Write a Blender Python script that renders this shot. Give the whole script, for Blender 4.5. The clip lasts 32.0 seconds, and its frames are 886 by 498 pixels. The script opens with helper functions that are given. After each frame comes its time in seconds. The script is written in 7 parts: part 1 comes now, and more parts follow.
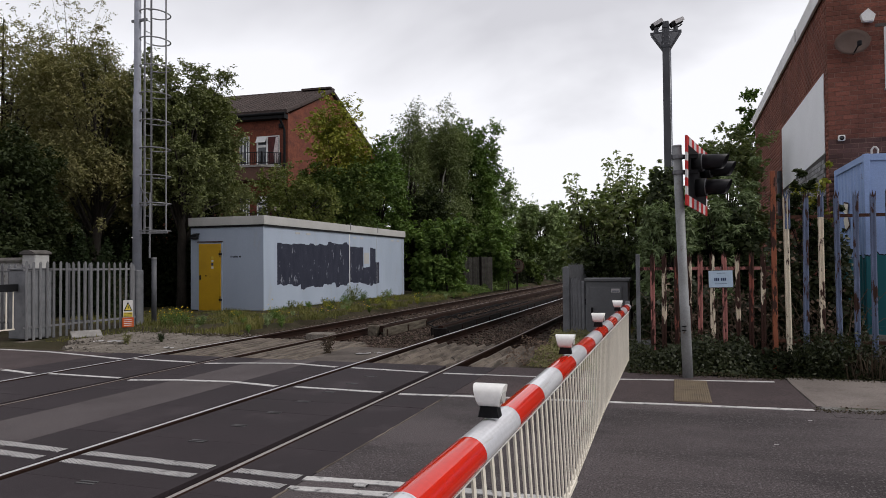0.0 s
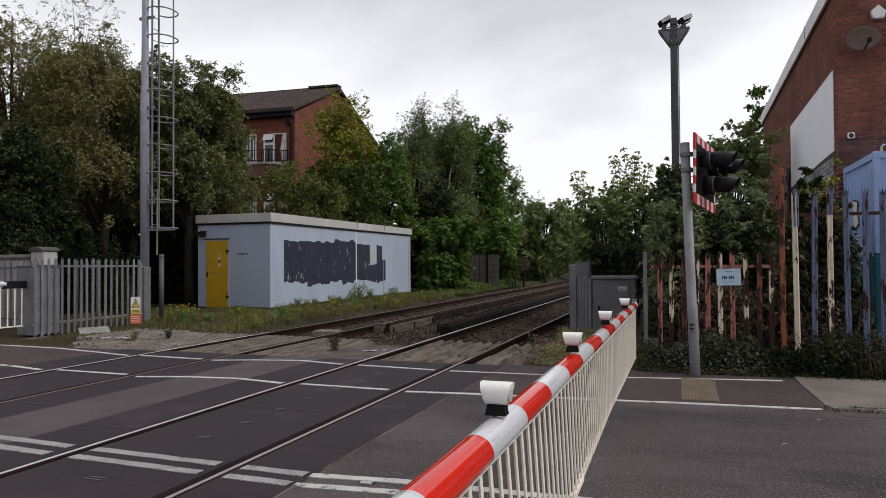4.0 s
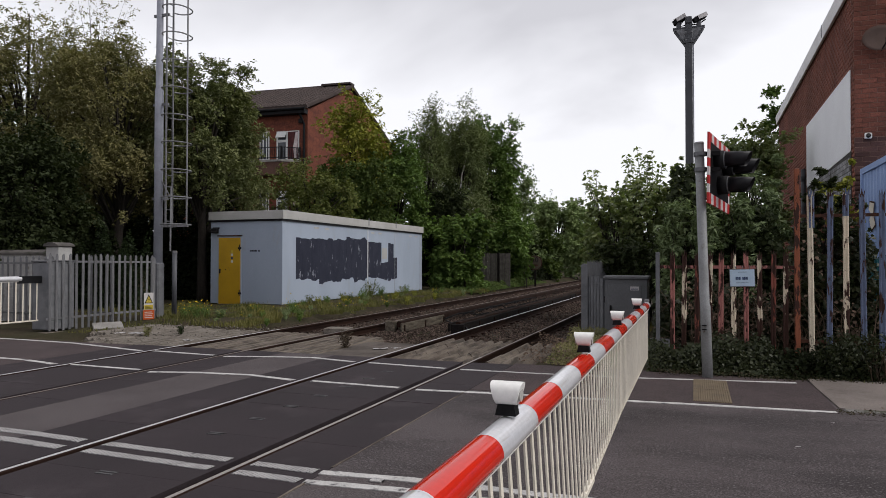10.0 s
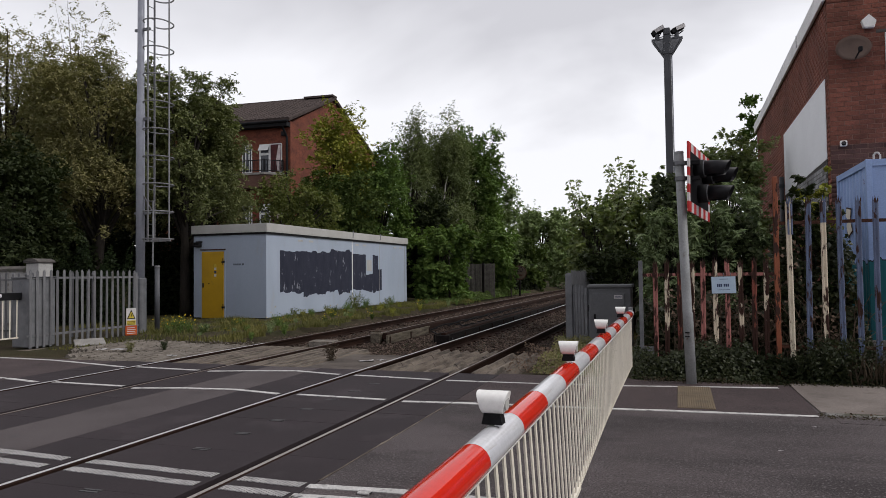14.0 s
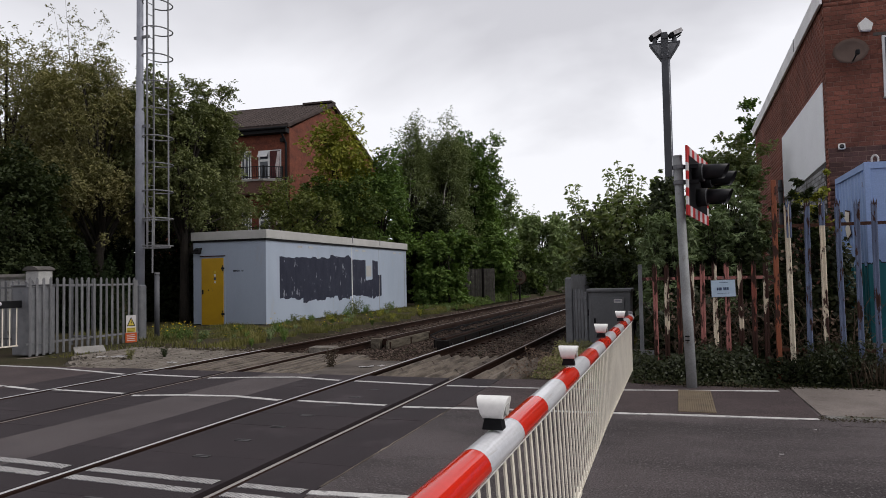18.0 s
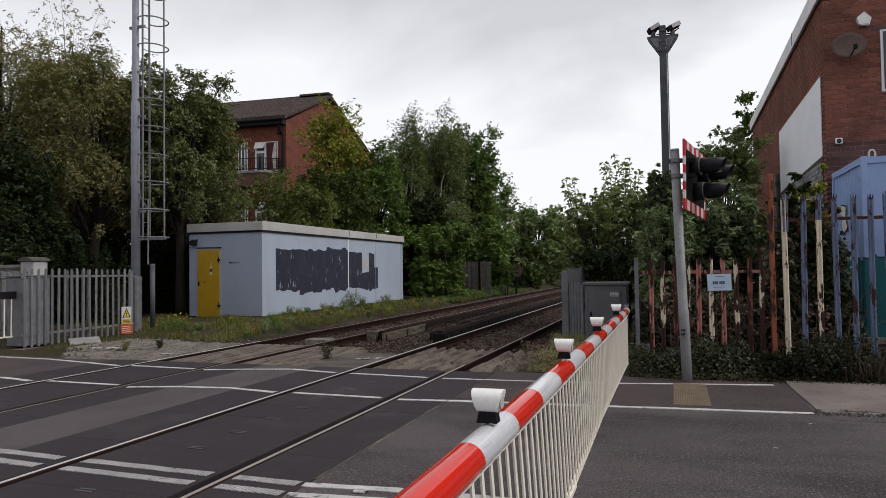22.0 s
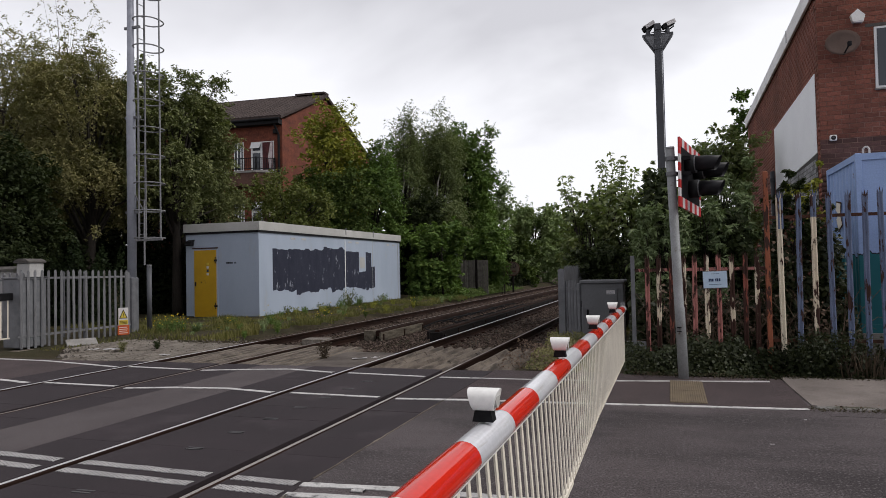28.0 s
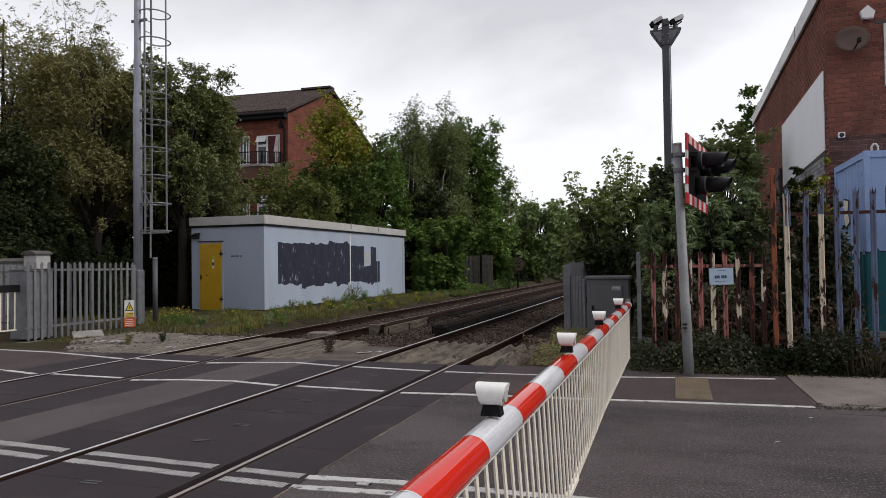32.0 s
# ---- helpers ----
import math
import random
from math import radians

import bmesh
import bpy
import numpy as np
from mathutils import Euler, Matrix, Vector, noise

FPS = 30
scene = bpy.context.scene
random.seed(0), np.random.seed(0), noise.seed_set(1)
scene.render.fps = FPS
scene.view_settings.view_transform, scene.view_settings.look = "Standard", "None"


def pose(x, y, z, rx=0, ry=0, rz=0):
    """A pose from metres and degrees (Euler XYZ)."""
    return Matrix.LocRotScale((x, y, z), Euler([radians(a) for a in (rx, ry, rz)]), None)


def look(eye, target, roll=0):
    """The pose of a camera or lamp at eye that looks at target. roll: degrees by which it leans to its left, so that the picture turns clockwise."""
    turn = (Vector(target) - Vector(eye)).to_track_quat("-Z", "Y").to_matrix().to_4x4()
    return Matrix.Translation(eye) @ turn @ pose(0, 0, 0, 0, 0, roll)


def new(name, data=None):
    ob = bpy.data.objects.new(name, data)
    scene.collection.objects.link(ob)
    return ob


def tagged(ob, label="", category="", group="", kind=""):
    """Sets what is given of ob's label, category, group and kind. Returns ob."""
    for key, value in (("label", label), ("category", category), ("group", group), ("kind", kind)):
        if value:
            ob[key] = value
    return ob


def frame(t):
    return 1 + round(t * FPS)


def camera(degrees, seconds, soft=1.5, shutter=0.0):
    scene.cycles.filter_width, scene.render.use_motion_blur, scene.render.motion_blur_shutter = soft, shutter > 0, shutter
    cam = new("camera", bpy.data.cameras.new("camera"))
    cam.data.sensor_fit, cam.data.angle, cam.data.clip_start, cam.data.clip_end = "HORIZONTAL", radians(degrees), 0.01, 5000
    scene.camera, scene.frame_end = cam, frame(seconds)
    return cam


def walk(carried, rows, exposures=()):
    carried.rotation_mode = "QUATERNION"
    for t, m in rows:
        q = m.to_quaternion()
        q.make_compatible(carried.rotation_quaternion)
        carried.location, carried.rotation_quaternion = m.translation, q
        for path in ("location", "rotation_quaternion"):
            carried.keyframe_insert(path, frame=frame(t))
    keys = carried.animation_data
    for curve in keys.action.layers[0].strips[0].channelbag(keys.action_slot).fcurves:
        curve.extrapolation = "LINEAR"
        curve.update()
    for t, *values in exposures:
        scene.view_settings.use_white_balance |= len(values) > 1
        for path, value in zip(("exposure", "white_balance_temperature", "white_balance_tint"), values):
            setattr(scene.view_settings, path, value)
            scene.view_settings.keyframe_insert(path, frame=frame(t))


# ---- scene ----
cam = camera(65.3, 32.0, soft=0.8)
PATH = [
    (0.0, pose(0.000, 0.000, 1.472, 91.32, 0.51, 18.55)),
    (0.5, pose(-0.001, 0.009, 1.473, 91.09, 0.67, 18.25)),
    (1.0, pose(-0.004, 0.008, 1.473, 90.94, 0.86, 18.23)),
    (1.5, pose(-0.004, 0.002, 1.474, 91.28, 0.68, 18.28)),
    (2.0, pose(-0.003, 0.005, 1.473, 91.21, 0.69, 18.15)),
    (2.5, pose(-0.008, 0.014, 1.473, 91.15, 0.72, 18.58)),
    (3.0, pose(-0.012, 0.024, 1.471, 91.34, 0.49, 18.98)),
    (3.5, pose(-0.005, 0.008, 1.471, 91.24, 0.43, 19.02)),
    (5.5, pose(-0.009, 0.020, 1.471, 90.97, 0.25, 19.43)),
    (6.0, pose(-0.005, 0.015, 1.472, 91.18, 0.38, 19.71)),
    (6.5, pose(-0.008, 0.009, 1.471, 91.29, 0.19, 19.83)),
    (7.0, pose(-0.008, 0.008, 1.472, 91.16, 0.21, 19.34)),
    (7.5, pose(-0.009, 0.001, 1.474, 91.40, 0.45, 19.65)),
    (8.0, pose(0.002, -0.036, 1.476, 91.55, 0.27, 20.01)),
    (8.5, pose(-0.009, 0.000, 1.473, 91.42, 0.16, 19.88)),
    (9.0, pose(-0.010, -0.012, 1.474, 91.41, 0.04, 19.73)),
    (9.5, pose(-0.011, 0.003, 1.473, 91.16, -0.12, 19.79)),
    (10.0, pose(-0.008, 0.021, 1.472, 90.99, -0.05, 20.03)),
    (10.5, pose(-0.013, 0.057, 1.466, 90.76, 0.27, 20.26)),
    (11.0, pose(-0.008, 0.025, 1.470, 90.60, 0.35, 19.99)),
    (11.5, pose(-0.009, 0.012, 1.471, 90.82, 0.30, 19.73)),
    (12.0, pose(-0.005, 0.005, 1.475, 91.19, 0.49, 19.32)),
    (12.5, pose(-0.003, -0.000, 1.475, 91.35, 0.58, 19.45)),
    (13.0, pose(-0.003, -0.008, 1.477, 91.73, 0.75, 19.28)),
    (13.5, pose(-0.003, -0.004, 1.475, 91.80, 0.67, 18.90)),
    (14.0, pose(0.002, -0.011, 1.474, 91.89, 0.72, 18.76)),
    (14.5, pose(-0.000, -0.006, 1.475, 91.79, 0.70, 18.40)),
    (16.5, pose(-0.003, 0.001, 1.476, 91.96, 0.98, 19.21)),
    (17.0, pose(-0.001, -0.001, 1.476, 91.75, 0.86, 19.09)),
    (17.5, pose(0.001, -0.003, 1.473, 91.69, 0.72, 18.68)),
    (18.0, pose(0.005, -0.018, 1.476, 92.31, 1.08, 18.74)),
    (18.5, pose(0.005, -0.017, 1.478, 92.49, 1.31, 18.71)),
    (19.0, pose(0.002, 0.008, 1.474, 92.55, 1.17, 18.50)),
    (19.5, pose(0.004, -0.003, 1.478, 92.30, 1.12, 18.52)),
    (20.0, pose(0.008, -0.004, 1.475, 92.20, 0.97, 18.66)),
    (20.5, pose(0.010, -0.014, 1.476, 92.43, 0.99, 18.33)),
    (21.0, pose(0.011, -0.009, 1.476, 92.15, 1.09, 18.31)),
    (21.5, pose(0.007, -0.006, 1.477, 91.96, 0.79, 18.42)),
    (22.0, pose(0.004, 0.003, 1.474, 91.71, 0.82, 18.46)),
    (22.5, pose(0.001, 0.003, 1.473, 91.62, 0.84, 19.19)),
    (23.0, pose(-0.001, -0.003, 1.476, 91.62, 0.66, 18.95)),
    (23.5, pose(-0.001, 0.004, 1.475, 91.60, 0.75, 18.55)),
    (24.0, pose(0.009, -0.005, 1.473, 91.63, 0.94, 18.02)),
    (24.5, pose(0.022, -0.030, 1.481, 91.21, 1.42, 17.79)),
    (25.0, pose(0.014, 0.004, 1.475, 91.45, 1.51, 17.57)),
    (25.5, pose(0.013, 0.013, 1.473, 91.30, 1.24, 17.44)),
    (27.5, pose(0.015, -0.015, 1.476, 91.38, 1.10, 17.53)),
    (28.0, pose(0.015, -0.011, 1.479, 91.60, 1.19, 18.22)),
    (28.5, pose(0.009, -0.011, 1.477, 91.41, 0.78, 18.22)),
    (29.0, pose(0.006, -0.015, 1.475, 91.31, 0.65, 18.27)),
    (29.5, pose(0.006, -0.012, 1.476, 91.27, 0.57, 18.39)),
    (30.0, pose(0.006, -0.008, 1.477, 91.31, 0.73, 18.24)),
    (30.5, pose(0.002, -0.006, 1.476, 91.20, 0.81, 18.55)),
    (31.0, pose(0.004, -0.015, 1.477, 91.33, 0.76, 18.84)),
    (31.5, pose(0.018, -0.056, 1.481, 91.49, 0.88, 18.96)),
    (32.0, pose(-0.000, -0.016, 1.477, 91.19, 0.77, 18.59)),
]
walk(cam, PATH, exposures=((0.0, 0.0), (13.0, -0.02), (18.0, -0.05), (20.0, -0.05), (22.0, -0.03), (25.0, 0.01), (32.0, 0.01)))

# ---------------------------------------------------------------- world and light
SUN_EL, SUN_AZ = 48.0, 86.0          # degrees; azimuth from +Y towards +X
world = bpy.data.worlds.new("overcast_sky")
scene.world = world
world.use_nodes = True
wn, wl = world.node_tree.nodes, world.node_tree.links
wn.clear()
w_out = wn.new("ShaderNodeOutputWorld")
w_bg = wn.new("ShaderNodeBackground")
w_sky = wn.new("ShaderNodeTexSky")
w_sky.sky_type = "NISHITA"
w_sky.sun_disc = False
w_sky.sun_elevation = radians(SUN_EL)
w_sky.sun_rotation = radians(SUN_AZ)
w_skyk = wn.new("ShaderNodeVectorMath")
w_skyk.operation = "SCALE"
w_skyk.inputs["Scale"].default_value = 0.10
w_co = wn.new("ShaderNodeTexCoord")
w_sep = wn.new("ShaderNodeSeparateXYZ")
w_lift = wn.new("ShaderNodeMath")
w_lift.operation = "ADD"
w_lift.inputs[1].default_value = 0.30
w_max = wn.new("ShaderNodeMath")
w_max.operation = "MAXIMUM"
w_max.inputs[1].default_value = 0.12
w_dx = wn.new("ShaderNodeMath")
w_dx.operation = "DIVIDE"
w_dy = wn.new("ShaderNodeMath")
w_dy.operation = "DIVIDE"
w_com = wn.new("ShaderNodeCombineXYZ")
w_com.inputs[2].default_value = 8.3
w_big = wn.new("ShaderNodeTexNoise")
w_big.inputs["Scale"].default_value = 1.05
w_big.inputs["Detail"].default_value = 5.0
w_big.inputs["Roughness"].default_value = 0.5
w_big.inputs["Distortion"].default_value = 0.3
w_ramp = wn.new("ShaderNodeValToRGB")
w_ramp.color_ramp.elements[0].position = 0.38
w_ramp.color_ramp.elements[0].color = (0.72, 0.71, 0.75, 1)
w_ramp.color_ramp.elements[1].position = 0.61
w_ramp.color_ramp.elements[1].color = (1.06, 1.055, 1.10, 1)
w_mix = wn.new("ShaderNodeMix")
w_mix.data_type = "RGBA"
w_mix.inputs[0].default_value = 0.90
wl.new(w_co.outputs["Generated"], w_sep.inputs[0])
wl.new(w_sep.outputs[2], w_lift.inputs[0])
wl.new(w_lift.outputs[0], w_max.inputs[0])
wl.new(w_sep.outputs[0], w_dx.inputs[0])
wl.new(w_max.outputs[0], w_dx.inputs[1])
wl.new(w_sep.outputs[1], w_dy.inputs[0])
wl.new(w_max.outputs[0], w_dy.inputs[1])
wl.new(w_dx.outputs[0], w_com.inputs[0])
wl.new(w_dy.outputs[0], w_com.inputs[1])
wl.new(w_com.outputs[0], w_big.inputs["Vector"])
w_hor = wn.new("ShaderNodeMath")            # cloud thins and brightens towards the horizon
w_hor.operation = "MULTIPLY_ADD"
w_hor.inputs[1].default_value = -0.95
w_hor.inputs[2].default_value = 0.14
w_sum = wn.new("ShaderNodeMath")
w_sum.operation = "ADD"
wl.new(w_sep.outputs[2], w_hor.inputs[0])
w_xx = wn.new("ShaderNodeMath")             # and towards west and east
w_xx.operation = "MULTIPLY"
w_west = wn.new("ShaderNodeMath")
w_west.operation = "MULTIPLY_ADD"
w_west.inputs[1].default_value = 0.55
w_off = wn.new("ShaderNodeMath")
w_off.operation = "ADD"
w_off.inputs[1].default_value = 0.25
wl.new(w_sep.outputs[0], w_off.inputs[0])
wl.new(w_off.outputs[0], w_xx.inputs[0])
wl.new(w_off.outputs[0], w_xx.inputs[1])
wl.new(w_xx.outputs[0], w_west.inputs[0])
wl.new(w_hor.outputs[0], w_west.inputs[2])
w_north = wn.new("ShaderNodeMath")          # sky dimmed out of view to the south, lowering light on south-facing sides
w_north.operation = "MULTIPLY_ADD"
w_north.inputs[1].default_value = 0.16
wl.new(w_sep.outputs[1], w_north.inputs[0])
wl.new(w_west.outputs[0], w_north.inputs[2])
wl.new(w_north.outputs[0], w_sum.inputs[0])
wl.new(w_big.outputs[0], w_sum.inputs[1])
wl.new(w_sum.outputs[0], w_ramp.inputs[0])
wl.new(w_sky.outputs[0], w_skyk.inputs[0])
wl.new(w_skyk.outputs[0], w_mix.inputs[6])
wl.new(w_ramp.outputs[0], w_mix.inputs[7])
wl.new(w_mix.outputs[2], w_bg.inputs[0])
w_bg.inputs[1].default_value = 1.0
wl.new(w_bg.outputs[0], w_out.inputs[0])

sun = new("sun", bpy.data.lights.new("sun", "SUN"))
sun.data.energy = 1.5
sun.data.angle = radians(25)
sun.data.color = (1.0, 0.96, 0.90)
_el, _az = radians(SUN_EL), radians(SUN_AZ)
sun.matrix_world = look((40 * math.sin(_az) * math.cos(_el), 40 * math.cos(_az) * math.cos(_el), 40 * math.sin(_el)), (0, 0, 0))

# ---------------------------------------------------------------- materials
def _mixrgb(nt, a, b, fac, kind="MIX"):
    n = nt.nodes.new("ShaderNodeMix")
    n.data_type, n.blend_type = "RGBA", kind
    for sock, v in ((n.inputs[0], fac), (n.inputs[6], a), (n.inputs[7], b)):
        if isinstance(v, bpy.types.NodeSocket):
            nt.links.new(v, sock)
        elif isinstance(v, (int, float)):
            sock.default_value = v
        else:
            sock.default_value = (*v[:3], 1)
    return n.outputs[2]


def _noise(nt, vec, scale, detail=4.0, rough=0.55, stretch=None):
    n = nt.nodes.new("ShaderNodeTexNoise")
    n.inputs["Scale"].default_value = scale
    n.inputs["Detail"].default_value = detail
    n.inputs["Roughness"].default_value = rough
    if stretch:
        m = nt.nodes.new("ShaderNodeMapping")
        m.inputs["Scale"].default_value = stretch
        nt.links.new(vec, m.inputs["Vector"])
        vec = m.outputs[0]
    nt.links.new(vec, n.inputs["Vector"])
    return n.outputs[0]


def _step(nt, value, lo, hi):
    n = nt.nodes.new("ShaderNodeMapRange")
    n.inputs[1].default_value, n.inputs[2].default_value = lo, hi
    nt.links.new(value, n.inputs[0])
    return n.outputs[0]


def surface(name, c1, c2=None, coarse=1.5, fine=60.0, rough=0.85, metal=0.0, bump=0.25, grain=0.25,
            stain=None, stain_at=(0.58, 0.66), stain_scale=4.0, stretch=None, spread=0.0, local=False, spec=0.25, speck=None, single=0.0, patch=(0.35, 0.65), ends=None):
    """A worn surface: two tones in large patches, fine grain, stains of their own shape, relief."""
    m = bpy.data.materials.new(name)
    m.use_nodes = True
    nt = m.node_tree
    bsdf = nt.nodes["Principled BSDF"]
    if local:
        vec = nt.nodes.new("ShaderNodeTexCoord").outputs["Object"]
        info = nt.nodes.new("ShaderNodeObjectInfo")
        off = nt.nodes.new("ShaderNodeVectorMath")
        off.operation = "ADD"
        sc = nt.nodes.new("ShaderNodeMath")
        sc.operation = "MULTIPLY"
        sc.inputs[1].default_value = 37.0
        nt.links.new(info.outputs["Random"], sc.inputs[0])
        nt.links.new(vec, off.inputs[0])
        nt.links.new(sc.outputs[0], off.inputs[1])
        vec = off.outputs[0]
    else:
        vec = nt.nodes.new("ShaderNodeNewGeometry").outputs["Position"]
    c2 = c2 or tuple(0.75 * v for v in c1)
    big = _noise(nt, vec, coarse, 5.0, 0.6, stretch)
    col = _mixrgb(nt, c1, c2, _step(nt, big, *patch))
    small = _noise(nt, vec, fine, 3.0, 0.6)
    g = nt.nodes.new("ShaderNodeMapRange")
    g.inputs[1].default_value, g.inputs[2].default_value = 0.3, 0.7
    g.inputs[3].default_value, g.inputs[4].default_value = 1 - grain, 1 + grain
    nt.links.new(small, g.inputs[0])
    col = _mixrgb(nt, col, g.outputs[0], 1.0, "MULTIPLY")
    if spread:
        info = nt.nodes.new("ShaderNodeObjectInfo")
        r = nt.nodes.new("ShaderNodeMapRange")
        r.inputs[3].default_value, r.inputs[4].default_value = 1 - spread, 1 + spread
        nt.links.new(info.outputs["Random"], r.inputs[0])
        col = _mixrgb(nt, col, r.outputs[0], 1.0, "MULTIPLY")
    if single:
        g1 = nt.nodes.new("ShaderNodeMapRange")
        g1.inputs[3].default_value, g1.inputs[4].default_value = 1 - single, 1 + single
        nt.links.new(nt.nodes.new("ShaderNodeNewGeometry").outputs["Random Per Island"], g1.inputs[0])
        col = _mixrgb(nt, col, g1.outputs[0], 1.0, "MULTIPLY")
    if stain:
        s = _noise(nt, vec, stain_scale, 6.0, 0.65, stretch)
        if ends:                                            # more of it at the foot and at the head
            up = nt.nodes.new("ShaderNodeSeparateXYZ")
            nt.links.new(nt.nodes.new("ShaderNodeTexCoord").outputs["Object"], up.inputs[0])
            for lo_, hi_, a_, b_ in ((0.25, ends[0], ends[2], 0.0), (ends[1] - 0.14, ends[1] - 0.02, 0.0, 0.13)):
                near_end = nt.nodes.new("ShaderNodeMapRange")
                for k_, v_ in zip((1, 2, 3, 4), (lo_, hi_, a_, b_)):
                    near_end.inputs[k_].default_value = v_
                nt.links.new(up.outputs[2], near_end.inputs[0])
                both = nt.nodes.new("ShaderNodeMath")
                nt.links.new(s, both.inputs[0])
                nt.links.new(near_end.outputs[0], both.inputs[1])
                s = both.outputs[0]
        col = _mixrgb(nt, col, stain, _step(nt, s, *stain_at))
    if speck:
        s2 = _noise(nt, vec, speck[1], 2.0, 0.5)
        col = _mixrgb(nt, col, speck[0], _step(nt, s2, 0.59, 0.67))
    nt.links.new(col, bsdf.inputs["Base Color"])
    bsdf.inputs["Metallic"].default_value = metal
    bsdf.inputs["Specular IOR Level"].default_value = spec
    rg = nt.nodes.new("ShaderNodeMapRange")
    rg.inputs[3].default_value, rg.inputs[4].default_value = max(0.05, rough - 0.12), min(1.0, rough + 0.1)
    nt.links.new(big, rg.inputs[0])
    nt.links.new(rg.outputs[0], bsdf.inputs["Roughness"])
    if bump:
        b = nt.nodes.new("ShaderNodeBump")
        b.inputs["Strength"].default_value = bump
        b.inputs["Distance"].default_value = 0.01
        nt.links.new(small, b.inputs["Height"])
        nt.links.new(b.outputs[0], bsdf.inputs["Normal"])
    return m


def leafy(name, c1, c2, c3, glow=0.16, rough=0.6, spec=0.14):
    """Leaves: a tint for each leaf, larger tints for each bough, some light through the blade."""
    m = bpy.data.materials.new(name)
    m.use_nodes = True
    nt = m.node_tree
    bsdf = nt.nodes["Principled BSDF"]
    geo = nt.nodes.new("ShaderNodeNewGeometry")
    big = _noise(nt, geo.outputs["Position"], 0.55, 3.0)
    col = _mixrgb(nt, c1, c2, _step(nt, big, 0.38, 0.62))
    isl = nt.nodes.new("ShaderNodeMapRange")
    isl.inputs[1].default_value, isl.inputs[2].default_value = 0.55, 1.0
    isl.inputs[3].default_value, isl.inputs[4].default_value = 0.0, 0.5
    nt.links.new(geo.outputs["Random Per Island"], isl.inputs[0])
    col = _mixrgb(nt, col, c3, isl.outputs[0])
    nt.links.new(col, bsdf.inputs["Base Color"])
    bsdf.inputs["Roughness"].default_value = rough
    bsdf.inputs["Specular IOR Level"].default_value = spec
    tr = nt.nodes.new("ShaderNodeBsdfTranslucent")
    bright = _mixrgb(nt, col, (1.3, 1.5, 0.7), 1.0, "MULTIPLY")
    nt.links.new(bright, tr.inputs[0])
    mx = nt.nodes.new("ShaderNodeMixShader")
    mx.inputs[0].default_value = glow
    nt.links.new(bsdf.outputs[0], mx.inputs[1])
    nt.links.new(tr.outputs[0], mx.inputs[2])
    nt.links.new(mx.outputs[0], nt.nodes["Material Output"].inputs[0])
    return m


ASPHALT = surface("asphalt_road", (0.090, 0.0750, 0.0770), (0.045, 0.0375, 0.0390), 0.55, 84, 0.9, bump=1.0, grain=0.9, patch=(0.42, 0.58), stretch=(0.4, 1.0, 1.0),
                  stain=(0.046, 0.038, 0.039), stain_at=(0.57, 0.70), stain_scale=1.9, speck=((0.150, 0.138, 0.138), 46))
ASPHALT_PALE = surface("asphalt_pale", (0.0881, 0.0731, 0.0749), (0.0693, 0.0564, 0.0583), 1.1, 90, 0.9, bump=0.9, grain=0.5,
                       stain=(0.045, 0.044, 0.048), stain_at=(0.58, 0.7), stain_scale=1.6, speck=((0.15, 0.145, 0.145), 110))
ASPHALT_DARK = surface("asphalt_dark", (0.068, 0.0505, 0.0510), (0.0515, 0.0388, 0.0402), 1.3, 90, 0.88, bump=0.8, grain=0.6)
RUBBER = surface("rubber_panel", (0.0233, 0.0171, 0.0198), (0.0321, 0.0240, 0.0273), 1.3, 90, 0.8, bump=0.35, grain=0.35, spread=0.05,
                 stain=(0.062, 0.049, 0.054), stain_at=(0.54, 0.80), stain_scale=1.1)
PLATE = surface("lifting_plate", (0.0930, 0.0899, 0.0930), (0.0558, 0.0546, 0.0558), 9, 80, 0.6, bump=0.2)
PAINT = surface("road_paint", (0.57, 0.55, 0.54), (0.43, 0.42, 0.41), 3.0, 90, 0.75, bump=0.4, grain=0.18,
                stain=(0.10, 0.098, 0.10), stain_at=(0.55, 0.68), stain_scale=11)
CONCRETE = surface("concrete", (0.30, 0.285, 0.27), (0.20, 0.19, 0.18), 2.2, 70, 0.92, bump=0.5, grain=0.3,
                   stain=(0.12, 0.11, 0.09), stain_at=(0.56, 0.7), stain_scale=5)
PAVING = surface("pavement_concrete", (0.205, 0.176, 0.160), (0.145, 0.123, 0.112), 1.6, 110, 0.92, bump=0.6, grain=0.35,
                 stain=(0.09, 0.08, 0.065), stain_at=(0.60, 0.72), stain_scale=3)
GUARD = surface("stained_guard_concrete", (0.180, 0.150, 0.124), (0.096, 0.077, 0.063), 2.0, 60, 0.94, bump=0.6, grain=0.35,
                stain=(0.06, 0.050, 0.042), stain_at=(0.50, 0.62), stain_scale=4, stretch=(3.5, 0.4, 1))
INFILL = surface("oily_infill_concrete", (0.125, 0.105, 0.092), (0.075, 0.062, 0.054), 1.6, 60, 0.94, bump=0.5, grain=0.3,
                 stain=(0.045, 0.037, 0.032), stain_at=(0.52, 0.66), stain_scale=2.2)
GUARD_PALE = surface("gritty_guard_concrete", (0.2068, 0.1830, 0.1584), (0.1320, 0.1144, 0.0986), 2.4, 60, 0.94, bump=0.8, grain=0.4,
                     stain=(0.085, 0.070, 0.056), stain_at=(0.50, 0.64), stain_scale=5, stretch=(3, 0.45, 1))
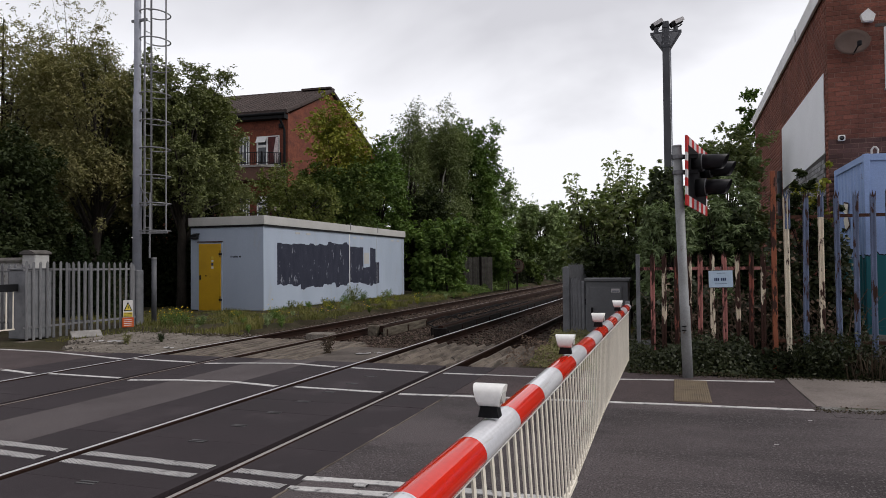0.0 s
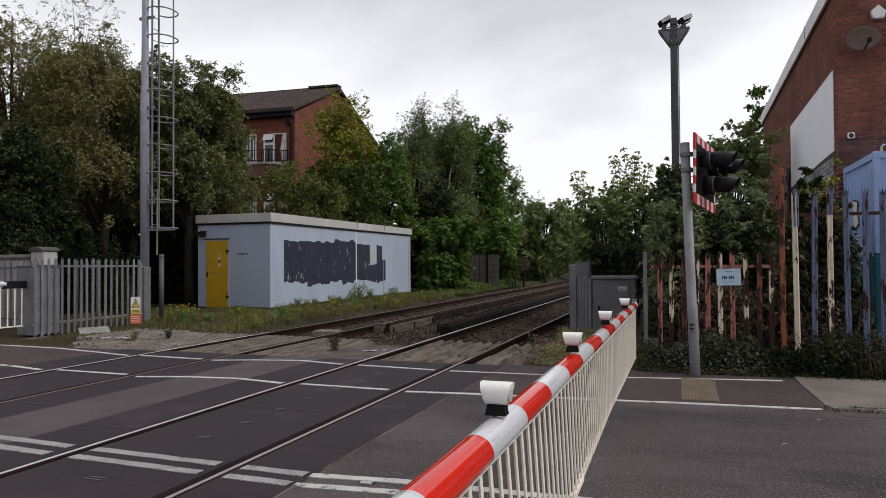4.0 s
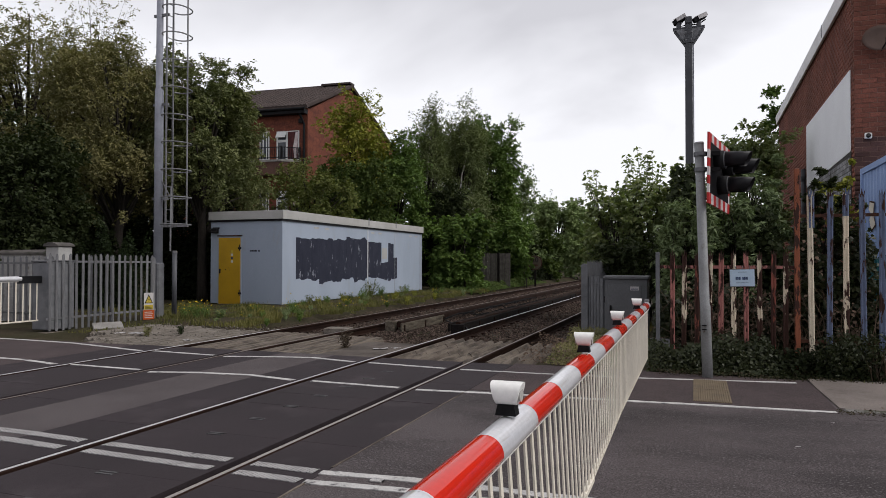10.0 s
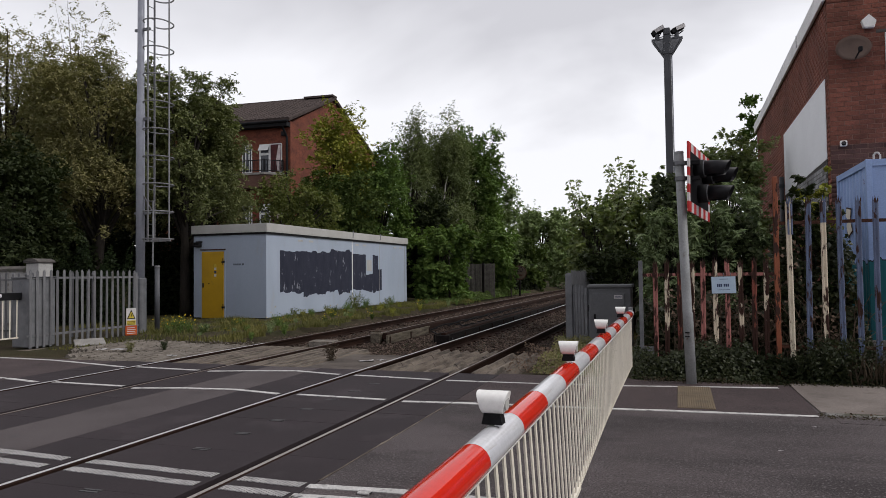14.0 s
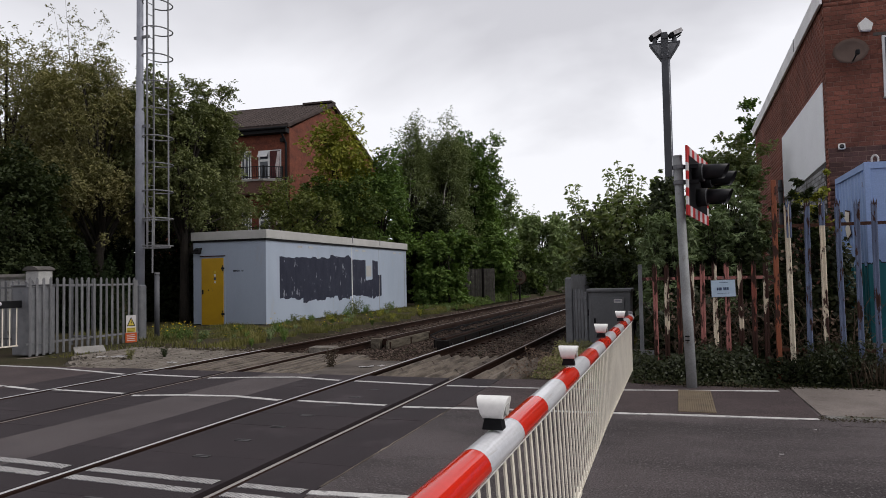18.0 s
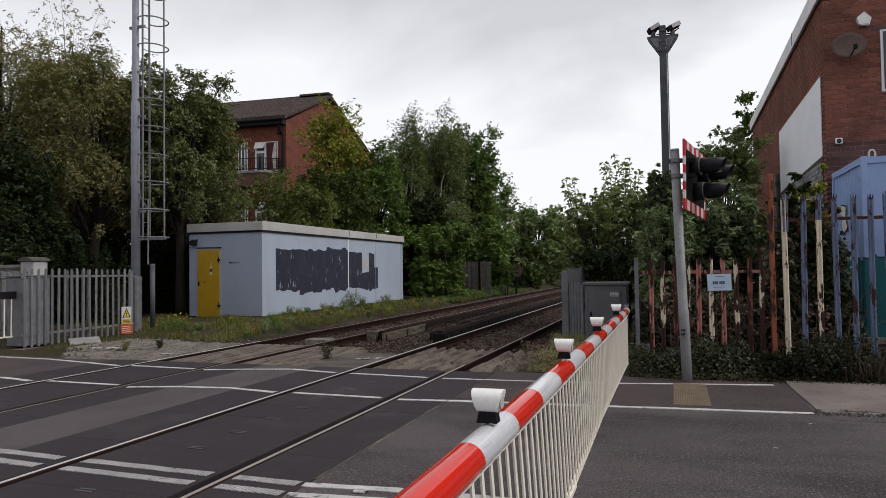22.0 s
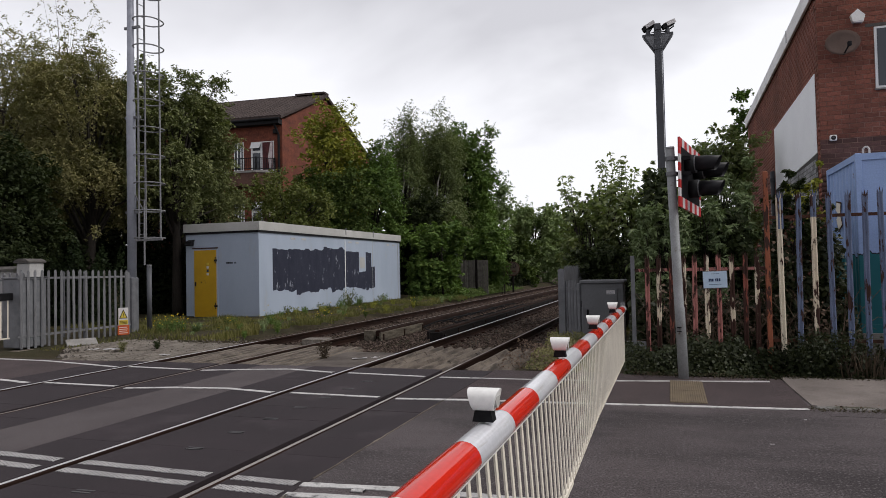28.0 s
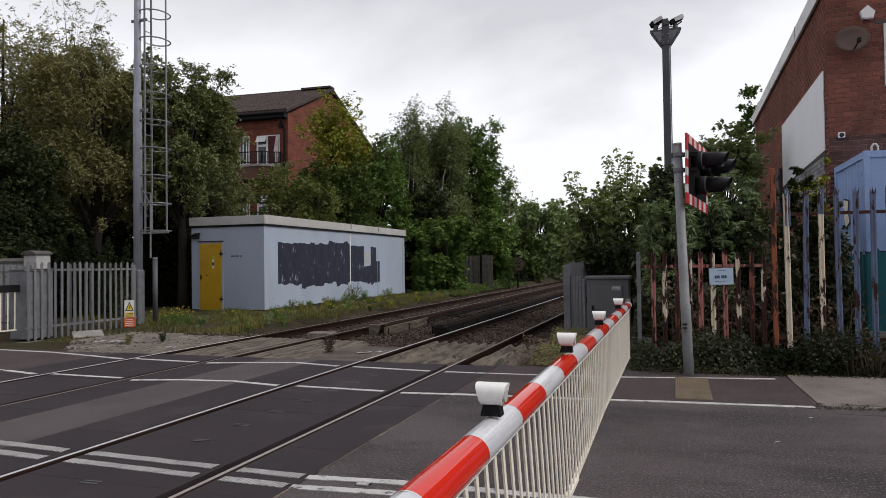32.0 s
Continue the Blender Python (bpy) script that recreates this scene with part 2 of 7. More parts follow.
SLEEPER = surface("dirty_sleeper", (0.080, 0.068, 0.060), (0.055, 0.045, 0.040), 5, 60, 0.95, bump=0.5, spec=0.06)
KERB = surface("kerb_stone", (0.22, 0.21, 0.20), (0.14, 0.135, 0.125), 5, 90, 0.9, bump=0.6, stain=(0.06, 0.06, 0.04), stain_at=(0.5, 0.62))
TACTILE = surface("buff_tactile", (0.180, 0.140, 0.094), (0.14, 0.110, 0.076), 4, 90, 0.9, bump=0.4, stain=(0.13, 0.11, 0.09), stain_at=(0.58, 0.7))
SOIL = surface("soil_and_litter", (0.060, 0.047, 0.032), (0.034, 0.034, 0.018), 0.9, 45, 0.97, bump=0.8, grain=0.45, spec=0.06)
STONE = surface("ballast_stone", (0.0496, 0.0344, 0.0272), (0.1120, 0.0848, 0.0720), 14, 60, 0.95, bump=0.4, grain=0.3, single=0.65,
                stain=(0.035, 0.023, 0.018), stain_at=(0.54, 0.66), stain_scale=1.4, spec=0.06)
RAIL_RUST = surface("rusty_rail", (0.0288, 0.0152, 0.0112), (0.0168, 0.0100, 0.0080), 7, 80, 0.9, 0.0, bump=0.4, stretch=(1, 0.15, 1), spec=0.06)
# Pale base with little metal stands in for sky glint on polished steel.
RAIL_TOP = surface("polished_rail_glint", (0.5610, 0.5483, 0.5610), (0.4590, 0.4462, 0.4590), 3, 60, 0.42, 0.25, bump=0.05, grain=0.08, stretch=(1, 0.1, 1))
RAIL_MID = surface("half_bright_rail_head", (0.4032, 0.3650, 0.3539), (0.2912, 0.2654, 0.2544), 4, 60, 0.45, 0.3, bump=0.05, stretch=(1, 0.1, 1))
RAIL_DULL = surface("dull_rail_head", (0.20, 0.17, 0.155), (0.13, 0.11, 0.10), 4, 60, 0.5, 0.4, bump=0.1, stretch=(1, 0.1, 1))
TIMBER = surface("weathered_timber", (0.16, 0.138, 0.108), (0.062, 0.052, 0.043), 6, 50, 0.95, bump=0.6, stretch=(3, 0.3, 3), spec=0.06)
TIMBER_DARK = surface("tarred_timber", (0.010, 0.009, 0.009), (0.017, 0.014, 0.013), 6, 50, 0.9, bump=0.5, stretch=(3, 0.3, 3), spec=0.06)
GALV = surface("galvanised_steel", (0.2193, 0.2193, 0.2279), (0.1591, 0.1591, 0.1677), 6, 70, 0.62, 0.25, bump=0.1, grain=0.16, spread=0.18, local=True,
               stain=(0.11, 0.10, 0.085), stain_at=(0.58, 0.72), stain_scale=3.0, stretch=(2, 2, 0.4))
GALV_DARK = surface("dull_galvanised_steel", (0.20, 0.203, 0.215), (0.145, 0.148, 0.158), 5, 70, 0.65, 0.25, bump=0.1, grain=0.12, local=True)
GREY_PAINT = surface("grey_painted_steel", (0.140, 0.142, 0.150), (0.115, 0.117, 0.124), 3, 60, 0.55, 0.0, bump=0.1, grain=0.1, local=True)
MAST_PAINT = surface("pale_grey_mast", (0.30, 0.31, 0.36), (0.24, 0.25, 0.29), 3, 50, 0.5, 0.2, bump=0.08, grain=0.1)
POLE_DARK = surface("dark_grey_pole", (0.085, 0.088, 0.098), (0.065, 0.067, 0.075), 2, 50, 0.55, 0.1, bump=0.08, grain=0.1)
SIGNAL_POST = surface("grey_signal_post", (0.2700, 0.2767, 0.2835), (0.2093, 0.2133, 0.2160), 4, 60, 0.6, 0.1, bump=0.12, grain=0.14,
                      stain=(0.12, 0.10, 0.08), stain_at=(0.62, 0.7), stain_scale=8)
BLACK = surface("matt_black", (0.011, 0.011, 0.012), (0.016, 0.016, 0.018), 6, 60, 0.6, bump=0.08, grain=0.15, spec=0.08)
HOOD = surface("sheeny_black_hood", (0.010, 0.010, 0.012), (0.015, 0.014, 0.017), 6, 60, 0.45, bump=0.05, grain=0.12, spec=0.2)
WHITE = surface("white_plastic", (0.82, 0.81, 0.79), (0.76, 0.75, 0.72), 6, 60, 0.45, bump=0.03, grain=0.05,
                stain=(0.50, 0.44, 0.35), stain_at=(0.66, 0.78), stain_scale=11)
RED = surface("red_boom_tape", (0.64, 0.022, 0.007), (0.55, 0.018, 0.006), 4, 50, 0.08, bump=0.0, grain=0.05, spec=0.6, stretch=(6, 0.4, 6))
SILVER = surface("white_boom_tape", (0.66, 0.66, 0.685), (0.53, 0.53, 0.56), 5, 50, 0.12, bump=0.0, grain=0.06, spec=0.55, stretch=(8, 0.5, 8),
                 stain=(0.42, 0.39, 0.36), stain_at=(0.60, 0.72), stain_scale=3.0)
CREAM = surface("cream_skirt_bar", (0.80, 0.74, 0.63), (0.72, 0.665, 0.565), 5, 60, 0.55, bump=0.03, grain=0.06)
SIGN_RED = surface("sign_red", (0.48, 0.030, 0.030), (0.40, 0.025, 0.025), 6, 60, 0.5, bump=0.02, grain=0.06)
SIGN_WHITE = surface("sign_white", (0.62, 0.60, 0.60), (0.52, 0.50, 0.50), 6, 60, 0.5, bump=0.02, grain=0.06)
SIGN_BLUE = surface("sign_pale_blue", (0.50, 0.62, 0.74), (0.44, 0.56, 0.69), 8, 60, 0.4, bump=0.02, grain=0.04)
SIGN_INK = surface("sign_ink", (0.03, 0.05, 0.12), (0.04, 0.06, 0.13), 8, 60, 0.5, bump=0, grain=0.05)
SIGN_YELLOW = surface("sign_yellow", (0.62, 0.46, 0.06), (0.52, 0.40, 0.06), 8, 60, 0.5, bump=0.02, grain=0.05)
SIGN_ORANGE = surface("sign_orange_red", (0.52, 0.10, 0.025), (0.44, 0.08, 0.02), 8, 60, 0.5, bump=0.02, grain=0.05)
CABIN_BLUE = surface("pale_blue_grey_cabin_paint", (0.3697, 0.4219, 0.5094), (0.3250, 0.3750, 0.4594), 0.8, 45, 0.6, bump=0.05, grain=0.06,
                     stain=(0.36, 0.37, 0.38), stain_at=(0.60, 0.78), stain_scale=1.6, stretch=(1, 1, 0.35))
CABIN_TRIM = surface("pale_cabin_fascia", (0.4770, 0.4680, 0.4500), (0.3960, 0.3870, 0.3690), 1.4, 50, 0.7, bump=0.05, grain=0.08,
                     stain=(0.27, 0.26, 0.24), stain_at=(0.60, 0.75), stain_scale=2.4, stretch=(1, 0.6, 0.4))
DOOR_YELLOW = surface("yellow_door_paint", (0.52, 0.31, 0.020), (0.44, 0.26, 0.018), 1.6, 60, 0.5, bump=0.04, grain=0.06,
                      stain=(0.33, 0.21, 0.04), stain_at=(0.62, 0.75), stain_scale=4)
COVER_UP = surface("dark_cover_paint", (0.026, 0.028, 0.045), (0.039, 0.042, 0.062), 1.6, 30, 0.8, bump=0.05, grain=0.2,
                   stain=(0.22, 0.23, 0.27), stain_at=(0.615, 0.66), stain_scale=2.6, stretch=(1, 2.2, 0.9), spec=0.1)
BRICK = surface("red_brick", (0.2257, 0.0813, 0.0564), (0.1488, 0.0575, 0.0420), 1.2, 40, 0.92, bump=0.5, grain=0.35, spread=0.24)
BRICK_DARK = surface("dark_blue_brick", (0.1092, 0.0552, 0.0482), (0.0805, 0.0437, 0.0403), 5, 60, 0.9, bump=0.5, grain=0.25, spread=0.25)
MORTAR = surface("mortar", (0.290, 0.190, 0.155), (0.150, 0.090, 0.070), 5, 70, 0.95, bump=0.5, grain=0.25)
GREY_WASH = surface("grey_wall_paint", (0.32, 0.32, 0.33), (0.20, 0.20, 0.205), 3, 40, 0.85, bump=0.3, grain=0.2, spread=0.3, stain=(0.08, 0.075, 0.07), stain_at=(0.55, 0.65))
GREY_JOINT = surface("dirty_joint", (0.085, 0.080, 0.076), (0.055, 0.052, 0.050), 4, 60, 0.95, bump=0.3)
WHITE_WASH = surface("white_wall_paint", (0.92, 0.93, 0.96), (0.88, 0.89, 0.92), 1.4, 50, 0.8, bump=0.15, grain=0.06,
                     stain=(0.66, 0.65, 0.64), stain_at=(0.64, 0.80), stain_scale=2)
VERGE_WHITE = surface("weathered_verge_paint", (0.88, 0.87, 0.87), (0.76, 0.75, 0.75), 1.4, 50, 0.8, bump=0.15, grain=0.1,
                      stain=(0.34, 0.31, 0.29), stain_at=(0.60, 0.74), stain_scale=3)
OLD_WHITE = surface("flaking_white_wall", (0.4264, 0.4182, 0.4100), (0.3280, 0.3198, 0.3116), 2, 50, 0.9, bump=0.3, grain=0.12,
                    stain=(0.20, 0.18, 0.16), stain_at=(0.58, 0.68), stain_scale=4)
COPING = surface("weathered_coping", (0.115, 0.104, 0.098), (0.072, 0.066, 0.063), 4, 60, 0.95, bump=0.5, stain=(0.07, 0.075, 0.05), stain_at=(0.55, 0.66))
ROOF_TILE = surface("brown_roof_tile", (0.0758, 0.0564, 0.0516), (0.0532, 0.0403, 0.0379), 1.6, 14, 0.9, bump=0.5, grain=0.4)
HOUSE_BRICK = surface("house_brick", (0.185, 0.057, 0.034), (0.112, 0.038, 0.027), 0.9, 9, 0.92, bump=0.4, grain=0.32, stretch=(1, 1, 2.2))
# Brick browned and darkened to stand in for shade under the balconies.
APRON = surface("shaded_apron_brick", (0.115, 0.062, 0.048), (0.085, 0.046, 0.037), 1.0, 16, 0.92, bump=0.3, grain=0.2)
UPVC = surface("white_window_frame", (0.70, 0.70, 0.70), (0.62, 0.62, 0.62), 4, 50, 0.5, bump=0.02, grain=0.04)
RUST = surface("flaking_rust", (0.085, 0.036, 0.022), (0.038, 0.019, 0.014), 8, 70, 0.95, bump=0.8, grain=0.35, local=True)


def flaking(name, c, at=(0.50, 0.53), ends=None):
    return surface(name, c, tuple(0.82 * v for v in c), 6, 70, 0.7, bump=0.35, grain=0.12, stain=(0.042, 0.018, 0.013),
                   stain_at=at, stain_scale=5.5, stretch=(2.2, 2.2, 0.55), local=True, ends=ends)


PALE_PINK = flaking("faded_pink_paint", (0.40, 0.165, 0.145), (0.518, 0.548), (0.6, 1.56, 0.03))
PALE_RED = flaking("faded_red_paint", (0.24, 0.075, 0.055), (0.455, 0.485), (0.9, 1.56, 0.06))
PALE_CREAM = flaking("faded_cream_paint", (0.70, 0.60, 0.46), (0.47, 0.495), (1.0, 1.56, 0.09))
CREAM_SOUND = flaking("sound_cream_paint", (0.72, 0.64, 0.50), (0.645, 0.675), (0.70, 2.36, 0.13))
CREAM_WORN = flaking("worn_cream_paint", (0.70, 0.60, 0.46), (0.57, 0.60), (1.45, 2.36, 0.16))
PALE_BLUE = flaking("faded_blue_paint", (0.130, 0.160, 0.250), (0.54, 0.57), (0.3, 2.36, 0.02))
PALE_TEAL = flaking("faded_teal_paint", (0.062, 0.195, 0.250), (0.57, 0.60))
RUST_RED = flaking("rust_red_paint", (0.29, 0.095, 0.050), (0.51, 0.54))

LEAF_OLIVE = leafy("olive_leaves", (0.210, 0.190, 0.086), (0.158, 0.155, 0.073), (0.30, 0.256, 0.120))
# Dark green leaves, lowered further to stand in for shade below the canopy.
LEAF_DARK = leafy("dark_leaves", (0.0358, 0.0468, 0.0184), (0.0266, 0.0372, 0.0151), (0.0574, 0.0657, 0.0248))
LEAF_SAGE = leafy("sage_leaves", (0.1488, 0.1620, 0.0678), (0.1141, 0.1307, 0.0563), (0.2066, 0.2066, 0.0909))
LEAF_BIRCH = leafy("birch_leaves", (0.1440, 0.1703, 0.0710), (0.1115, 0.1379, 0.0588), (0.2129, 0.2292, 0.1054))
LEAF_MID = leafy("mid_green_leaves", (0.1194, 0.1874, 0.0469), (0.0852, 0.1385, 0.0383), (0.1981, 0.2504, 0.0661))
LEAF_GOLD = leafy("yellow_green_leaves", (0.270, 0.262, 0.045), (0.185, 0.205, 0.040), (0.400, 0.350, 0.062))
LEAF_ASH = leafy("ash_leaves", (0.1305, 0.1462, 0.0400), (0.0940, 0.1131, 0.0331), (0.1958, 0.1931, 0.0609))
LEAF_FRESH = leafy("fresh_green_leaves", (0.0741, 0.1082, 0.0281), (0.0568, 0.0832, 0.0234), (0.1334, 0.1560, 0.0398))
# Mid green greyed and lightened: distance haze put into the leaf colour.
LEAF_HAZE = leafy("hazed_far_leaves", (0.2100, 0.2700, 0.1170), (0.1530, 0.2070, 0.0900), (0.3224, 0.3676, 0.1800))
LEAF_GREY = leafy("grey_green_leaves", (0.1926, 0.2442, 0.1165), (0.1322, 0.1760, 0.0829), (0.3920, 0.4565, 0.2520))
LEAF_SYC = leafy("sycamore_leaves", (0.1892, 0.2244, 0.0935), (0.1331, 0.1694, 0.0726), (0.3630, 0.3630, 0.1661), glow=0.3, rough=0.42, spec=0.45)
# Near-black base stands in for the deep shade the ivy grows in.
LEAF_IVY_SHADE = leafy("ivy_leaves_in_shade", (0.0133, 0.0184, 0.0067), (0.0100, 0.0139, 0.0053), (0.0232, 0.0260, 0.0097), glow=0.10, rough=0.5, spec=0.07)
# Ivy green lowered so its colour carries the shade behind the fence.
LEAF_HEDGE_SHADE = leafy("shaded_ivy_leaves", (0.0179, 0.0289, 0.0102), (0.0119, 0.0204, 0.0076), (0.0340, 0.0476, 0.0161))
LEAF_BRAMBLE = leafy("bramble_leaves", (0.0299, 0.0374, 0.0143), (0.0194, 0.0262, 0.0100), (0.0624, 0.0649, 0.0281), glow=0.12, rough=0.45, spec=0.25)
GRASS = leafy("grass_blades", (0.152, 0.142, 0.046), (0.090, 0.096, 0.034), (0.270, 0.222, 0.098), glow=0.2, rough=0.7)
FLOWER = surface("yellow_petals", (0.75, 0.55, 0.02), (0.65, 0.48, 0.02), 30, 60, 0.7, bump=0, grain=0.1)
DEAD_STEM = surface("dead_stem", (0.20, 0.140, 0.100), (0.09, 0.064, 0.048), 8, 40, 0.95, bump=0.3)
STEM_DARK = surface("withered_grass", (0.085, 0.062, 0.040), (0.045, 0.034, 0.024), 6, 40, 0.95, bump=0.2)
BARK = surface("bark", (0.0360, 0.0294, 0.0240), (0.0210, 0.0174, 0.0150), 6, 40, 0.95, bump=0.8, grain=0.3, stretch=(2, 2, 0.4))
BARK_PALE = surface("birch_bark", (0.36, 0.34, 0.31), (0.24, 0.22, 0.20), 5, 40, 0.85, bump=0.4, stain=(0.04, 0.035, 0.03), stain_at=(0.58, 0.62), stretch=(0.6, 0.6, 2))


def glass_mat():
    m = bpy.data.materials.new("window_glass")
    m.use_nodes = True
    b = m.node_tree.nodes["Principled BSDF"]
    b.inputs["Base Color"].default_value = (0.03, 0.035, 0.045, 1)
    b.inputs["Roughness"].default_value = 0.06
    b.inputs["Specular IOR Level"].default_value = 0.6
    return m


def lens_mat(name, c):
    m = bpy.data.materials.new(name)
    m.use_nodes = True
    b = m.node_tree.nodes["Principled BSDF"]
    b.inputs["Base Color"].default_value = (*c, 1)
    b.inputs["Roughness"].default_value = 0.15
    return m


def two_tone():
    """Pale blue over teal container paint, meeting at a ragged line."""
    m = surface("blue_and_teal_container_paint", (0.305, 0.415, 0.68), (0.26, 0.36, 0.61), 1.5, 50, 0.6, bump=0.08, grain=0.08,
                stain=(0.15, 0.10, 0.08), stain_at=(0.68, 0.73), stain_scale=5)
    nt = m.node_tree
    bsdf = nt.nodes["Principled BSDF"]
    old = bsdf.inputs["Base Color"].links[0].from_socket
    pos = nt.nodes.new("ShaderNodeNewGeometry").outputs["Position"]
    sep = nt.nodes.new("ShaderNodeSeparateXYZ")
    nt.links.new(pos, sep.inputs[0])
    wob = _noise(nt, pos, 5.0, 3.0, 0.6, (1, 1, 0.2))
    add = nt.nodes.new("ShaderNodeMath")
    add.operation = "MULTIPLY_ADD"
    add.inputs[1].default_value = 0.35
    nt.links.new(wob, add.inputs[0])
    nt.links.new(sep.outputs[2], add.inputs[2])
    line = _mixrgb(nt, (0.016, 0.125, 0.150), (0.012, 0.014, 0.025), _step(nt, add.outputs[0], 1.712, 1.718))
    col = _mixrgb(nt, line, old, _step(nt, add.outputs[0], 1.732, 1.738))
    nt.links.new(col, bsdf.inputs["Base Color"])
    return m


GLASS = glass_mat()
LENS_RED = lens_mat("red_lens", (0.05, 0.004, 0.004))
LENS_AMBER = lens_mat("amber_lens", (0.07, 0.025, 0.004))
LENS_DARK = lens_mat("dark_lens", (0.01, 0.01, 0.012))
BOX_BLUE = two_tone()

# ---------------------------------------------------------------- mesh helpers
def thing(name, loc=(0, 0, 0), label="", category="", group="", kind="", rz=0.0):
    ob = new(name)
    ob.empty_display_size = 0.1
    ob.matrix_basis = pose(*loc, 0, 0, rz)
    return tagged(ob, label, category, group, kind)


def mesh_of(name, bm, material, smooth=False):
    me = bpy.data.meshes.new(name)
    bmesh.ops.recalc_face_normals(bm, faces=bm.faces)
    if smooth:
        for f in bm.faces:
            f.smooth = True
    bm.to_mesh(me)
    bm.free()
    for m in (material if isinstance(material, (list, tuple)) else (material,)):
        me.materials.append(m)
    return me


def part(name, bm, material, parent, label="", loc=(0, 0, 0), smooth=False, kind=""):
    ob = new(name, mesh_of(name, bm, material, smooth))
    ob.parent = parent
    ob.location = loc
    return tagged(ob, label, kind=kind)


def piece(name, me, parent, loc, rz=0.0, rx=0.0, ry=0.0, size=None):
    ob = new(name, me)
    ob.parent = parent
    ob.matrix_basis = pose(*loc, rx, ry, rz)
    if size:
        ob.scale = size
    return ob


def whole(name, bm, material, label, category, group="", kind="", loc=(0, 0, 0), smooth=False):
    ob = new(name, mesh_of(name, bm, material, smooth))
    ob.location = loc
    return tagged(ob, label, category, group, kind)


def box(bm, x0, x1, y0, y1, z0, z1, bevel=0.0, m=None):
    r = bmesh.ops.create_cube(bm, size=1.0)
    vs = r["verts"]
    for v in vs:
        v.co = Vector((x0 + (v.co.x + 0.5) * (x1 - x0), y0 + (v.co.y + 0.5) * (y1 - y0), z0 + (v.co.z + 0.5) * (z1 - z0)))
    if bevel:
        es = list({e for v in vs for e in v.link_edges})
        vs = list({v for f in bmesh.ops.bevel(bm, geom=es, offset=bevel, segments=1, affect="EDGES")["faces"] for v in f.verts} | {v for v in vs if v.is_valid})
    if m:
        bmesh.ops.transform(bm, matrix=m, verts=vs)
    return vs


def boxed(x0, x1, y0, y1, z0, z1, bevel=0.0):
    bm = bmesh.new()
    box(bm, x0, x1, y0, y1, z0, z1, bevel)
    return bm


def tube(bm, pts, radii, n=8, cap=True):
    """A tapered tube along points."""
    pts = [Vector(p) for p in pts]
    if isinstance(radii, (int, float)):
        radii = [radii] * len(pts)
    rings = []
    for i, p in enumerate(pts):
        a = (pts[min(i + 1, len(pts) - 1)] - pts[max(i - 1, 0)]).normalized()
        side = a.orthogonal().normalized() if i == 0 else (side - a * side.dot(a)).normalized()
        up = a.cross(side)
        rings.append([bm.verts.new(p + radii[i] * (math.cos(6.28318 * k / n) * side + math.sin(6.28318 * k / n) * up)) for k in range(n)])
    for r0, r1 in zip(rings, rings[1:]):
        for k in range(n):
            bm.faces.new((r0[k], r0[(k + 1) % n], r1[(k + 1) % n], r1[k]))
    if cap:
        bm.faces.new(rings[0][::-1])
        bm.faces.new(rings[-1])


def tubed(pts, radii, n=8):
    bm = bmesh.new()
    tube(bm, pts, radii, n)
    return bm


def prism(bm, outline, axis, a, b):
    """Extrude a closed outline: axis 'y' takes (x, z), 'x' takes (y, z), 'z' takes (x, y)."""
    put = {"y": lambda u, v, w: (u, w, v), "x": lambda u, v, w: (w, u, v), "z": lambda u, v, w: (u, v, w)}[axis]
    lo = [bm.verts.new(put(u, v, a)) for u, v in outline]
    hi = [bm.verts.new(put(u, v, b)) for u, v in outline]
    n = len(outline)
    for i in range(n):
        bm.faces.new((lo[i], lo[(i + 1) % n], hi[(i + 1) % n], hi[i]))
    bm.faces.new(lo[::-1])
    bm.faces.new(hi)


def prismed(outline, axis, a, b):
    bm = bmesh.new()
    prism(bm, outline, axis, a, b)
    return bm


def quick_mesh(name, verts, faces, material):
    """A mesh from arrays: verts (n, 3), faces (m, k)."""
    me = bpy.data.meshes.new(name)
    k = faces.shape[1]
    me.vertices.add(len(verts))
    me.vertices.foreach_set("co", np.ascontiguousarray(verts, dtype=np.float32).ravel())
    me.loops.add(faces.size)
    me.loops.foreach_set("vertex_index", np.ascontiguousarray(faces, dtype=np.int32).ravel())
    me.polygons.add(len(faces))
    me.polygons.foreach_set("loop_start", np.arange(0, faces.size, k, dtype=np.int32))
    me.update(calc_edges=True)
    me.materials.append(material)
    return me


def leaf_arrays(rng, centres, normals, size, slim=0.55):
    """One kite-shaped, slightly folded leaf at each centre."""
    n = len(centres)
    nn = normals / (np.linalg.norm(normals, axis=1, keepdims=True) + 1e-9)
    t = rng.normal(size=(n, 3))
    t -= nn * (t * nn).sum(1, keepdims=True)
    t /= np.linalg.norm(t, axis=1, keepdims=True) + 1e-9
    b = np.cross(nn, t)
    s = (size * rng.uniform(0.6, 1.35, n))[:, None]
    verts = np.stack([centres - t * s * 0.5, centres + b * s * slim * 0.5 + nn * s * 0.10 - t * s * 0.05,
                      centres + t * s * 0.5 - nn * s * 0.08, centres - b * s * slim * 0.5 + nn * s * 0.10 - t * s * 0.05], 1)
    return verts.reshape(-1, 3), np.arange(4 * n).reshape(n, 4)


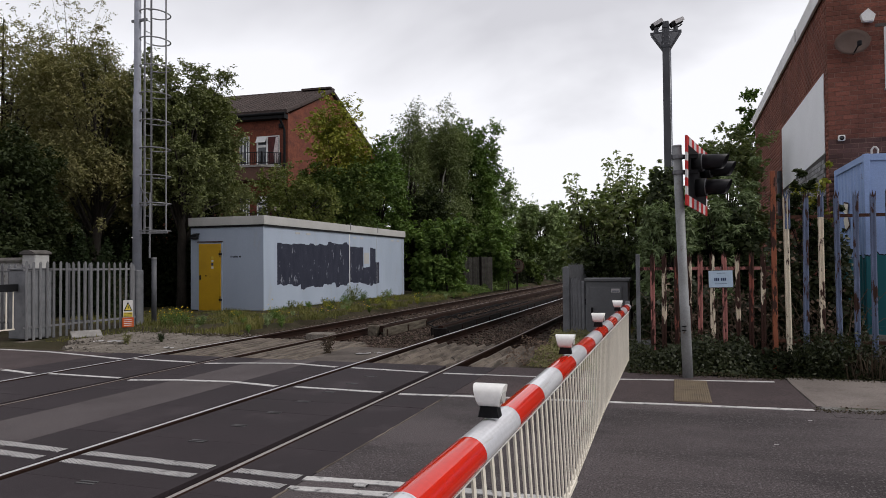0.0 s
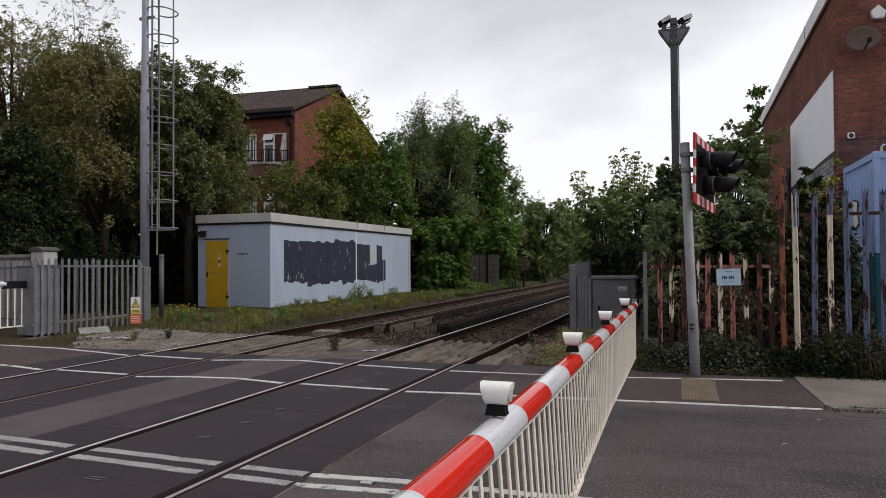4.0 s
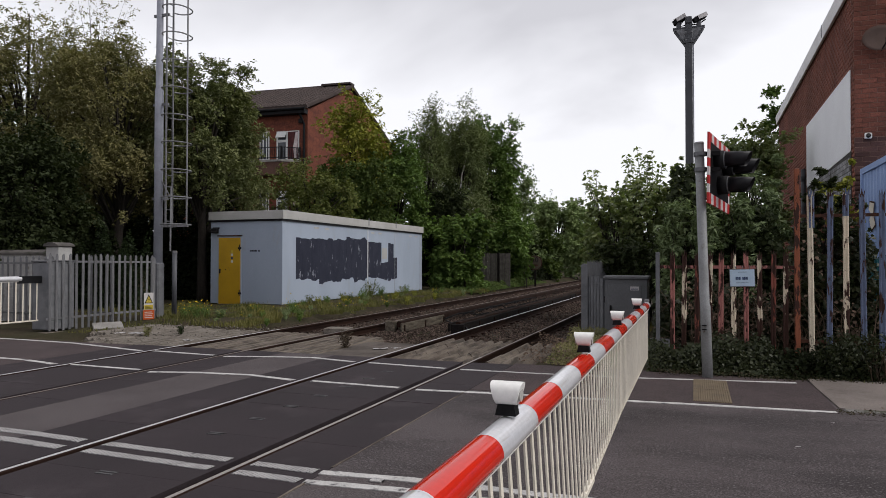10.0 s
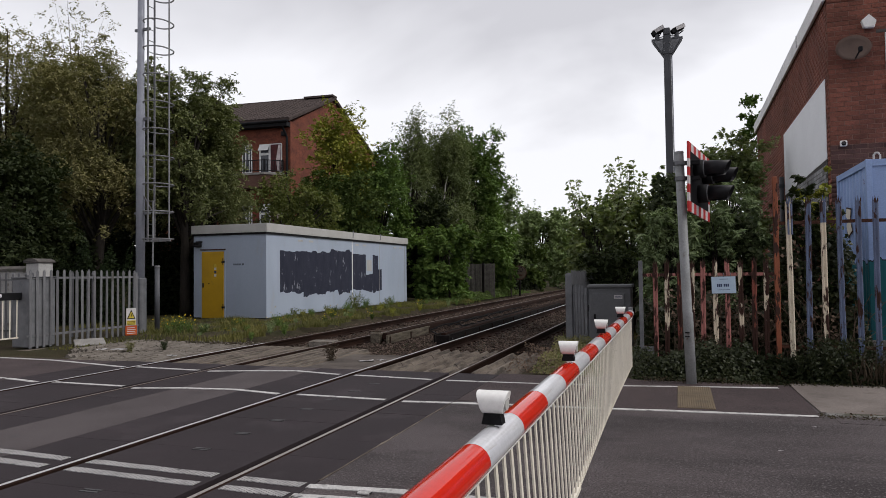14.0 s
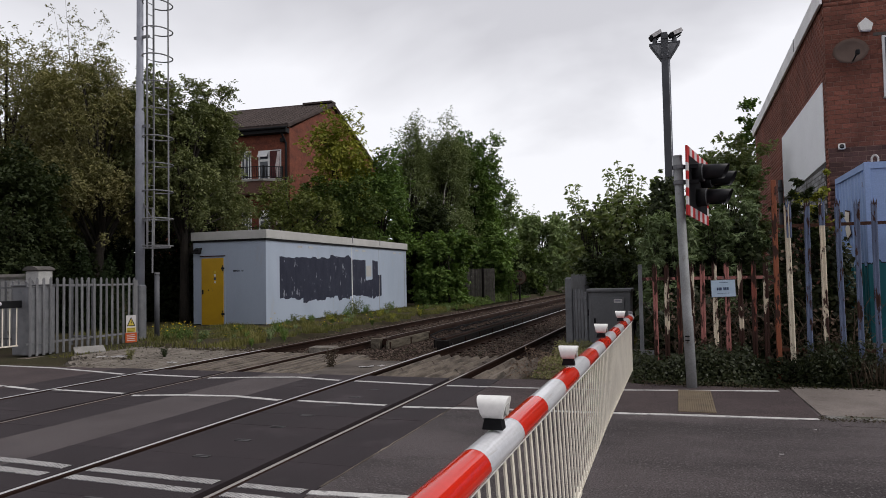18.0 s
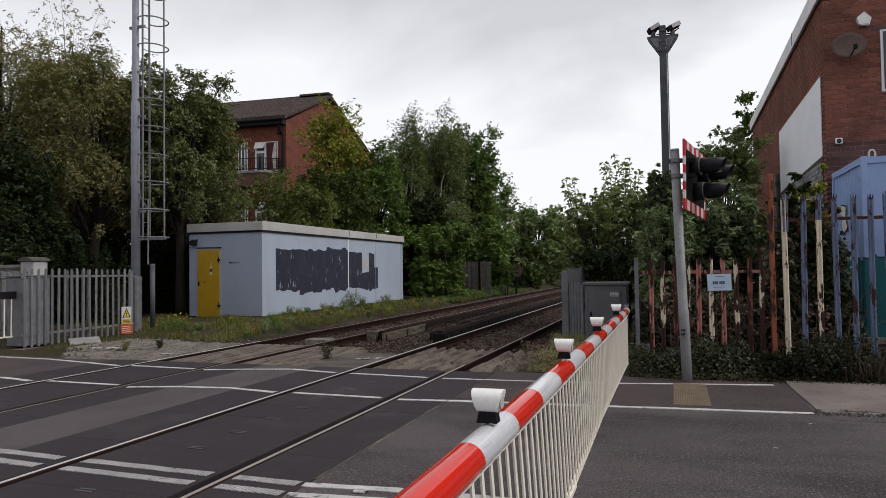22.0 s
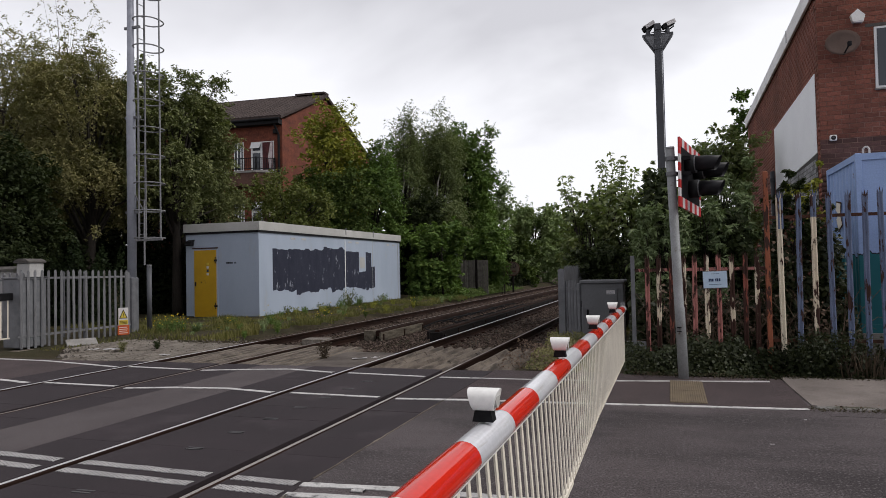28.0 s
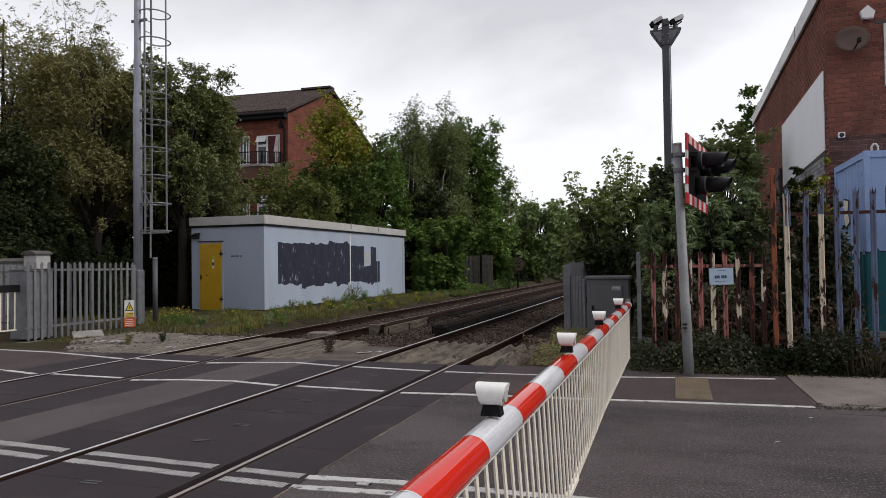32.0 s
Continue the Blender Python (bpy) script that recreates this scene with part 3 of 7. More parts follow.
def tree(name, label, category, base, top, lo, sx, sy, material, leaves, size, seed, boughs=5, clumps=60, trunk=0.12, bark=None,
         slim=0.55, droop=0.0, group="", shoots=0.12, clump=0.22, sway=0.0, lean=(0, 0), stems=1, flat=0.65, taper=0.0, front=0.0, spires=0, spire_top=0.0):
    """A tree or shrub: tapered stems, limbs, and boughs of many small leaves round uneven clumps."""
    rng = np.random.default_rng(seed)
    root = thing(name, base, label, category, group)
    bark = bark or BARK
    h, cz, sz = top, (lo + top) / 2, (top - lo) / 2
    for k in range(stems):
        bm = bmesh.new()
        ox, oy = (0, 0) if stems == 1 else rng.uniform(-0.35, 0.35, 2) * min(sx, sy)
        pts = [(ox + lean[0] * f + rng.normal() * 0.02 * h * f, oy - front * sy * min(1.0, 1.7 * (1 - f)) + lean[1] * f + rng.normal() * 0.02 * h * f, -0.15 + h * 0.86 * f) for f in (0, 0.12, 0.3, 0.5, 0.7, 0.86, 1.0)]
        tube(bm, pts, [trunk * f for f in (1.25, 1.0, 0.86, 0.66, 0.45, 0.28, 0.10)], 7)
        part("trunk", bm, bark, root, smooth=True)
    d = rng.normal(size=(clumps, 3))
    d /= np.linalg.norm(d, axis=1, keepdims=True)
    d = np.sign(d) * np.abs(d) ** 0.72
    r = rng.uniform(0.15, 1.0, clumps) ** 0.45
    r *= 0.92
    turn_, rise_ = np.arctan2(d[:, 1], d[:, 0]), np.arcsin(np.clip(d[:, 2], -1, 1))
    wob = 0.97 + 0.13 * np.sin(3 * turn_ + seed) + 0.10 * np.sin(5 * turn_ + 4 * rise_ + 2.1 * seed) + 0.09 * rng.normal(size=clumps)
    c = d * (r * wob)[:, None] * np.array([sx, sy, sz]) + np.array([lean[0] * 0.6, lean[1] * 0.6, cz])
    if taper:
        k_ = 1 - taper * np.clip((c[:, 2:3] - lo) / (top - lo), 0, 1)
        c[:, :2] *= k_
    c[:, 2] = np.clip(c[:, 2], max(0.1, lo * 0.9), None)
    sector = ((np.arctan2(c[:, 1], c[:, 0]) + math.pi) / (2 * math.pi) * (boughs - 1)).astype(int).clip(0, boughs - 2) if boughs > 1 else np.zeros(clumps, int)
    if boughs > 1:
        sector[c[:, 2] > cz + 0.45 * sz] = boughs - 1
    rc = clump * min(sx, sz, sy) * rng.uniform(0.55, 1.35, clumps)
    weight = rc ** 2
    per = np.maximum(6, (leaves * weight / weight.sum()).astype(int))
    for s in range(boughs):
        ids = np.where(sector == s)[0]
        if not len(ids):
            continue
        mid = c[ids].mean(0)
        pivot = np.array([mid[0] * 0.25, mid[1] * 0.25, max(lo * 0.8, mid[2] - sz * 0.75)])
        cen, nor = [], []
        for i in ids:
            k = per[i]
            ns = max(3, k // 11)                           # leafy twigs that leave the clump's middle
            tw = d[i] * 0.55 + np.array([0, 0, 0.12 - 0.7 * droop]) + rng.normal(size=(ns, 3)) * 0.62
            tw /= np.linalg.norm(tw, axis=1, keepdims=True)
            reach = rc[i] * rng.uniform(0.7, 1.65, ns)
            reach[rng.uniform(size=ns) < 0.35 * shoots] *= 1.5
            foot = rng.normal(size=(ns, 3)) * 0.42 * rc[i]
            w = rng.integers(0, ns, k)
            along = rng.uniform(0.0, 1.0, k) ** 0.8
            p = foot[w] + tw[w] * (along * reach[w])[:, None] + rng.normal(size=(k, 3)) * (rc[i] * 0.13 * (1.25 - 0.8 * along))[:, None]
            p[:, 2] -= (0.12 + 0.9 * droop) * along ** 2 * reach[w]
            p[:, 2] *= 0.55 + 0.45 * flat / 0.65
            g = rng.normal(size=(k, 3))
            cen.append(c[i] + p)
            nor.append(tw[w] * 0.35 + np.array([0, 0, 0.8]) + g * 0.5)
        cen, nor = np.concatenate(cen), np.concatenate(nor)
        v, f = leaf_arrays(rng, cen - pivot, nor, size, slim)
        ob = new("bough", quick_mesh("bough", v, f, material))
        ob.parent = root
        ob.location = pivot
        ob["kind"] = "stuff"
        if sway:
            SWAYING.append((ob, sway, seed * 7 + s * 3))
        for i in ids[: max(2, len(ids) // 4)]:
            st = Vector((lean[0] * 0.5, lean[1] * 0.5, max(0.1, c[i][2] * 0.55)))
            en = Vector(c[i])
            bm = bmesh.new()
            tube(bm, [st, st.lerp(en, 0.5) + Vector((0, 0, 0.06 * h)), en], [trunk * 0.34, trunk * 0.22, trunk * 0.06], 5)
            part("limb", bm, BARK, root, smooth=True)
    # upright shoots above the crown, with whorls of drooping leaves
    if spires:
        cen, nor = [], []
        bm = bmesh.new()
        for k in range(spires):
            ox, oy = rng.uniform(-0.85, 0.85) * sx, rng.uniform(-0.7, 0.7) * sy
            zt = top * 0.95 + (spire_top - top * 0.95) * rng.uniform(0.1, 1.0) * (1 - 0.5 * abs(ox) / sx)
            tip = np.array([ox * 1.6 + rng.normal() * 0.14, oy * 1.3, zt])
            foot = np.array([ox * 0.7, oy * 0.7, cz])
            tube(bm, [tuple(foot), tuple(0.5 * (foot + tip) + np.array([0.04 * rng.normal(), 0, 0])), tuple(tip)], [0.016, 0.011, 0.004], 5)
            n_ = int((zt - cz) / 0.21) + 1
            for j in range(n_):
                q = tip + (foot - tip) * (j / n_) * 0.75
                m_ = 5 + int(3 * rng.uniform())
                a_ = rng.uniform(0, 6.28, m_)
                rad = rng.uniform(0.05, 0.22, m_) * (0.6 + 0.7 * j / n_)
                cen.append(q + np.stack([np.cos(a_) * rad, np.sin(a_) * rad, rng.normal(size=m_) * 0.03 - 0.2 * rad], 1))
                nor.append(np.stack([np.cos(a_) * 0.6, np.sin(a_) * 0.6, np.full(m_, 0.8)], 1) + rng.normal(size=(m_, 3)) * 0.25)
        pivot = np.array([0, 0, cz])
        v, f = leaf_arrays(rng, np.concatenate(cen) - pivot, np.concatenate(nor), size, slim)
        ob = new("bough", quick_mesh("bough", v, f, material))
        ob.parent = root
        ob.location = pivot
        ob["kind"] = "stuff"
        part("shoot", bm, BARK, root, kind="stuff")
    return root


SWAYING = []

# ---------------------------------------------------------------- ground, road, tracks
def ground_height(x, y):
    z = -0.04 + 0.02 * noise.noise((x * 0.8, y * 0.8, 0))
    if -10.2 < x < -2.2 and y > 9.4:
        z = -0.178
    if x < -10.2 and y > 11:
        z += min(0.06, 0.02 * (y - 11))
    if -12.35 < x < -10.1 and 10.2 < y < 13.3:
        z = -0.2
    if -60 < x < 80 and -16 < y < 9.4:
        z = -0.10
    if x > -0.6 and y > 9.9:
        z = 0.0 + 0.04 * noise.noise((x, y, 3))
    return z


def build_ground():
    xs = [-900, -300, -120, -70] + [-60 + 2 * i for i in range(18)] + [-24 + 0.5 * i for i in range(62)] + [7 + 2 * i for i in range(20)] + [60, 120, 300, 900]
    ys = [-900, -300, -100, -40, -17, -15.5] + [-14 + 2 * i for i in range(11)] + [8 + 0.5 * i for i in range(60)] + [38 + 2 * i for i in range(30)] + [120, 180, 400, 900]
    xs, ys = sorted(set(xs)), sorted(set(ys))
    v = np.array([(x, y, ground_height(x, y)) for y in ys for x in xs])
    n = len(xs)
    f = np.array([(j * n + i, j * n + i + 1, (j + 1) * n + i + 1, (j + 1) * n + i) for j in range(len(ys) - 1) for i in range(n - 1)])
    ob = new("ground", quick_mesh("ground", v, f, SOIL))
    tagged(ob, "dark soil and leaf litter under verge plants", "ground", kind="structure")


build_ground()

R1A, R1B, R2A, R2B = -8.40, -6.93, -4.585, -3.090      # rail centre lines
DECK0, DECK1 = -3.0, 9.62                              # deck of the crossing along the track


def slab(name, x0, x1, y0, y1, z0, z1, material, label, category, kind="structure", bevel=0.0):
    return whole(name, boxed(x0, x1, y0, y1, z0, z1, bevel), material, label, category, kind=kind)


slab("road", -2.44, 70, -14, 9.24, -0.30, 0.0, ASPHALT, "worn grey asphalt road with coarse aggregate", "road")
slab("road_west", -60, -9.20, -14, 9.55, -0.30, 0.0, ASPHALT_DARK, "dark asphalt road west of the tracks", "road")
slab("road_strip_between_tracks", -6.22, -5.30, DECK0, DECK1, -0.30, 0.0, ASPHALT_PALE, "pale asphalt strip between the two tracks", "road")
slab("road_far_corner", -2.44, -0.35, 9.244, 9.75, -0.30, -0.004, ASPHALT_DARK, "dark asphalt edge beside the crossing deck", "road")
slab("road_north_edge", -0.346, 1.30, 9.244, 9.62, -0.30, -0.002, ASPHALT_DARK, "dark asphalt edge below the fence", "road")
slab("road_patch", -2.43, -0.75, 7.58, 9.236, -0.02, 0.004, ASPHALT_DARK, "dark asphalt footway patch beside the deck", "road")
slab("footway", -0.746, 1.30, 7.62, 9.236, -0.02, 0.004, ASPHALT_DARK, "dark asphalt footway across the crossing", "road")
slab("deck_bed", -9.196, -2.444, DECK0 - 0.5, DECK1 - 0.02, -0.34, -0.075, ASPHALT_DARK, "dark bed under the crossing deck", "road")


def crossing_deck():
    """Rubber panels between and beside the rails, with lifting plates."""
    root = thing("crossing_deck", (0, 0, 0), "dark rubber panels of the level crossing deck between steel rails", "road", kind="structure")
    length = 0.583
    spans = [(R1A - 0.80, R1A - 0.042), (R1A + 0.105, R1B - 0.105), (R1B + 0.042, -6.224), (-5.296, R2A - 0.042),
             (R2A + 0.105, R2B - 0.105), (R2B + 0.042, -2.446)]
    meshes = []
    for x0, x1 in spans:
        bm = boxed(x0 - (x0 + x1) / 2 + 0.002, x1 - (x0 + x1) / 2 - 0.002, -length / 2 + 0.0008, length / 2 - 0.0008, -0.07, 0.0, 0.0006)
        meshes.append(mesh_of("panel", bm, RUBBER))
    plate = bmesh.new()
    box(plate, -0.075, 0.075, -0.032, -0.012, 0.0, 0.004)
    box(plate, -0.075, 0.075, 0.010, 0.030, 0.0, 0.004)
    plate = mesh_of("lifting_plate", plate, PLATE)
    y = DECK1 - length / 2
    k = 0
    while y > DECK0:
        for (x0, x1), me in zip(spans, meshes):
            ob = piece("panel", me, root, ((x0 + x1) / 2, y, random.uniform(-0.0015, 0.001)))
        if 1.2 < y and k != 11:
            piece("lifting_plate", plate, root, (-3.85, y - 0.33, 0.001), rz=2)
        y -= length
        k += 1


crossing_deck()


def rail_outline(x):
    return [(x - 0.07, -0.16), (x + 0.07, -0.16), (x + 0.07, -0.145), (x + 0.012, -0.125), (x + 0.012, -0.045), (x + 0.036, -0.032), (x + 0.036, -0.006),
            (x + 0.028, 0.0), (x - 0.028, 0.0), (x - 0.036, -0.006), (x - 0.036, -0.032), (x - 0.012, -0.045), (x - 0.012, -0.125), (x - 0.07, -0.145)]


def track(name, xa, xb, shiny):
    root = thing(name, ((xa + xb) / 2, 0, 0), "railway track with worn steel rails on concrete sleepers", "railway track", "pair of railway tracks", "structure")
    xm = (xa + xb) / 2
    for x, mat_top in ((xa, shiny[0]), (xb, shiny[1])):
        rail = part("rail", prismed(rail_outline(x - xm), "y", -10, 240), RAIL_RUST, root, "rusty steel rail")
        # Brighter lengths near the deck: shine by viewing angle, set as colour.
        for ya, yb in ((-10, 10.2), (10.2, 12.8), (12.8, 240)):
            m_ = {R1A: RAIL_TOP, R2A: RAIL_TOP, R2B: RAIL_MID}.get(x, mat_top) if ya < 0 or (ya < 12 and x == R1A) else mat_top
            part("rail_head", prismed([(x - xm - 0.017, -0.002), (x - xm + 0.017, -0.002), (x - xm + 0.014, 0.0035), (x - xm - 0.014, 0.0035)], "y", ya, yb), m_, rail, "polished running surface")
    bm = bmesh.new()
    prism(bm, [(-0.125, -0.30), (0.125, -0.30), (0.10, -0.172), (-0.10, -0.172)], "x", -1.25, 1.25)
    sl = mesh_of("sleeper", bm, SLEEPER)
    clip = mesh_of("rail_clip", boxed(-0.05, 0.05, -0.06, 0.06, -0.165, -0.13, 0.006), RAIL_RUST)
    y = 12.9
    while y < 90:
        s = piece("sleeper", sl, root, (random.uniform(-0.02, 0.02), y, 0))
        if y < 32:
            for dx in (-0.735 - 0.09, -0.735 + 0.09, 0.735 - 0.09, 0.735 + 0.09):
                piece("rail_clip", clip, s, (dx, 0, 0))
        y += 0.65


track("railway_track", R1A, R1B, (RAIL_DULL, RAIL_DULL))
track("railway_track", R2A, R2B, (RAIL_TOP, RAIL_DULL))


def ballast():
    """Loose stones over the track bed."""
    rng = np.random.default_rng(11)
    n = 64000
    y = 9.7 + 45 * rng.uniform(0, 1, n) ** 1.9
    x = rng.uniform(-10.0, -2.2, n)
    keep = np.ones(n, bool)
    for r in (R1A, R1B, R2A, R2B):
        keep &= np.abs(x - r) > 0.075
    guard = (y < 12.7) & (((x > -9.3) & (x < -6.0)) | ((x > -5.2) & (x < -2.55)))
    keep &= ~guard
    keep &= ~((y < 11.75) & (x > -5.8) & (x < -4.6))
    x, y = x[keep], y[keep]
    n = len(x)
    rad = rng.uniform(0.013, 0.034, n) * (1 + 0.028 * (y - 10))
    shoulder = np.clip((np.abs(x + 5.75) - 3.3) / 0.8, 0, 1)
    z = -0.165 - 0.03 * shoulder + rng.uniform(-0.02, 0.015, n)
    six = np.exp(-((x + 5.75) / 0.5) ** 2)
    z += 0.03 * six
    octa = np.array([(1, 0, 0), (-1, 0, 0), (0, 1, 0), (0, -1, 0), (0, 0, 1), (0, 0, -1)], float)
    fac = np.array([(0, 2, 4), (2, 1, 4), (1, 3, 4), (3, 0, 4), (2, 0, 5), (1, 2, 5), (3, 1, 5), (0, 3, 5)])
    v = octa[None] * rad[:, None, None] * rng.uniform(0.6, 1.3, (n, 6, 1)) * np.array([1, 1, 0.75])
    a = rng.uniform(0, 6.28, n)
    ca, sa = np.cos(a)[:, None], np.sin(a)[:, None]
    vx, vy = v[..., 0] * ca - v[..., 1] * sa, v[..., 0] * sa + v[..., 1] * ca
    v = np.stack([vx + x[:, None], vy + y[:, None], v[..., 2] + z[:, None]], -1).reshape(-1, 3)
    f = (fac[None] + 6 * np.arange(n)[:, None, None]).reshape(-1, 3)
    ob = new("ballast", quick_mesh("ballast", v, f, STONE))
    tagged(ob, "brown grey ballast stones between and beside the rails", "ballast", kind="stuff")


ballast()


def grit():
    """Small loose stones strewn over the guards and the edge of the road."""
    rng = np.random.default_rng(17)
    n = 1700
    x, y = rng.uniform(-12.6, -8.6, n), rng.uniform(9.75, 13.3, n)
    keep = y > 9.75 + 0.9 * np.clip(-10.4 - x, 0, 2)
    x, y = x[keep], y[keep]
    n = len(x)
    r = rng.uniform(0.008, 0.03, n)
    octa = np.array([(1, 0, 0), (-1, 0, 0), (0, 1, 0), (0, -1, 0), (0, 0, 1), (0, 0, -1)], float)
    fac = np.array([(0, 2, 4), (2, 1, 4), (1, 3, 4), (3, 0, 4), (2, 0, 5), (1, 2, 5), (3, 1, 5), (0, 3, 5)])
    v = octa[None] * r[:, None, None] * rng.uniform(0.6, 1.3, (n, 6, 1)) + np.stack([x, y, rng.uniform(-0.09, -0.02, n)], 1)[:, None]
    f = (fac[None] + 6 * np.arange(n)[:, None, None]).reshape(-1, 3)
    tagged(new("grit", quick_mesh("grit", v.reshape(-1, 3), f, GUARD_PALE)), "loose grey grit over the concrete guards", "grit", kind="stuff")


grit()


def trespass_guard(x0, x1, y0, y1, step=0.19, m=None, rh=0.105, run=0.95, foot=0.48, crest=0.08):
    """Concrete slab with sharp ridges running along the rails."""
    root = thing("trespass_guard", ((x0 + x1) / 2, y0, -0.025 - rh), "grey concrete anti-trespass guard with sharp ridges beside the rail", "guard", "trespass guards beside the deck")
    w = x1 - x0
    part("base", boxed(-w / 2, w / 2, 0, y1 - y0, -0.15, 0.0), m or GUARD, root)
    n = max(2, round(w / step))
    s = w / n
    rows = max(1, round((y1 - y0) / run))
    ly = (y1 - y0) / rows
    me = mesh_of("ridge", prismed([(-s * foot, 0), (s * foot, 0), (s * crest, rh), (-s * crest, rh)], "y", 0.012, ly - 0.012), m or GUARD)
    for j in range(rows):
        for i in range(n):
            piece("ridge", me, root, (-w / 2 + (i + 0.5) * s, j * ly, random.uniform(-0.012, 0.006)), ry=random.uniform(-2, 2))


trespass_guard(-10.6, R1A - 0.12, 9.72, 12.7, m=GUARD_PALE, rh=0.085, run=1.5, foot=0.44, crest=0.22)
trespass_guard(-12.15, -10.62, 11.25, 13.1, m=GUARD_PALE, rh=0.075, run=1.9)
trespass_guard(-11.3, -10.62, 10.35, 11.23, m=GUARD_PALE, rh=0.06)
trespass_guard(R1A + 0.075, R1B - 0.075, 9.72, 12.6, rh=0.05, run=3.0, foot=0.43, crest=0.30)
trespass_guard(R1B + 0.075, -5.75, 9.75, 12.4, rh=0.05, run=2.7, foot=0.43, crest=0.30)
slab("track_infill", -5.748, R2A - 0.06, 9.63, 11.7, -0.30, -0.035, INFILL, "dirty concrete infill between the two tracks", "infill", bevel=0.02)
trespass_guard(R2A + 0.075, R2B - 0.075, 9.70, 12.7)
trespass_guard(R2B + 0.075, -2.35, 9.85, 12.5)


# ---------------------------------------------------------------- unseen wall behind the walker, added to cut low southern sky light
slab("wall_south", -45, 60, -17.0, -16.6, -0.2, 3.2, HOUSE_BRICK, "unseen brick wall added behind the walker to cut low sky light", "wall")


# ---------------------------------------------------------------- painted lines
def line_strip(name, pts, width, label, material=None, z=0.0055):
    bm = bmesh.new()
    pts = [Vector((x, y, 0)) for x, y in pts]
    left, right = [], []
    fine_pts = []
    for a, b in zip(pts, pts[1:]):
        k = max(1, int((b - a).length / 0.12))
        fine_pts += [a.lerp(b, i / k) for i in range(k)]
    fine_pts.append(pts[-1])
    for i, p in enumerate(fine_pts):
        t = (fine_pts[min(i + 1, len(fine_pts) - 1)] - fine_pts[max(i - 1, 0)]).normalized()
        nrm = Vector((-t.y, t.x, 0))
        w = width * 0.5
        left.append(p + nrm * (w + random.uniform(-0.006, 0.006)))
        right.append(p - nrm * (w + random.uniform(-0.006, 0.006)))
    top_l = [bm.verts.new((p.x, p.y, z)) for p in left]
    top_r = [bm.verts.new((p.x, p.y, z)) for p in right]
    bot_l = [bm.verts.new((p.x, p.y, z - 0.012)) for p in left]
    bot_r = [bm.verts.new((p.x, p.y, z - 0.012)) for p in right]
    for i in range(len(left) - 1):
        bm.faces.new((top_l[i], top_r[i], top_r[i + 1], top_l[i + 1]))
        bm.faces.new((top_l[i], top_l[i + 1], bot_l[i + 1], bot_l[i]))
        bm.faces.new((top_r[i], bot_r[i], bot_r[i + 1], top_r[i + 1]))
    return whole(name, bm, material or PAINT, label, "road marking", "painted lines on the crossing", "structure")


def diamond_paint():
    """White paint on a diamond-patterned rubber tread."""
    m = surface("paint_on_tread", (0.44, 0.425, 0.42), (0.31, 0.30, 0.295), 3, 90, 0.75, bump=0.3, grain=0.15,
                stain=(0.05, 0.046, 0.048), stain_at=(0.60, 0.68), stain_scale=7)
    nt = m.node_tree
    bsdf = nt.nodes["Principled BSDF"]
    old = bsdf.inputs["Base Color"].links[0].from_socket
    pos = nt.nodes.new("ShaderNodeNewGeometry").outputs["Position"]
    waves = []
    for ang in (62, -62):
        mp = nt.nodes.new("ShaderNodeMapping")
        mp.inputs["Rotation"].default_value = (0, 0, radians(ang))
        nt.links.new(pos, mp.inputs[0])
        wv = nt.nodes.new("ShaderNodeTexWave")
        wv.inputs["Scale"].default_value = 13.0
        wv.inputs["Distortion"].default_value = 0.6
        nt.links.new(mp.outputs[0], wv.inputs["Vector"])
        waves.append(_step(nt, wv.outputs["Fac"], 0.01, 0.09))
    mul = nt.nodes.new("ShaderNodeMath")
    mul.operation = "MULTIPLY"
    nt.links.new(waves[0], mul.inputs[0])
    nt.links.new(waves[1], mul.inputs[1])
    nt.links.new(_mixrgb(nt, (0.045, 0.043, 0.046), old, mul.outputs[0]), bsdf.inputs["Base Color"])
    return m


TREAD = diamond_paint()
EDGE = "white painted line along the edge of the carriageway"
line_strip("edge_line", [(-9.30, 7.54), (-8.55, 7.38)], 0.08, EDGE)
line_strip("edge_line", [(-8.30, 7.45), (-7.03, 7.40)], 0.075, EDGE)
line_strip("edge_line", [(-6.80, 7.30), (-6.16, 7.48), (-5.40, 7.56), (-4.66, 7.42)], 0.08, EDGE)
line_strip("edge_line", [(-4.42, 7.45), (-3.24, 7.40)], 0.075, EDGE)
line_strip("edge_line", [(-3.01, 7.36), (-2.02, 7.46), (-1.0, 7.52), (0.06, 7.60), (1.28, 7.67)], 0.08, EDGE)
line_strip("edge_line", [(1.85, 7.30), (3.0, 7.34), (9.0, 7.4)], 0.075, EDGE)
line_strip("edge_line", [(-30, 7.9), (-14, 7.7), (-9.36, 7.55)], 0.08, EDGE)
FOOT = "white painted line along the back of the footway"
line_strip("footway_line", [(-30, 9.45), (-11.8, 9.45), (-10.5, 9.38), (-9.3, 9.14), (-8.50, 8.95)], 0.075, FOOT)
line_strip("footway_line", [(-8.30, 9.02), (-7.03, 8.93)], 0.07, FOOT)
line_strip("footway_line", [(-6.82, 8.88), (-6.2, 9.08), (-5.5, 9.24), (-4.68, 9.06)], 0.075, FOOT)
line_strip("footway_line", [(-4.44, 9.06), (-3.22, 8.94)], 0.07, FOOT)
line_strip("footway_line", [(-3.0, 8.93), (-1.8, 8.96), (-0.68, 9.05), (0.3, 9.22), (1.13, 9.36)], 0.065, FOOT)
CENTRE = "worn white double centre line across the deck"
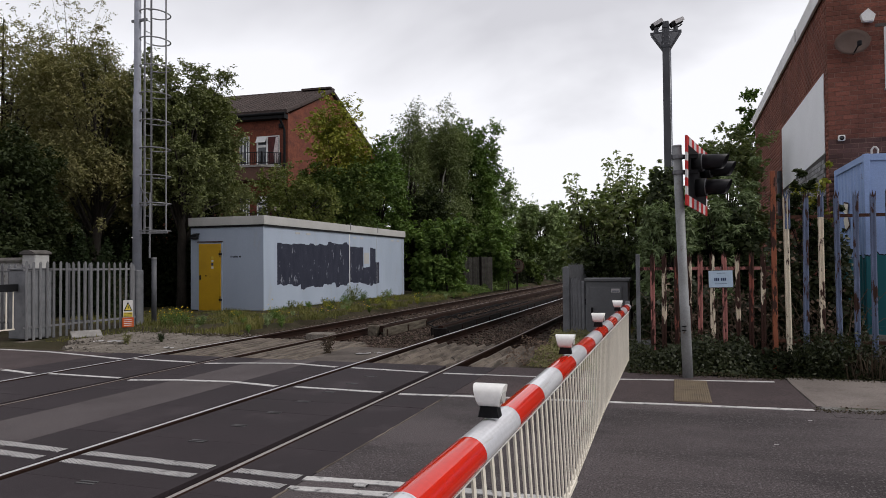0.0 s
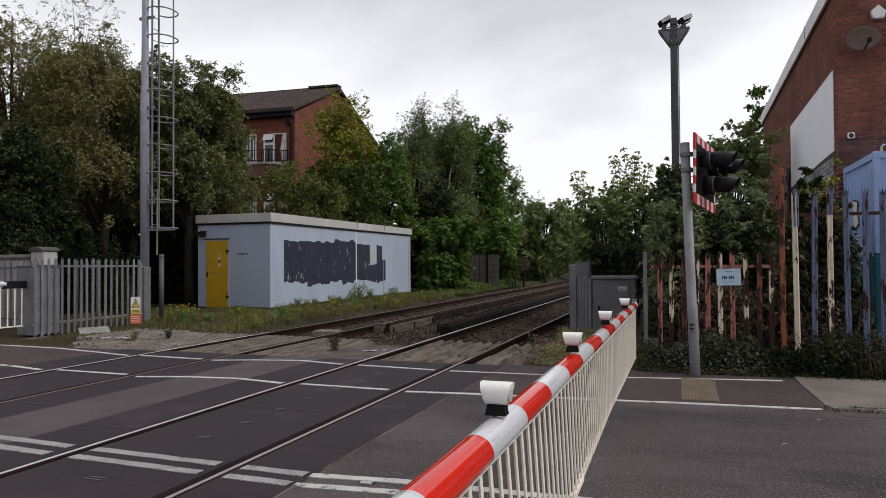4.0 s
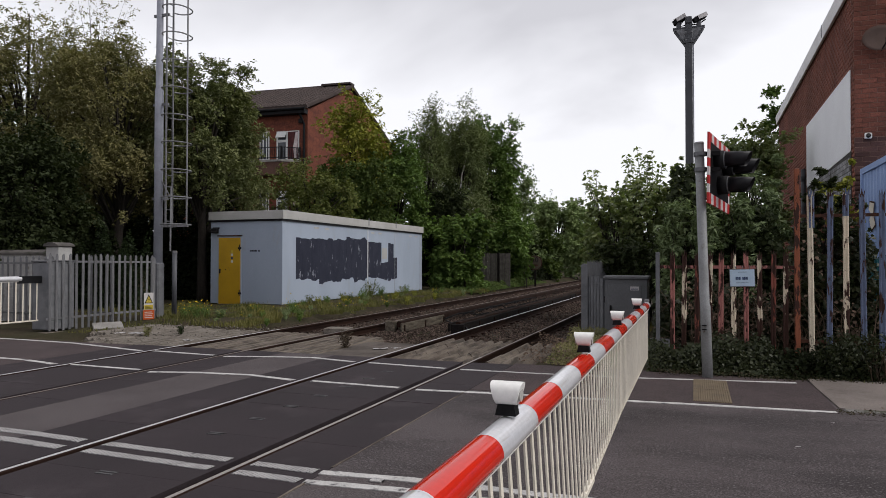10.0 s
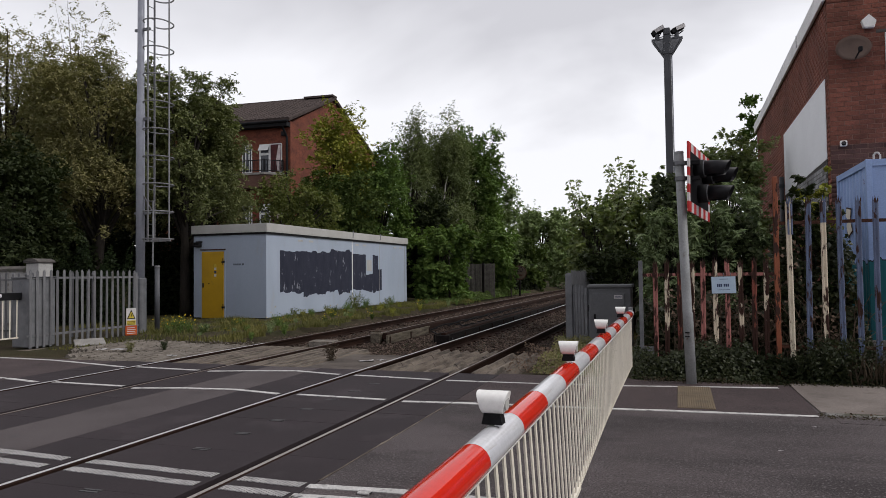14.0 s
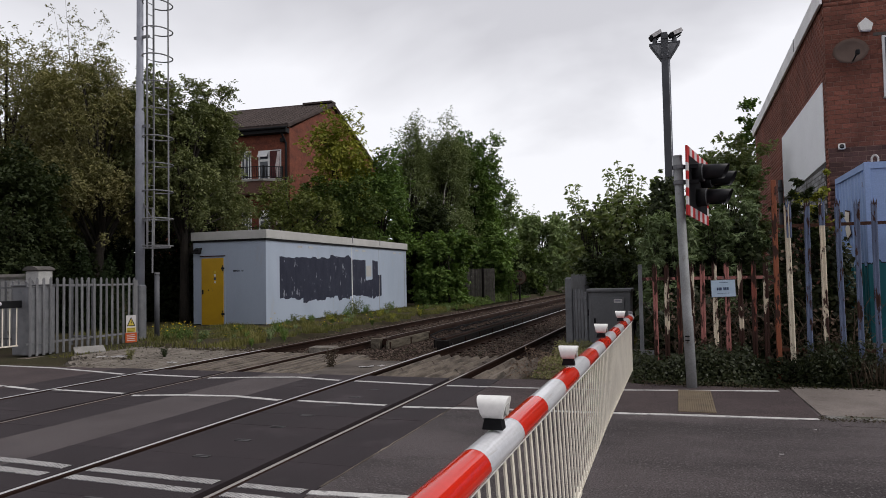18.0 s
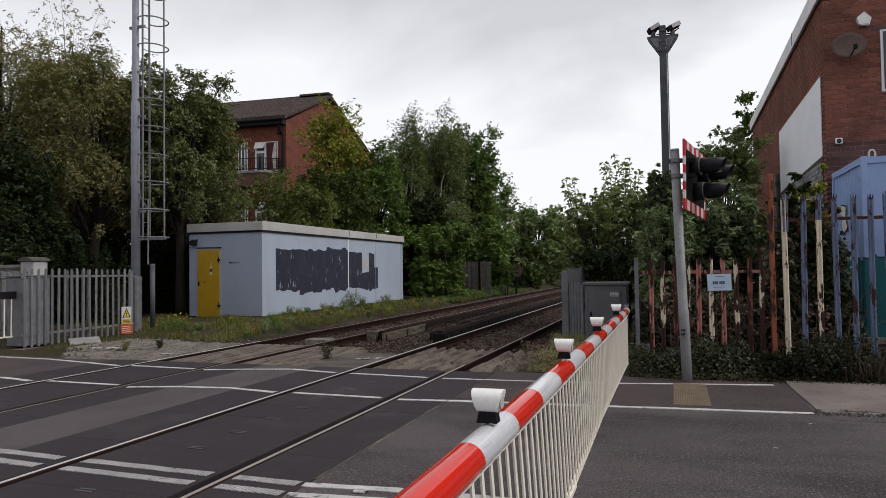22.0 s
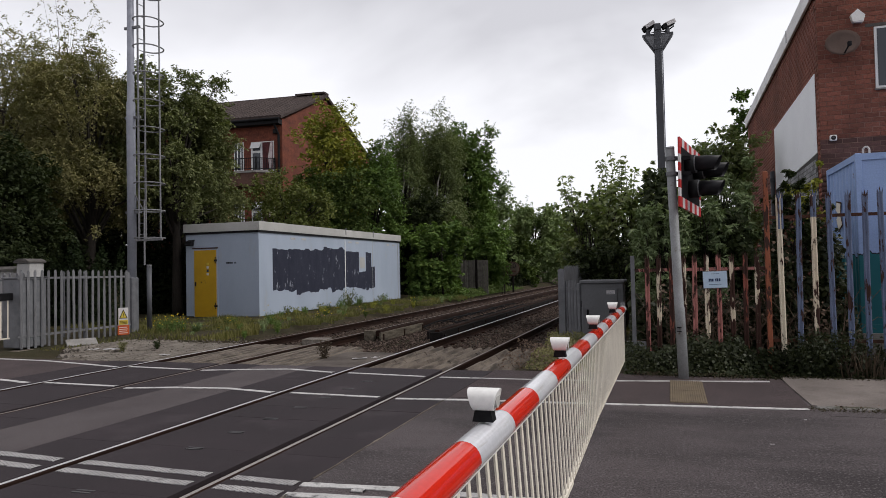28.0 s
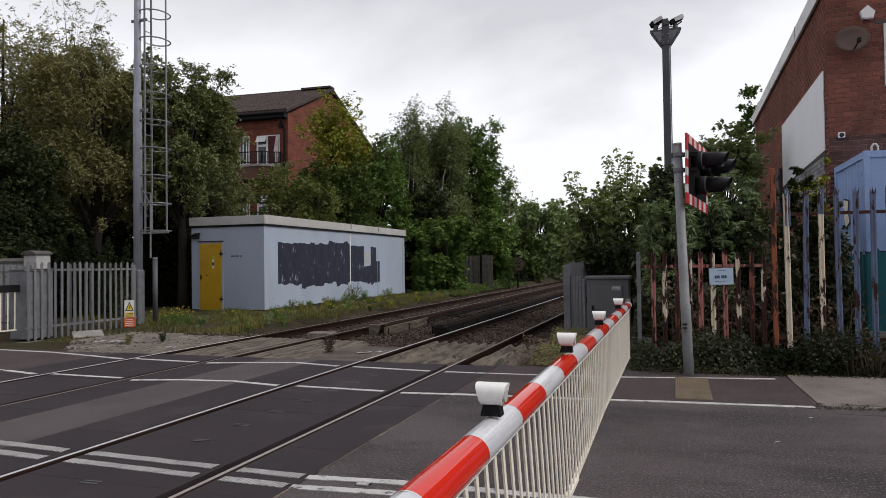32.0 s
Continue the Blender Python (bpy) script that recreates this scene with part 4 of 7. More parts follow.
for dy in (0.0, -0.215):
    line_strip("centre_line", [(-20, 4.5 + dy), (-9.0, 4.42 + dy)], 0.10, CENTRE)
    line_strip("centre_line", [(-8.3, 4.38 + dy), (-7.04, 4.38 + dy)], 0.10, CENTRE, TREAD)
    line_strip("centre_line", [(-6.8, 4.38 + dy), (-5.3, 4.38 + dy), (-4.70, 4.345 + dy)], 0.10, CENTRE, TREAD)
    line_strip("centre_line", [(-4.46, 4.345 + dy), (-3.24, 4.30 + dy)], 0.095, CENTRE, TREAD)
    line_strip("centre_line", [(-3.02, 4.29 + dy), (-2.50, 4.28 + dy)], 0.095, CENTRE, TREAD)
    line_strip("centre_line", [(-2.46, 4.27 + dy), (-1.8, 4.335 + dy), (0.5, 4.36 + dy), (9, 4.4 + dy)], 0.085, CENTRE)
line_strip("near_edge_line", [(-9.0, 1.0), (-2.5, 0.95), (9, 1.0)], 0.10, EDGE)


line_strip("deck_joint", [(-2.447, 1.0), (-2.444, 4.05)], 0.012, "pale joint between the deck and the road", GUARD)
line_strip("deck_joint", [(-2.444, 4.40), (-2.446, 7.38)], 0.012, "pale joint between the deck and the road", GUARD)


def road_stud():
    root = thing("road_stud", (-2.01, 4.23, 0.0), "white reflecting road stud between the centre lines", "road stud")
    bm = boxed(-0.045, 0.045, -0.030, 0.030, 0.0, 0.018, 0.006)
    part("housing", bm, PAINT, root)
    for sx in (-1, 1):
        part("reflector", boxed(sx * 0.044 - 0.004, sx * 0.044 + 0.004, -0.018, 0.018, 0.005, 0.014), LENS_DARK, root)


road_stud()


# ---------------------------------------------------------------- pavement, kerb, tactile strip
def pavement():
    bm = prismed([(1.34, 7.86), (1.40, 7.85), (40, 7.98), (40, 10.0), (1.30, 9.75), (1.30, 9.06)], "z", -0.2, 0.085)
    for v in bm.verts:
        if v.co.x < 1.5 and v.co.z > 0:
            v.co.z = 0.012
    whole("pavement", bm, PAVING, "pale worn concrete pavement with a dropped end", "pavement", kind="structure")
    root = thing("kerb", (0, 0, 0), "worn stone kerb with grit in the gutter", "kerb", kind="structure")
    x = 1.36
    k = 0
    while x < 12:
        drop = 0.085 if x < 1.9 else 0.0
        me = mesh_of("kerb_stone", boxed(0.004, 0.91, -0.065, 0.065, -0.2, 0.09 - drop * 0.9, 0.012), KERB)
        piece("kerb_stone", me, root, (x, 7.79 + 0.003 * (x - 1.3), 0), rz=0.2)
        x += 0.915
    slab("gutter", 1.42, 12, 7.40, 7.72, -0.01, 0.003, ASPHALT, "gritty gutter along the kerb", "road")


pavement()


def tactile():
    root = thing("tactile_paving", (0.155, 8.45, 0.003), "buff ribbed tactile paving slab set in the footway", "tactile paving", kind="structure")
    part("base", boxed(-0.19, 0.19, -0.69, 0.72, -0.02, 0.006), TACTILE, root)
    rib = mesh_of("rib", boxed(-0.007, 0.007, -0.345, 0.345, 0.0, 0.008, 0.002), TACTILE)
    for i in range(16):
        for j in range(2):
            piece("rib", rib, root, (-0.1762 + i * 0.0235, -0.337 + j * 0.705, 0.004))


tactile()


# ---------------------------------------------------------------- conductor rails, boards and troughs
def conductor_rail(x, y0, y1, boards):
    root = thing("conductor_rail", (x, y0, -0.16), "rusty electric conductor rail with timber guard boards", "conductor rail", "conductor rails beside the tracks")
    part("rail", prismed([(-0.06, 0.10), (0.06, 0.10), (0.06, 0.20), (0.045, 0.235), (-0.045, 0.235), (-0.06, 0.20)], "y", 0.3, y1 - y0), RAIL_RUST, root)
    pot = mesh_of("insulator", tubed([(0, 0, -0.02), (0, 0, 0.05), (0, 0, 0.10)], [0.06, 0.045, 0.06], 8), SLEEPER)
    y = 0.8
    while y < min(40, y1 - y0):
        piece("insulator", pot, root, (0, y, 0))
        y += 2.6
    for a, b, dx, m in boards:
        bd = part("guard_board", boxed(dx - 0.022, dx + 0.022, a, b, 0.02, 0.215, 0.006), m, root, "timber guard board")
        for k in range(int((b - a) / 1.3) + 1):
            part("bracket", boxed(dx - 0.035, dx + 0.035, a + 0.1 + k * 1.3, a + 0.16 + k * 1.3, -0.05, 0.18), RAIL_RUST, bd)
    return root


conductor_rail(-6.43, 14.4, 90, [(0.0, 2.8, 0.18, TIMBER), (0.4, 1.0, -0.18, TIMBER)])
conductor_rail(-5.10, 14.7, 90, [(0.15, 20.0, -0.17, TIMBER_DARK), (0.0, 16.0, 0.15, TIMBER_DARK)])


def trough_lid(loc, w, l, h, rz, label, m=CONCRETE, tilt=0):
    ob = whole("concrete_block", boxed(-w / 2, w / 2, -l / 2, l / 2, 0, h, 0.012), m, label, "concrete block")
    ob.matrix_basis = pose(*loc, tilt, 0, rz)
    return ob


trough_lid((-7.55, 13.85, -0.16), 0.55, 0.42, 0.13, 8, "brownish concrete block lying between the rails", GUARD_PALE)
trough_lid((-6.66, 14.72, -0.16), 0.22, 0.16, 0.24, 4, "weathered timber end block by the guard boards", TIMBER)
trough_lid((-12.30, 11.95, 0.0), 0.62, 0.24, 0.05, 60, "tilted concrete slab leaning in the weeds", CONCRETE, 32)
trough_lid((-4.98, 14.62, -0.16), 0.30, 0.10, 0.22, 4, "small dark timber block beside the rail", TIMBER_DARK)


def bonding_cable(pts):
    whole("track_cable", tubed(pts, 0.018, 6), BLACK, "black bonding cable lying across the ballast", "cable", "bonding cables between the tracks")


bonding_cable([(-4.95, 16.2, -0.10), (-5.25, 16.6, -0.06), (-5.7, 16.5, -0.12), (-6.1, 17.0, -0.08)])
bonding_cable([(-4.95, 19.2, -0.10), (-5.3, 19.0, -0.03), (-5.8, 19.5, -0.12), (-6.15, 19.2, -0.06)])
for k in range(6):
    yy = 17.6 + 1.55 * k
    bonding_cable([(-6.38, yy, -0.10), (-6.15, yy + 0.5, 0.02), (-5.85, yy + 0.9 + 0.3 * (k % 2), 0.05), (-5.65, yy + 0.6, -0.02), (-5.45, yy + 1.1, 0.03), (-5.15, yy + 0.7, -0.10)])
bonding_cable([(-4.7, 14.6, -0.15), (-4.9, 15.0, -0.04), (-5.2, 15.1, -0.15)])

# ---------------------------------------------------------------- barrier across the road
BX, BZ = -0.60, 0.894                                    # line and height of the boom


def boom_lamp(parent, y, z):
    """White hooded lamp, wider at the top, on a black saddle."""
    bm = bmesh.new()
    n, lo_, hi_ = 28, [], []
    for k in range(n):
        a = 6.28318 * k / n
        cy, cz = math.cos(a), math.sin(a)
        yy = 0.041 * math.copysign(abs(cy) ** 0.8, cy)
        zz = 0.081 + 0.038 * math.copysign(abs(cz) ** 0.8, cz)
        hx = 0.033 + (zz - 0.043) / 0.076 * 0.022
        lo_.append(bm.verts.new((-hx, yy, zz)))
        hi_.append(bm.verts.new((hx, yy, zz)))
    for k in range(n):
        bm.faces.new((lo_[k], hi_[k], hi_[(k + 1) % n], lo_[(k + 1) % n]))
    for ring_, flip in ((lo_, True), (hi_, False)):
        cap_ = [bm.verts.new(v.co) for v in ring_]
        bm.faces.new(cap_[::-1] if flip else cap_)
    lamp = part("boom_lamp", bm, WHITE, parent, "white hooded barrier lamp", loc=(0, y, z), smooth=True)
    bm = bmesh.new()
    prism(bm, [(-0.038, 0.008), (0.034, 0.008), (0.027, 0.046), (-0.029, 0.046)], "y", -0.024, 0.024)
    part("saddle", bm, BLACK, lamp, "black saddle clamp")
    for sx in (-1, 1):
        part("lens", tubed([(sx * 0.040, 0, 0.08), (sx * 0.0475, 0, 0.08)], 0.026, 16), CABIN_TRIM, lamp, "pale grey lens cover")


_HALF = [(0.0615 * math.sin(radians(q)), 0.0615 * math.cos(radians(q))) for q in range(12, 97, 12)] + [(0.047, -0.030), (0.030, -0.046)]
BOOM_PROFILE = [(0.0, 0.0615)] + _HALF + [(-u, v) for u, v in _HALF[::-1]]


def barrier(name, label, x, y0, y1, first_red, direction, lamps, slat_step, skirt_to, bz, case_h, white_first=0, foot=0.216, swing=0.045, first=0.0, arm=0.12, skirt_from=0.3):
    root = thing(name, (x, y0, 0), label, "barrier", "crossing barriers")
    L = abs(y1 - y0)
    sgn = direction
    bm = boxed(-0.24, 0.24, -0.9, -0.25, 0.0, case_h, 0.02)
    if sgn < 0:
        bmesh.ops.transform(bm, matrix=Matrix.Diagonal((1, -1, 1, 1)), verts=bm.verts)
    machine = part("machine_housing", bm, GALV_DARK, root, "grey steel barrier machine housing")
    part("lid", boxed(-0.26, 0.26, *sorted((sgn * -0.92, sgn * -0.23)), case_h, case_h + 0.04, 0.01), GREY_PAINT, machine)
    part("pivot_arm", boxed(-0.045, 0.045, *sorted((sgn * -0.26, sgn * arm)), bz - 0.09, bz + 0.06, 0.01), BLACK, root, "black pivot arm")
    # striped boom, one sleeve a band
    marks = [first] + first_red
    for i, (a, b) in enumerate(zip(marks, marks[1:])):
        bm = bmesh.new()
        k0, k1 = 1 - 0.2 * a / L, 1 - 0.2 * b / L
        ends = [[bm.verts.new((u * k, sgn * q, bz + v * k)) for u, v in BOOM_PROFILE] for q, k in ((a, k0), (b, k1))]
        n_ = len(BOOM_PROFILE)
        for j in range(n_):
            bm.faces.new((ends[0][j], ends[0][(j + 1) % n_], ends[1][(j + 1) % n_], ends[1][j]))
        red = (i + white_first) % 2 == 0
        part("boom_band", bm, RED if red else SILVER, root, "red band of the boom" if red else "white band of the boom", smooth=True)
        joint = bmesh.new()
        ends = [[joint.verts.new((u * k1 * 1.012, sgn * q, bz + v * k1 * 1.012)) for u, v in BOOM_PROFILE] for q in (b - 0.004, b + 0.004)]
        for j in range(n_):
            joint.faces.new((ends[0][j], ends[0][(j + 1) % n_], ends[1][(j + 1) % n_], ends[1][j]))
        part("tape_edge", joint, SILVER, root, "worn edge of the tape", smooth=True)
    part("tip_marker", boxed(-0.03, 0.03, *sorted((sgn * L, sgn * (L + 0.03))), bz - 0.03, bz + 0.085, 0.006), GALV, root, "pale metal tip plate")
    # hanging skirt, its foot swung out a little
    top_z, foot_z = bz - 0.045, foot
    def swung(q):
        return swing * min(1.0, max(-0.13, -0.13 + 0.304 * (7.3 - q)))
    part("skirt_top_rail", boxed(-0.018, 0.024, *sorted((sgn * skirt_from, sgn * skirt_to)), bz - 0.060, bz - 0.036, 0.004), WHITE, root, "white rail under the boom")
    bm = bmesh.new()
    rings = []
    for q in (skirt_from, 3.58, min(7.3, skirt_to - 0.1), skirt_to):
        rings.append([bm.verts.new((swung(q) + u, sgn * q, foot_z + v)) for u, v in ((-0.010, -0.016), (0.012, -0.016), (0.012, 0.012), (-0.010, 0.012))])
    for r0, r1 in zip(rings, rings[1:]):
        for j in range(4):
            bm.faces.new((r0[j], r0[(j + 1) % 4], r1[(j + 1) % 4], r1[j]))
    bm.faces.new(rings[0])
    bm.faces.new(rings[-1][::-1])
    part("skirt_bottom_rail", bm, CREAM, root)
    if swing:
        part("joint_bracket", boxed(swung(5.2), swung(5.2) + 0.019, 5.02, 5.34, foot_z - 0.018, foot_z + 0.016, 0.004), CREAM, root, "bracket joining two lengths of the skirt")
    slat = mesh_of("skirt_bar", boxed(-0.0035, 0.0035, -0.0135, 0.0135, foot_z - top_z, 0.0), CREAM)
    bolt = mesh_of("bolt", tubed([(-0.002, 0, foot_z - top_z), (-0.0008 + 0.006, 0, foot_z - top_z)], 0.0055, 6), CREAM)
    y = skirt_from + 0.04
    while y < skirt_to:
        lean = math.degrees(math.atan2(swung(y), top_z - foot_z))
        s = piece("skirt_bar", slat, root, (0.012, sgn * y, top_z), rx=random.uniform(-0.3, 0.3), ry=-lean)
        piece("bolt", bolt, s, (0, 0, 0))
        y += slat_step
    part("skirt_end_bar", boxed(-0.012, 0.012, *sorted((sgn * skirt_to, sgn * (skirt_to + 0.03))), foot_z - 0.016, bz - 0.03), CREAM, root)
    for y in lamps:
        boom_lamp(root, sgn * y, bz + 0.056)
    return root


Y0 = -1.25
bands = [b - Y0 for b in (-0.07, 0.44, 0.95, 1.48, 2.02, 2.49, 2.99, 3.50, 4.01, 4.52, 5.03, 5.54, 6.05, 6.56, 7.07, 7.58, 8.09, 8.60, 9.10, 9.36)]
near_barrier = barrier("near_barrier", "lowered red and white barrier with cream skirt bars and lamps", BX, Y0, 9.36,
                       bands, 1, [2.28 - Y0, 3.98 - Y0, 5.76 - Y0, 7.75 - Y0], 0.1125, 9.36 - Y0, BZ, 1.15)
far_bands = [0.80, 1.35, 1.9, 2.45, 3.0, 3.55, 4.1, 4.65, 5.2, 5.75, 6.3, 6.48]
barrier("far_barrier", "lowered red and white far barrier with a pale bar skirt", -13.04, 10.62, 4.28, far_bands, -1, [2.2, 4.2], 0.16, 6.3, 1.09, 1.44, white_first=1, swing=0.0, first=0.22, arm=0.27, skirt_from=-0.2)


# ---------------------------------------------------------------- palisade fences
def pale_mesh(h, w=0.062, tip="triple", m=None):
    """A pressed steel pale, folded along its length, with a spiked head."""
    bm = bmesh.new()
    prof = [(-w / 2, 0.006), (-w * 0.30, -0.010), (0, 0.004), (w * 0.30, -0.010), (w / 2, 0.006)]
    back = [(x, y + 0.004) for x, y in prof]
    lv = h - (0.09 if tip == "triple" else 0.035)
    ring = prof + back[::-1]
    lo = [bm.verts.new((x, y, 0)) for x, y in ring]
    hi = [bm.verts.new((x, y, lv)) for x, y in ring]
    n = len(ring)
    for i in range(n):
        bm.faces.new((lo[i], lo[(i + 1) % n], hi[(i + 1) % n], hi[i]))
    bm.faces.new(lo[::-1])
    if tip == "triple":
        for x0, x1, xt, yt, zt in ((-w / 2, -w * 0.2, -w * 0.46, -0.016, h - 0.022), (-w * 0.2, w * 0.2, 0, 0.012, h), (w * 0.2, w / 2, w * 0.46, -0.016, h - 0.022)):
            a, b, c = bm.verts.new((x0, -0.004, lv)), bm.verts.new((x1, -0.004, lv)), bm.verts.new((x1, 0.006, lv))
            d, e = bm.verts.new((x0, 0.006, lv)), bm.verts.new((xt, yt, zt))
            for q in ((a, b, e), (b, c, e), (c, d, e), (d, a, e), (d, c, b, a)):
                bm.faces.new(q)
    else:
        e = [bm.verts.new((-w * 0.2, 0, h)), bm.verts.new((w * 0.2, 0, h)), bm.verts.new((w * 0.2, 0.004, h)), bm.verts.new((-w * 0.2, 0.004, h))]
        for q in ((hi[0], hi[2], e[0]), (hi[2], hi[4], e[1]), (hi[2], e[1], e[0]), (hi[4], hi[5], e[2], e[1]), (hi[5], hi[7], e[2]), (hi[7], hi[9], e[3]), (hi[7], e[3], e[2]),
                  (hi[9], hi[0], e[0], e[3]), (e[0], e[1], e[2], e[3])):
            bm.faces.new(q)
    return mesh_of("pale", bm, m)


def angle_rail(x0, x1, y, z, m, parent, sag=0.0):
    bm = bmesh.new()
    prism(bm, [(y, z - 0.022), (y + 0.006, z - 0.022), (y + 0.006, z + 0.016), (y + 0.045, z + 0.016), (y + 0.045, z + 0.022), (y, z + 0.022)], "x", x0, x1)
    return part("rail", bm, m, parent)


def low_fence():
    root = thing("palisade_fence", (0, 10.4, 0), "low palisade fence of faded pink and cream pales with heavy rust", "fence", "street fences")
    tones = {"p": PALE_PINK, "c": PALE_CREAM, "r": PALE_RED, "b": PALE_BLUE}
    meshes = {k: pale_mesh(1.56, 0.066, "triple", m) for k, m in tones.items()}
    xs = [(-0.315, "p"), (-0.165, "c"), (0.01, "r"), (0.175, "c"), (0.32, "p"), (0.49, "c"), (0.65, "p"), (0.82, "c"), (0.98, "r"), (1.135, "c")]
    for x, k in xs:
        piece("pale", meshes[k], root, (x, -0.012, 0.07 + random.uniform(-0.012, 0.012)), rz=random.uniform(-5, 5), ry=random.uniform(-0.8, 0.8))
    angle_rail(-0.5, 1.26, 0.0, 1.39, PALE_PINK, root)
    angle_rail(-0.5, 1.26, 0.0, 0.22, PALE_RED, root)
    part("end_post", boxed(-0.54, -0.485, -0.03, 0.05, 0.0, 1.60, 0.006), GALV_DARK, root, "grey galvanised end post")
    part("stub_plate", boxed(-0.62, -0.30, 0.05, 0.056, 0.25, 0.36), GALV, root)


def tall_fence():
    root = thing("palisade_fence", (0, 10.4, 0), "tall palisade fence of faded blue and cream pales streaked with rust", "fence", "street fences")
    tones = {"b": PALE_BLUE, "c": CREAM_SOUND, "t": PALE_TEAL, "w": CREAM_WORN}
    meshes = {k: pale_mesh(2.36, 0.072, "triple", m) for k, m in tones.items()}
    part("corner_post", boxed(1.25, 1.315, -0.03, 0.04, 0.0, 2.72, 0.008), RUST_RED, root, "rust red corner post")
    x = 1.455
    order = "cbwbbbbtbbtb"
    for i, k in enumerate(order * 3):
        xx = x + 0.203 * i
        if xx > 6:
            break
        piece("pale", meshes[k], root, (xx, -0.014, 0.07 + random.uniform(-0.015, 0.02)), rz=random.uniform(-5, 5), ry=random.uniform(-0.9, 0.9))
    # upper blue coats on the cream pales
    for xx in (1.455, 1.861):
        me = pale_mesh(2.363 - (1.83 if xx < 1.6 else 1.98), 0.075, "triple", PALE_BLUE)
        ob = piece("blue_coat", me, root, (xx, -0.017, 1.92 if xx < 1.6 else 2.07))
    angle_rail(1.30, 6.0, 0.0, 2.08, RUST, root)
    angle_rail(1.30, 6.0, 0.0, 0.40, RUST, root)
    part("post", boxed(3.95, 4.03, 0.02, 0.10, 0.0, 2.45, 0.006), RUST_RED, root)


low_fence()
tall_fence()


def fence_sign():
    root = thing("notice_plate", (0.60, 10.372, 1.245), "pale blue notice plate with dark text fixed to the fence", "sign")
    part("plate", boxed(-0.155, 0.155, -0.006, 0.0, -0.118, 0.112, 0.002), SIGN_BLUE, root)
    part("border", boxed(-0.162, 0.162, 0.0, 0.004, -0.125, 0.119), GALV_DARK, root)
    x = -0.085
    for w in (0.022, 0.022, 0.026, 0.0, 0.022, 0.026, 0.026):
        if w:
            part("text_bar", boxed(x, x + w * 0.75, -0.0085, -0.006, -0.028, 0.012), SIGN_INK, root)
        x += max(w, 0.016)
    part("text_bar", boxed(-0.05, 0.06, -0.0085, -0.006, 0.075, 0.081), SIGN_INK, root)
    part("text_bar", boxed(-0.08, 0.08, -0.0085, -0.006, -0.072, -0.067), SIGN_INK, root)
    for sx in (-0.09, 0.0, 0.09):
        part("wire_tie", tubed([(sx, -0.002, 0.108), (sx + 0.01, -0.014, 0.15), (sx, 0.02, 0.165)], 0.004, 5), GALV_DARK, root)
    root.matrix_basis = pose(0.60, 10.372, 1.245, 0, -1.5, 0)


fence_sign()


def galv_fence(name, label, loc, rz, length, height, step, group, posts, w=0.066, base_z=0.0, m=None):
    """Galvanised palisade run along local x."""
    m = m or GALV
    root = thing(name, loc, label, "fence", group, rz=rz)
    me = pale_mesh(height - 0.05 - base_z, w, "plain", m)
    x = 0.08
    while x < length - 0.03:
        piece("pale", me, root, (x, -0.012, 0.05 + base_z + random.uniform(-0.008, 0.008)), rz=random.uniform(-4, 4), ry=random.uniform(-0.5, 0.5))
        x += step
    angle_rail(0, length, 0.0, height - 0.17, m, root)
    angle_rail(0, length, 0.0, 0.24, m, root)
    for p in posts:
        part("post", boxed(p - 0.045, p + 0.045, 0.006, 0.09, 0, height - 0.06, 0.006), m, root)
    return root


G_L = "galvanised steel palisade fence beside the barrier machine"
galv_fence("galvanised_fence", G_L, (-12.78, 10.80, 0), 90, 1.72, 1.62, 0.166, "galvanised fences", (), base_z=-0.07)
galv_fence("galvanised_fence", G_L, (-12.82, 12.52, 0), 90, 1.46, 1.61, 0.176, "galvanised fences", (1.40,), base_z=-0.03)
galv_fence("galvanised_fence", "galvanised palisade return behind the barrier machine", (-13.60, 12.64, 0), 0, 0.80, 1.60, 0.15, "galvanised fences", ())
galv_fence("galvanised_fence", "galvanised palisade fence by the white wall", (-13.9, 11.95, 0), 180, 6.0, 1.58, 0.20, "galvanised fences", (0.1, 3.0))


slab("fence_kerb", -12.95, -12.66, 10.7, 12.6, -0.1, -0.035, GUARD, "low stained concrete edging below the galvanised fence", "edging", bevel=0.01)


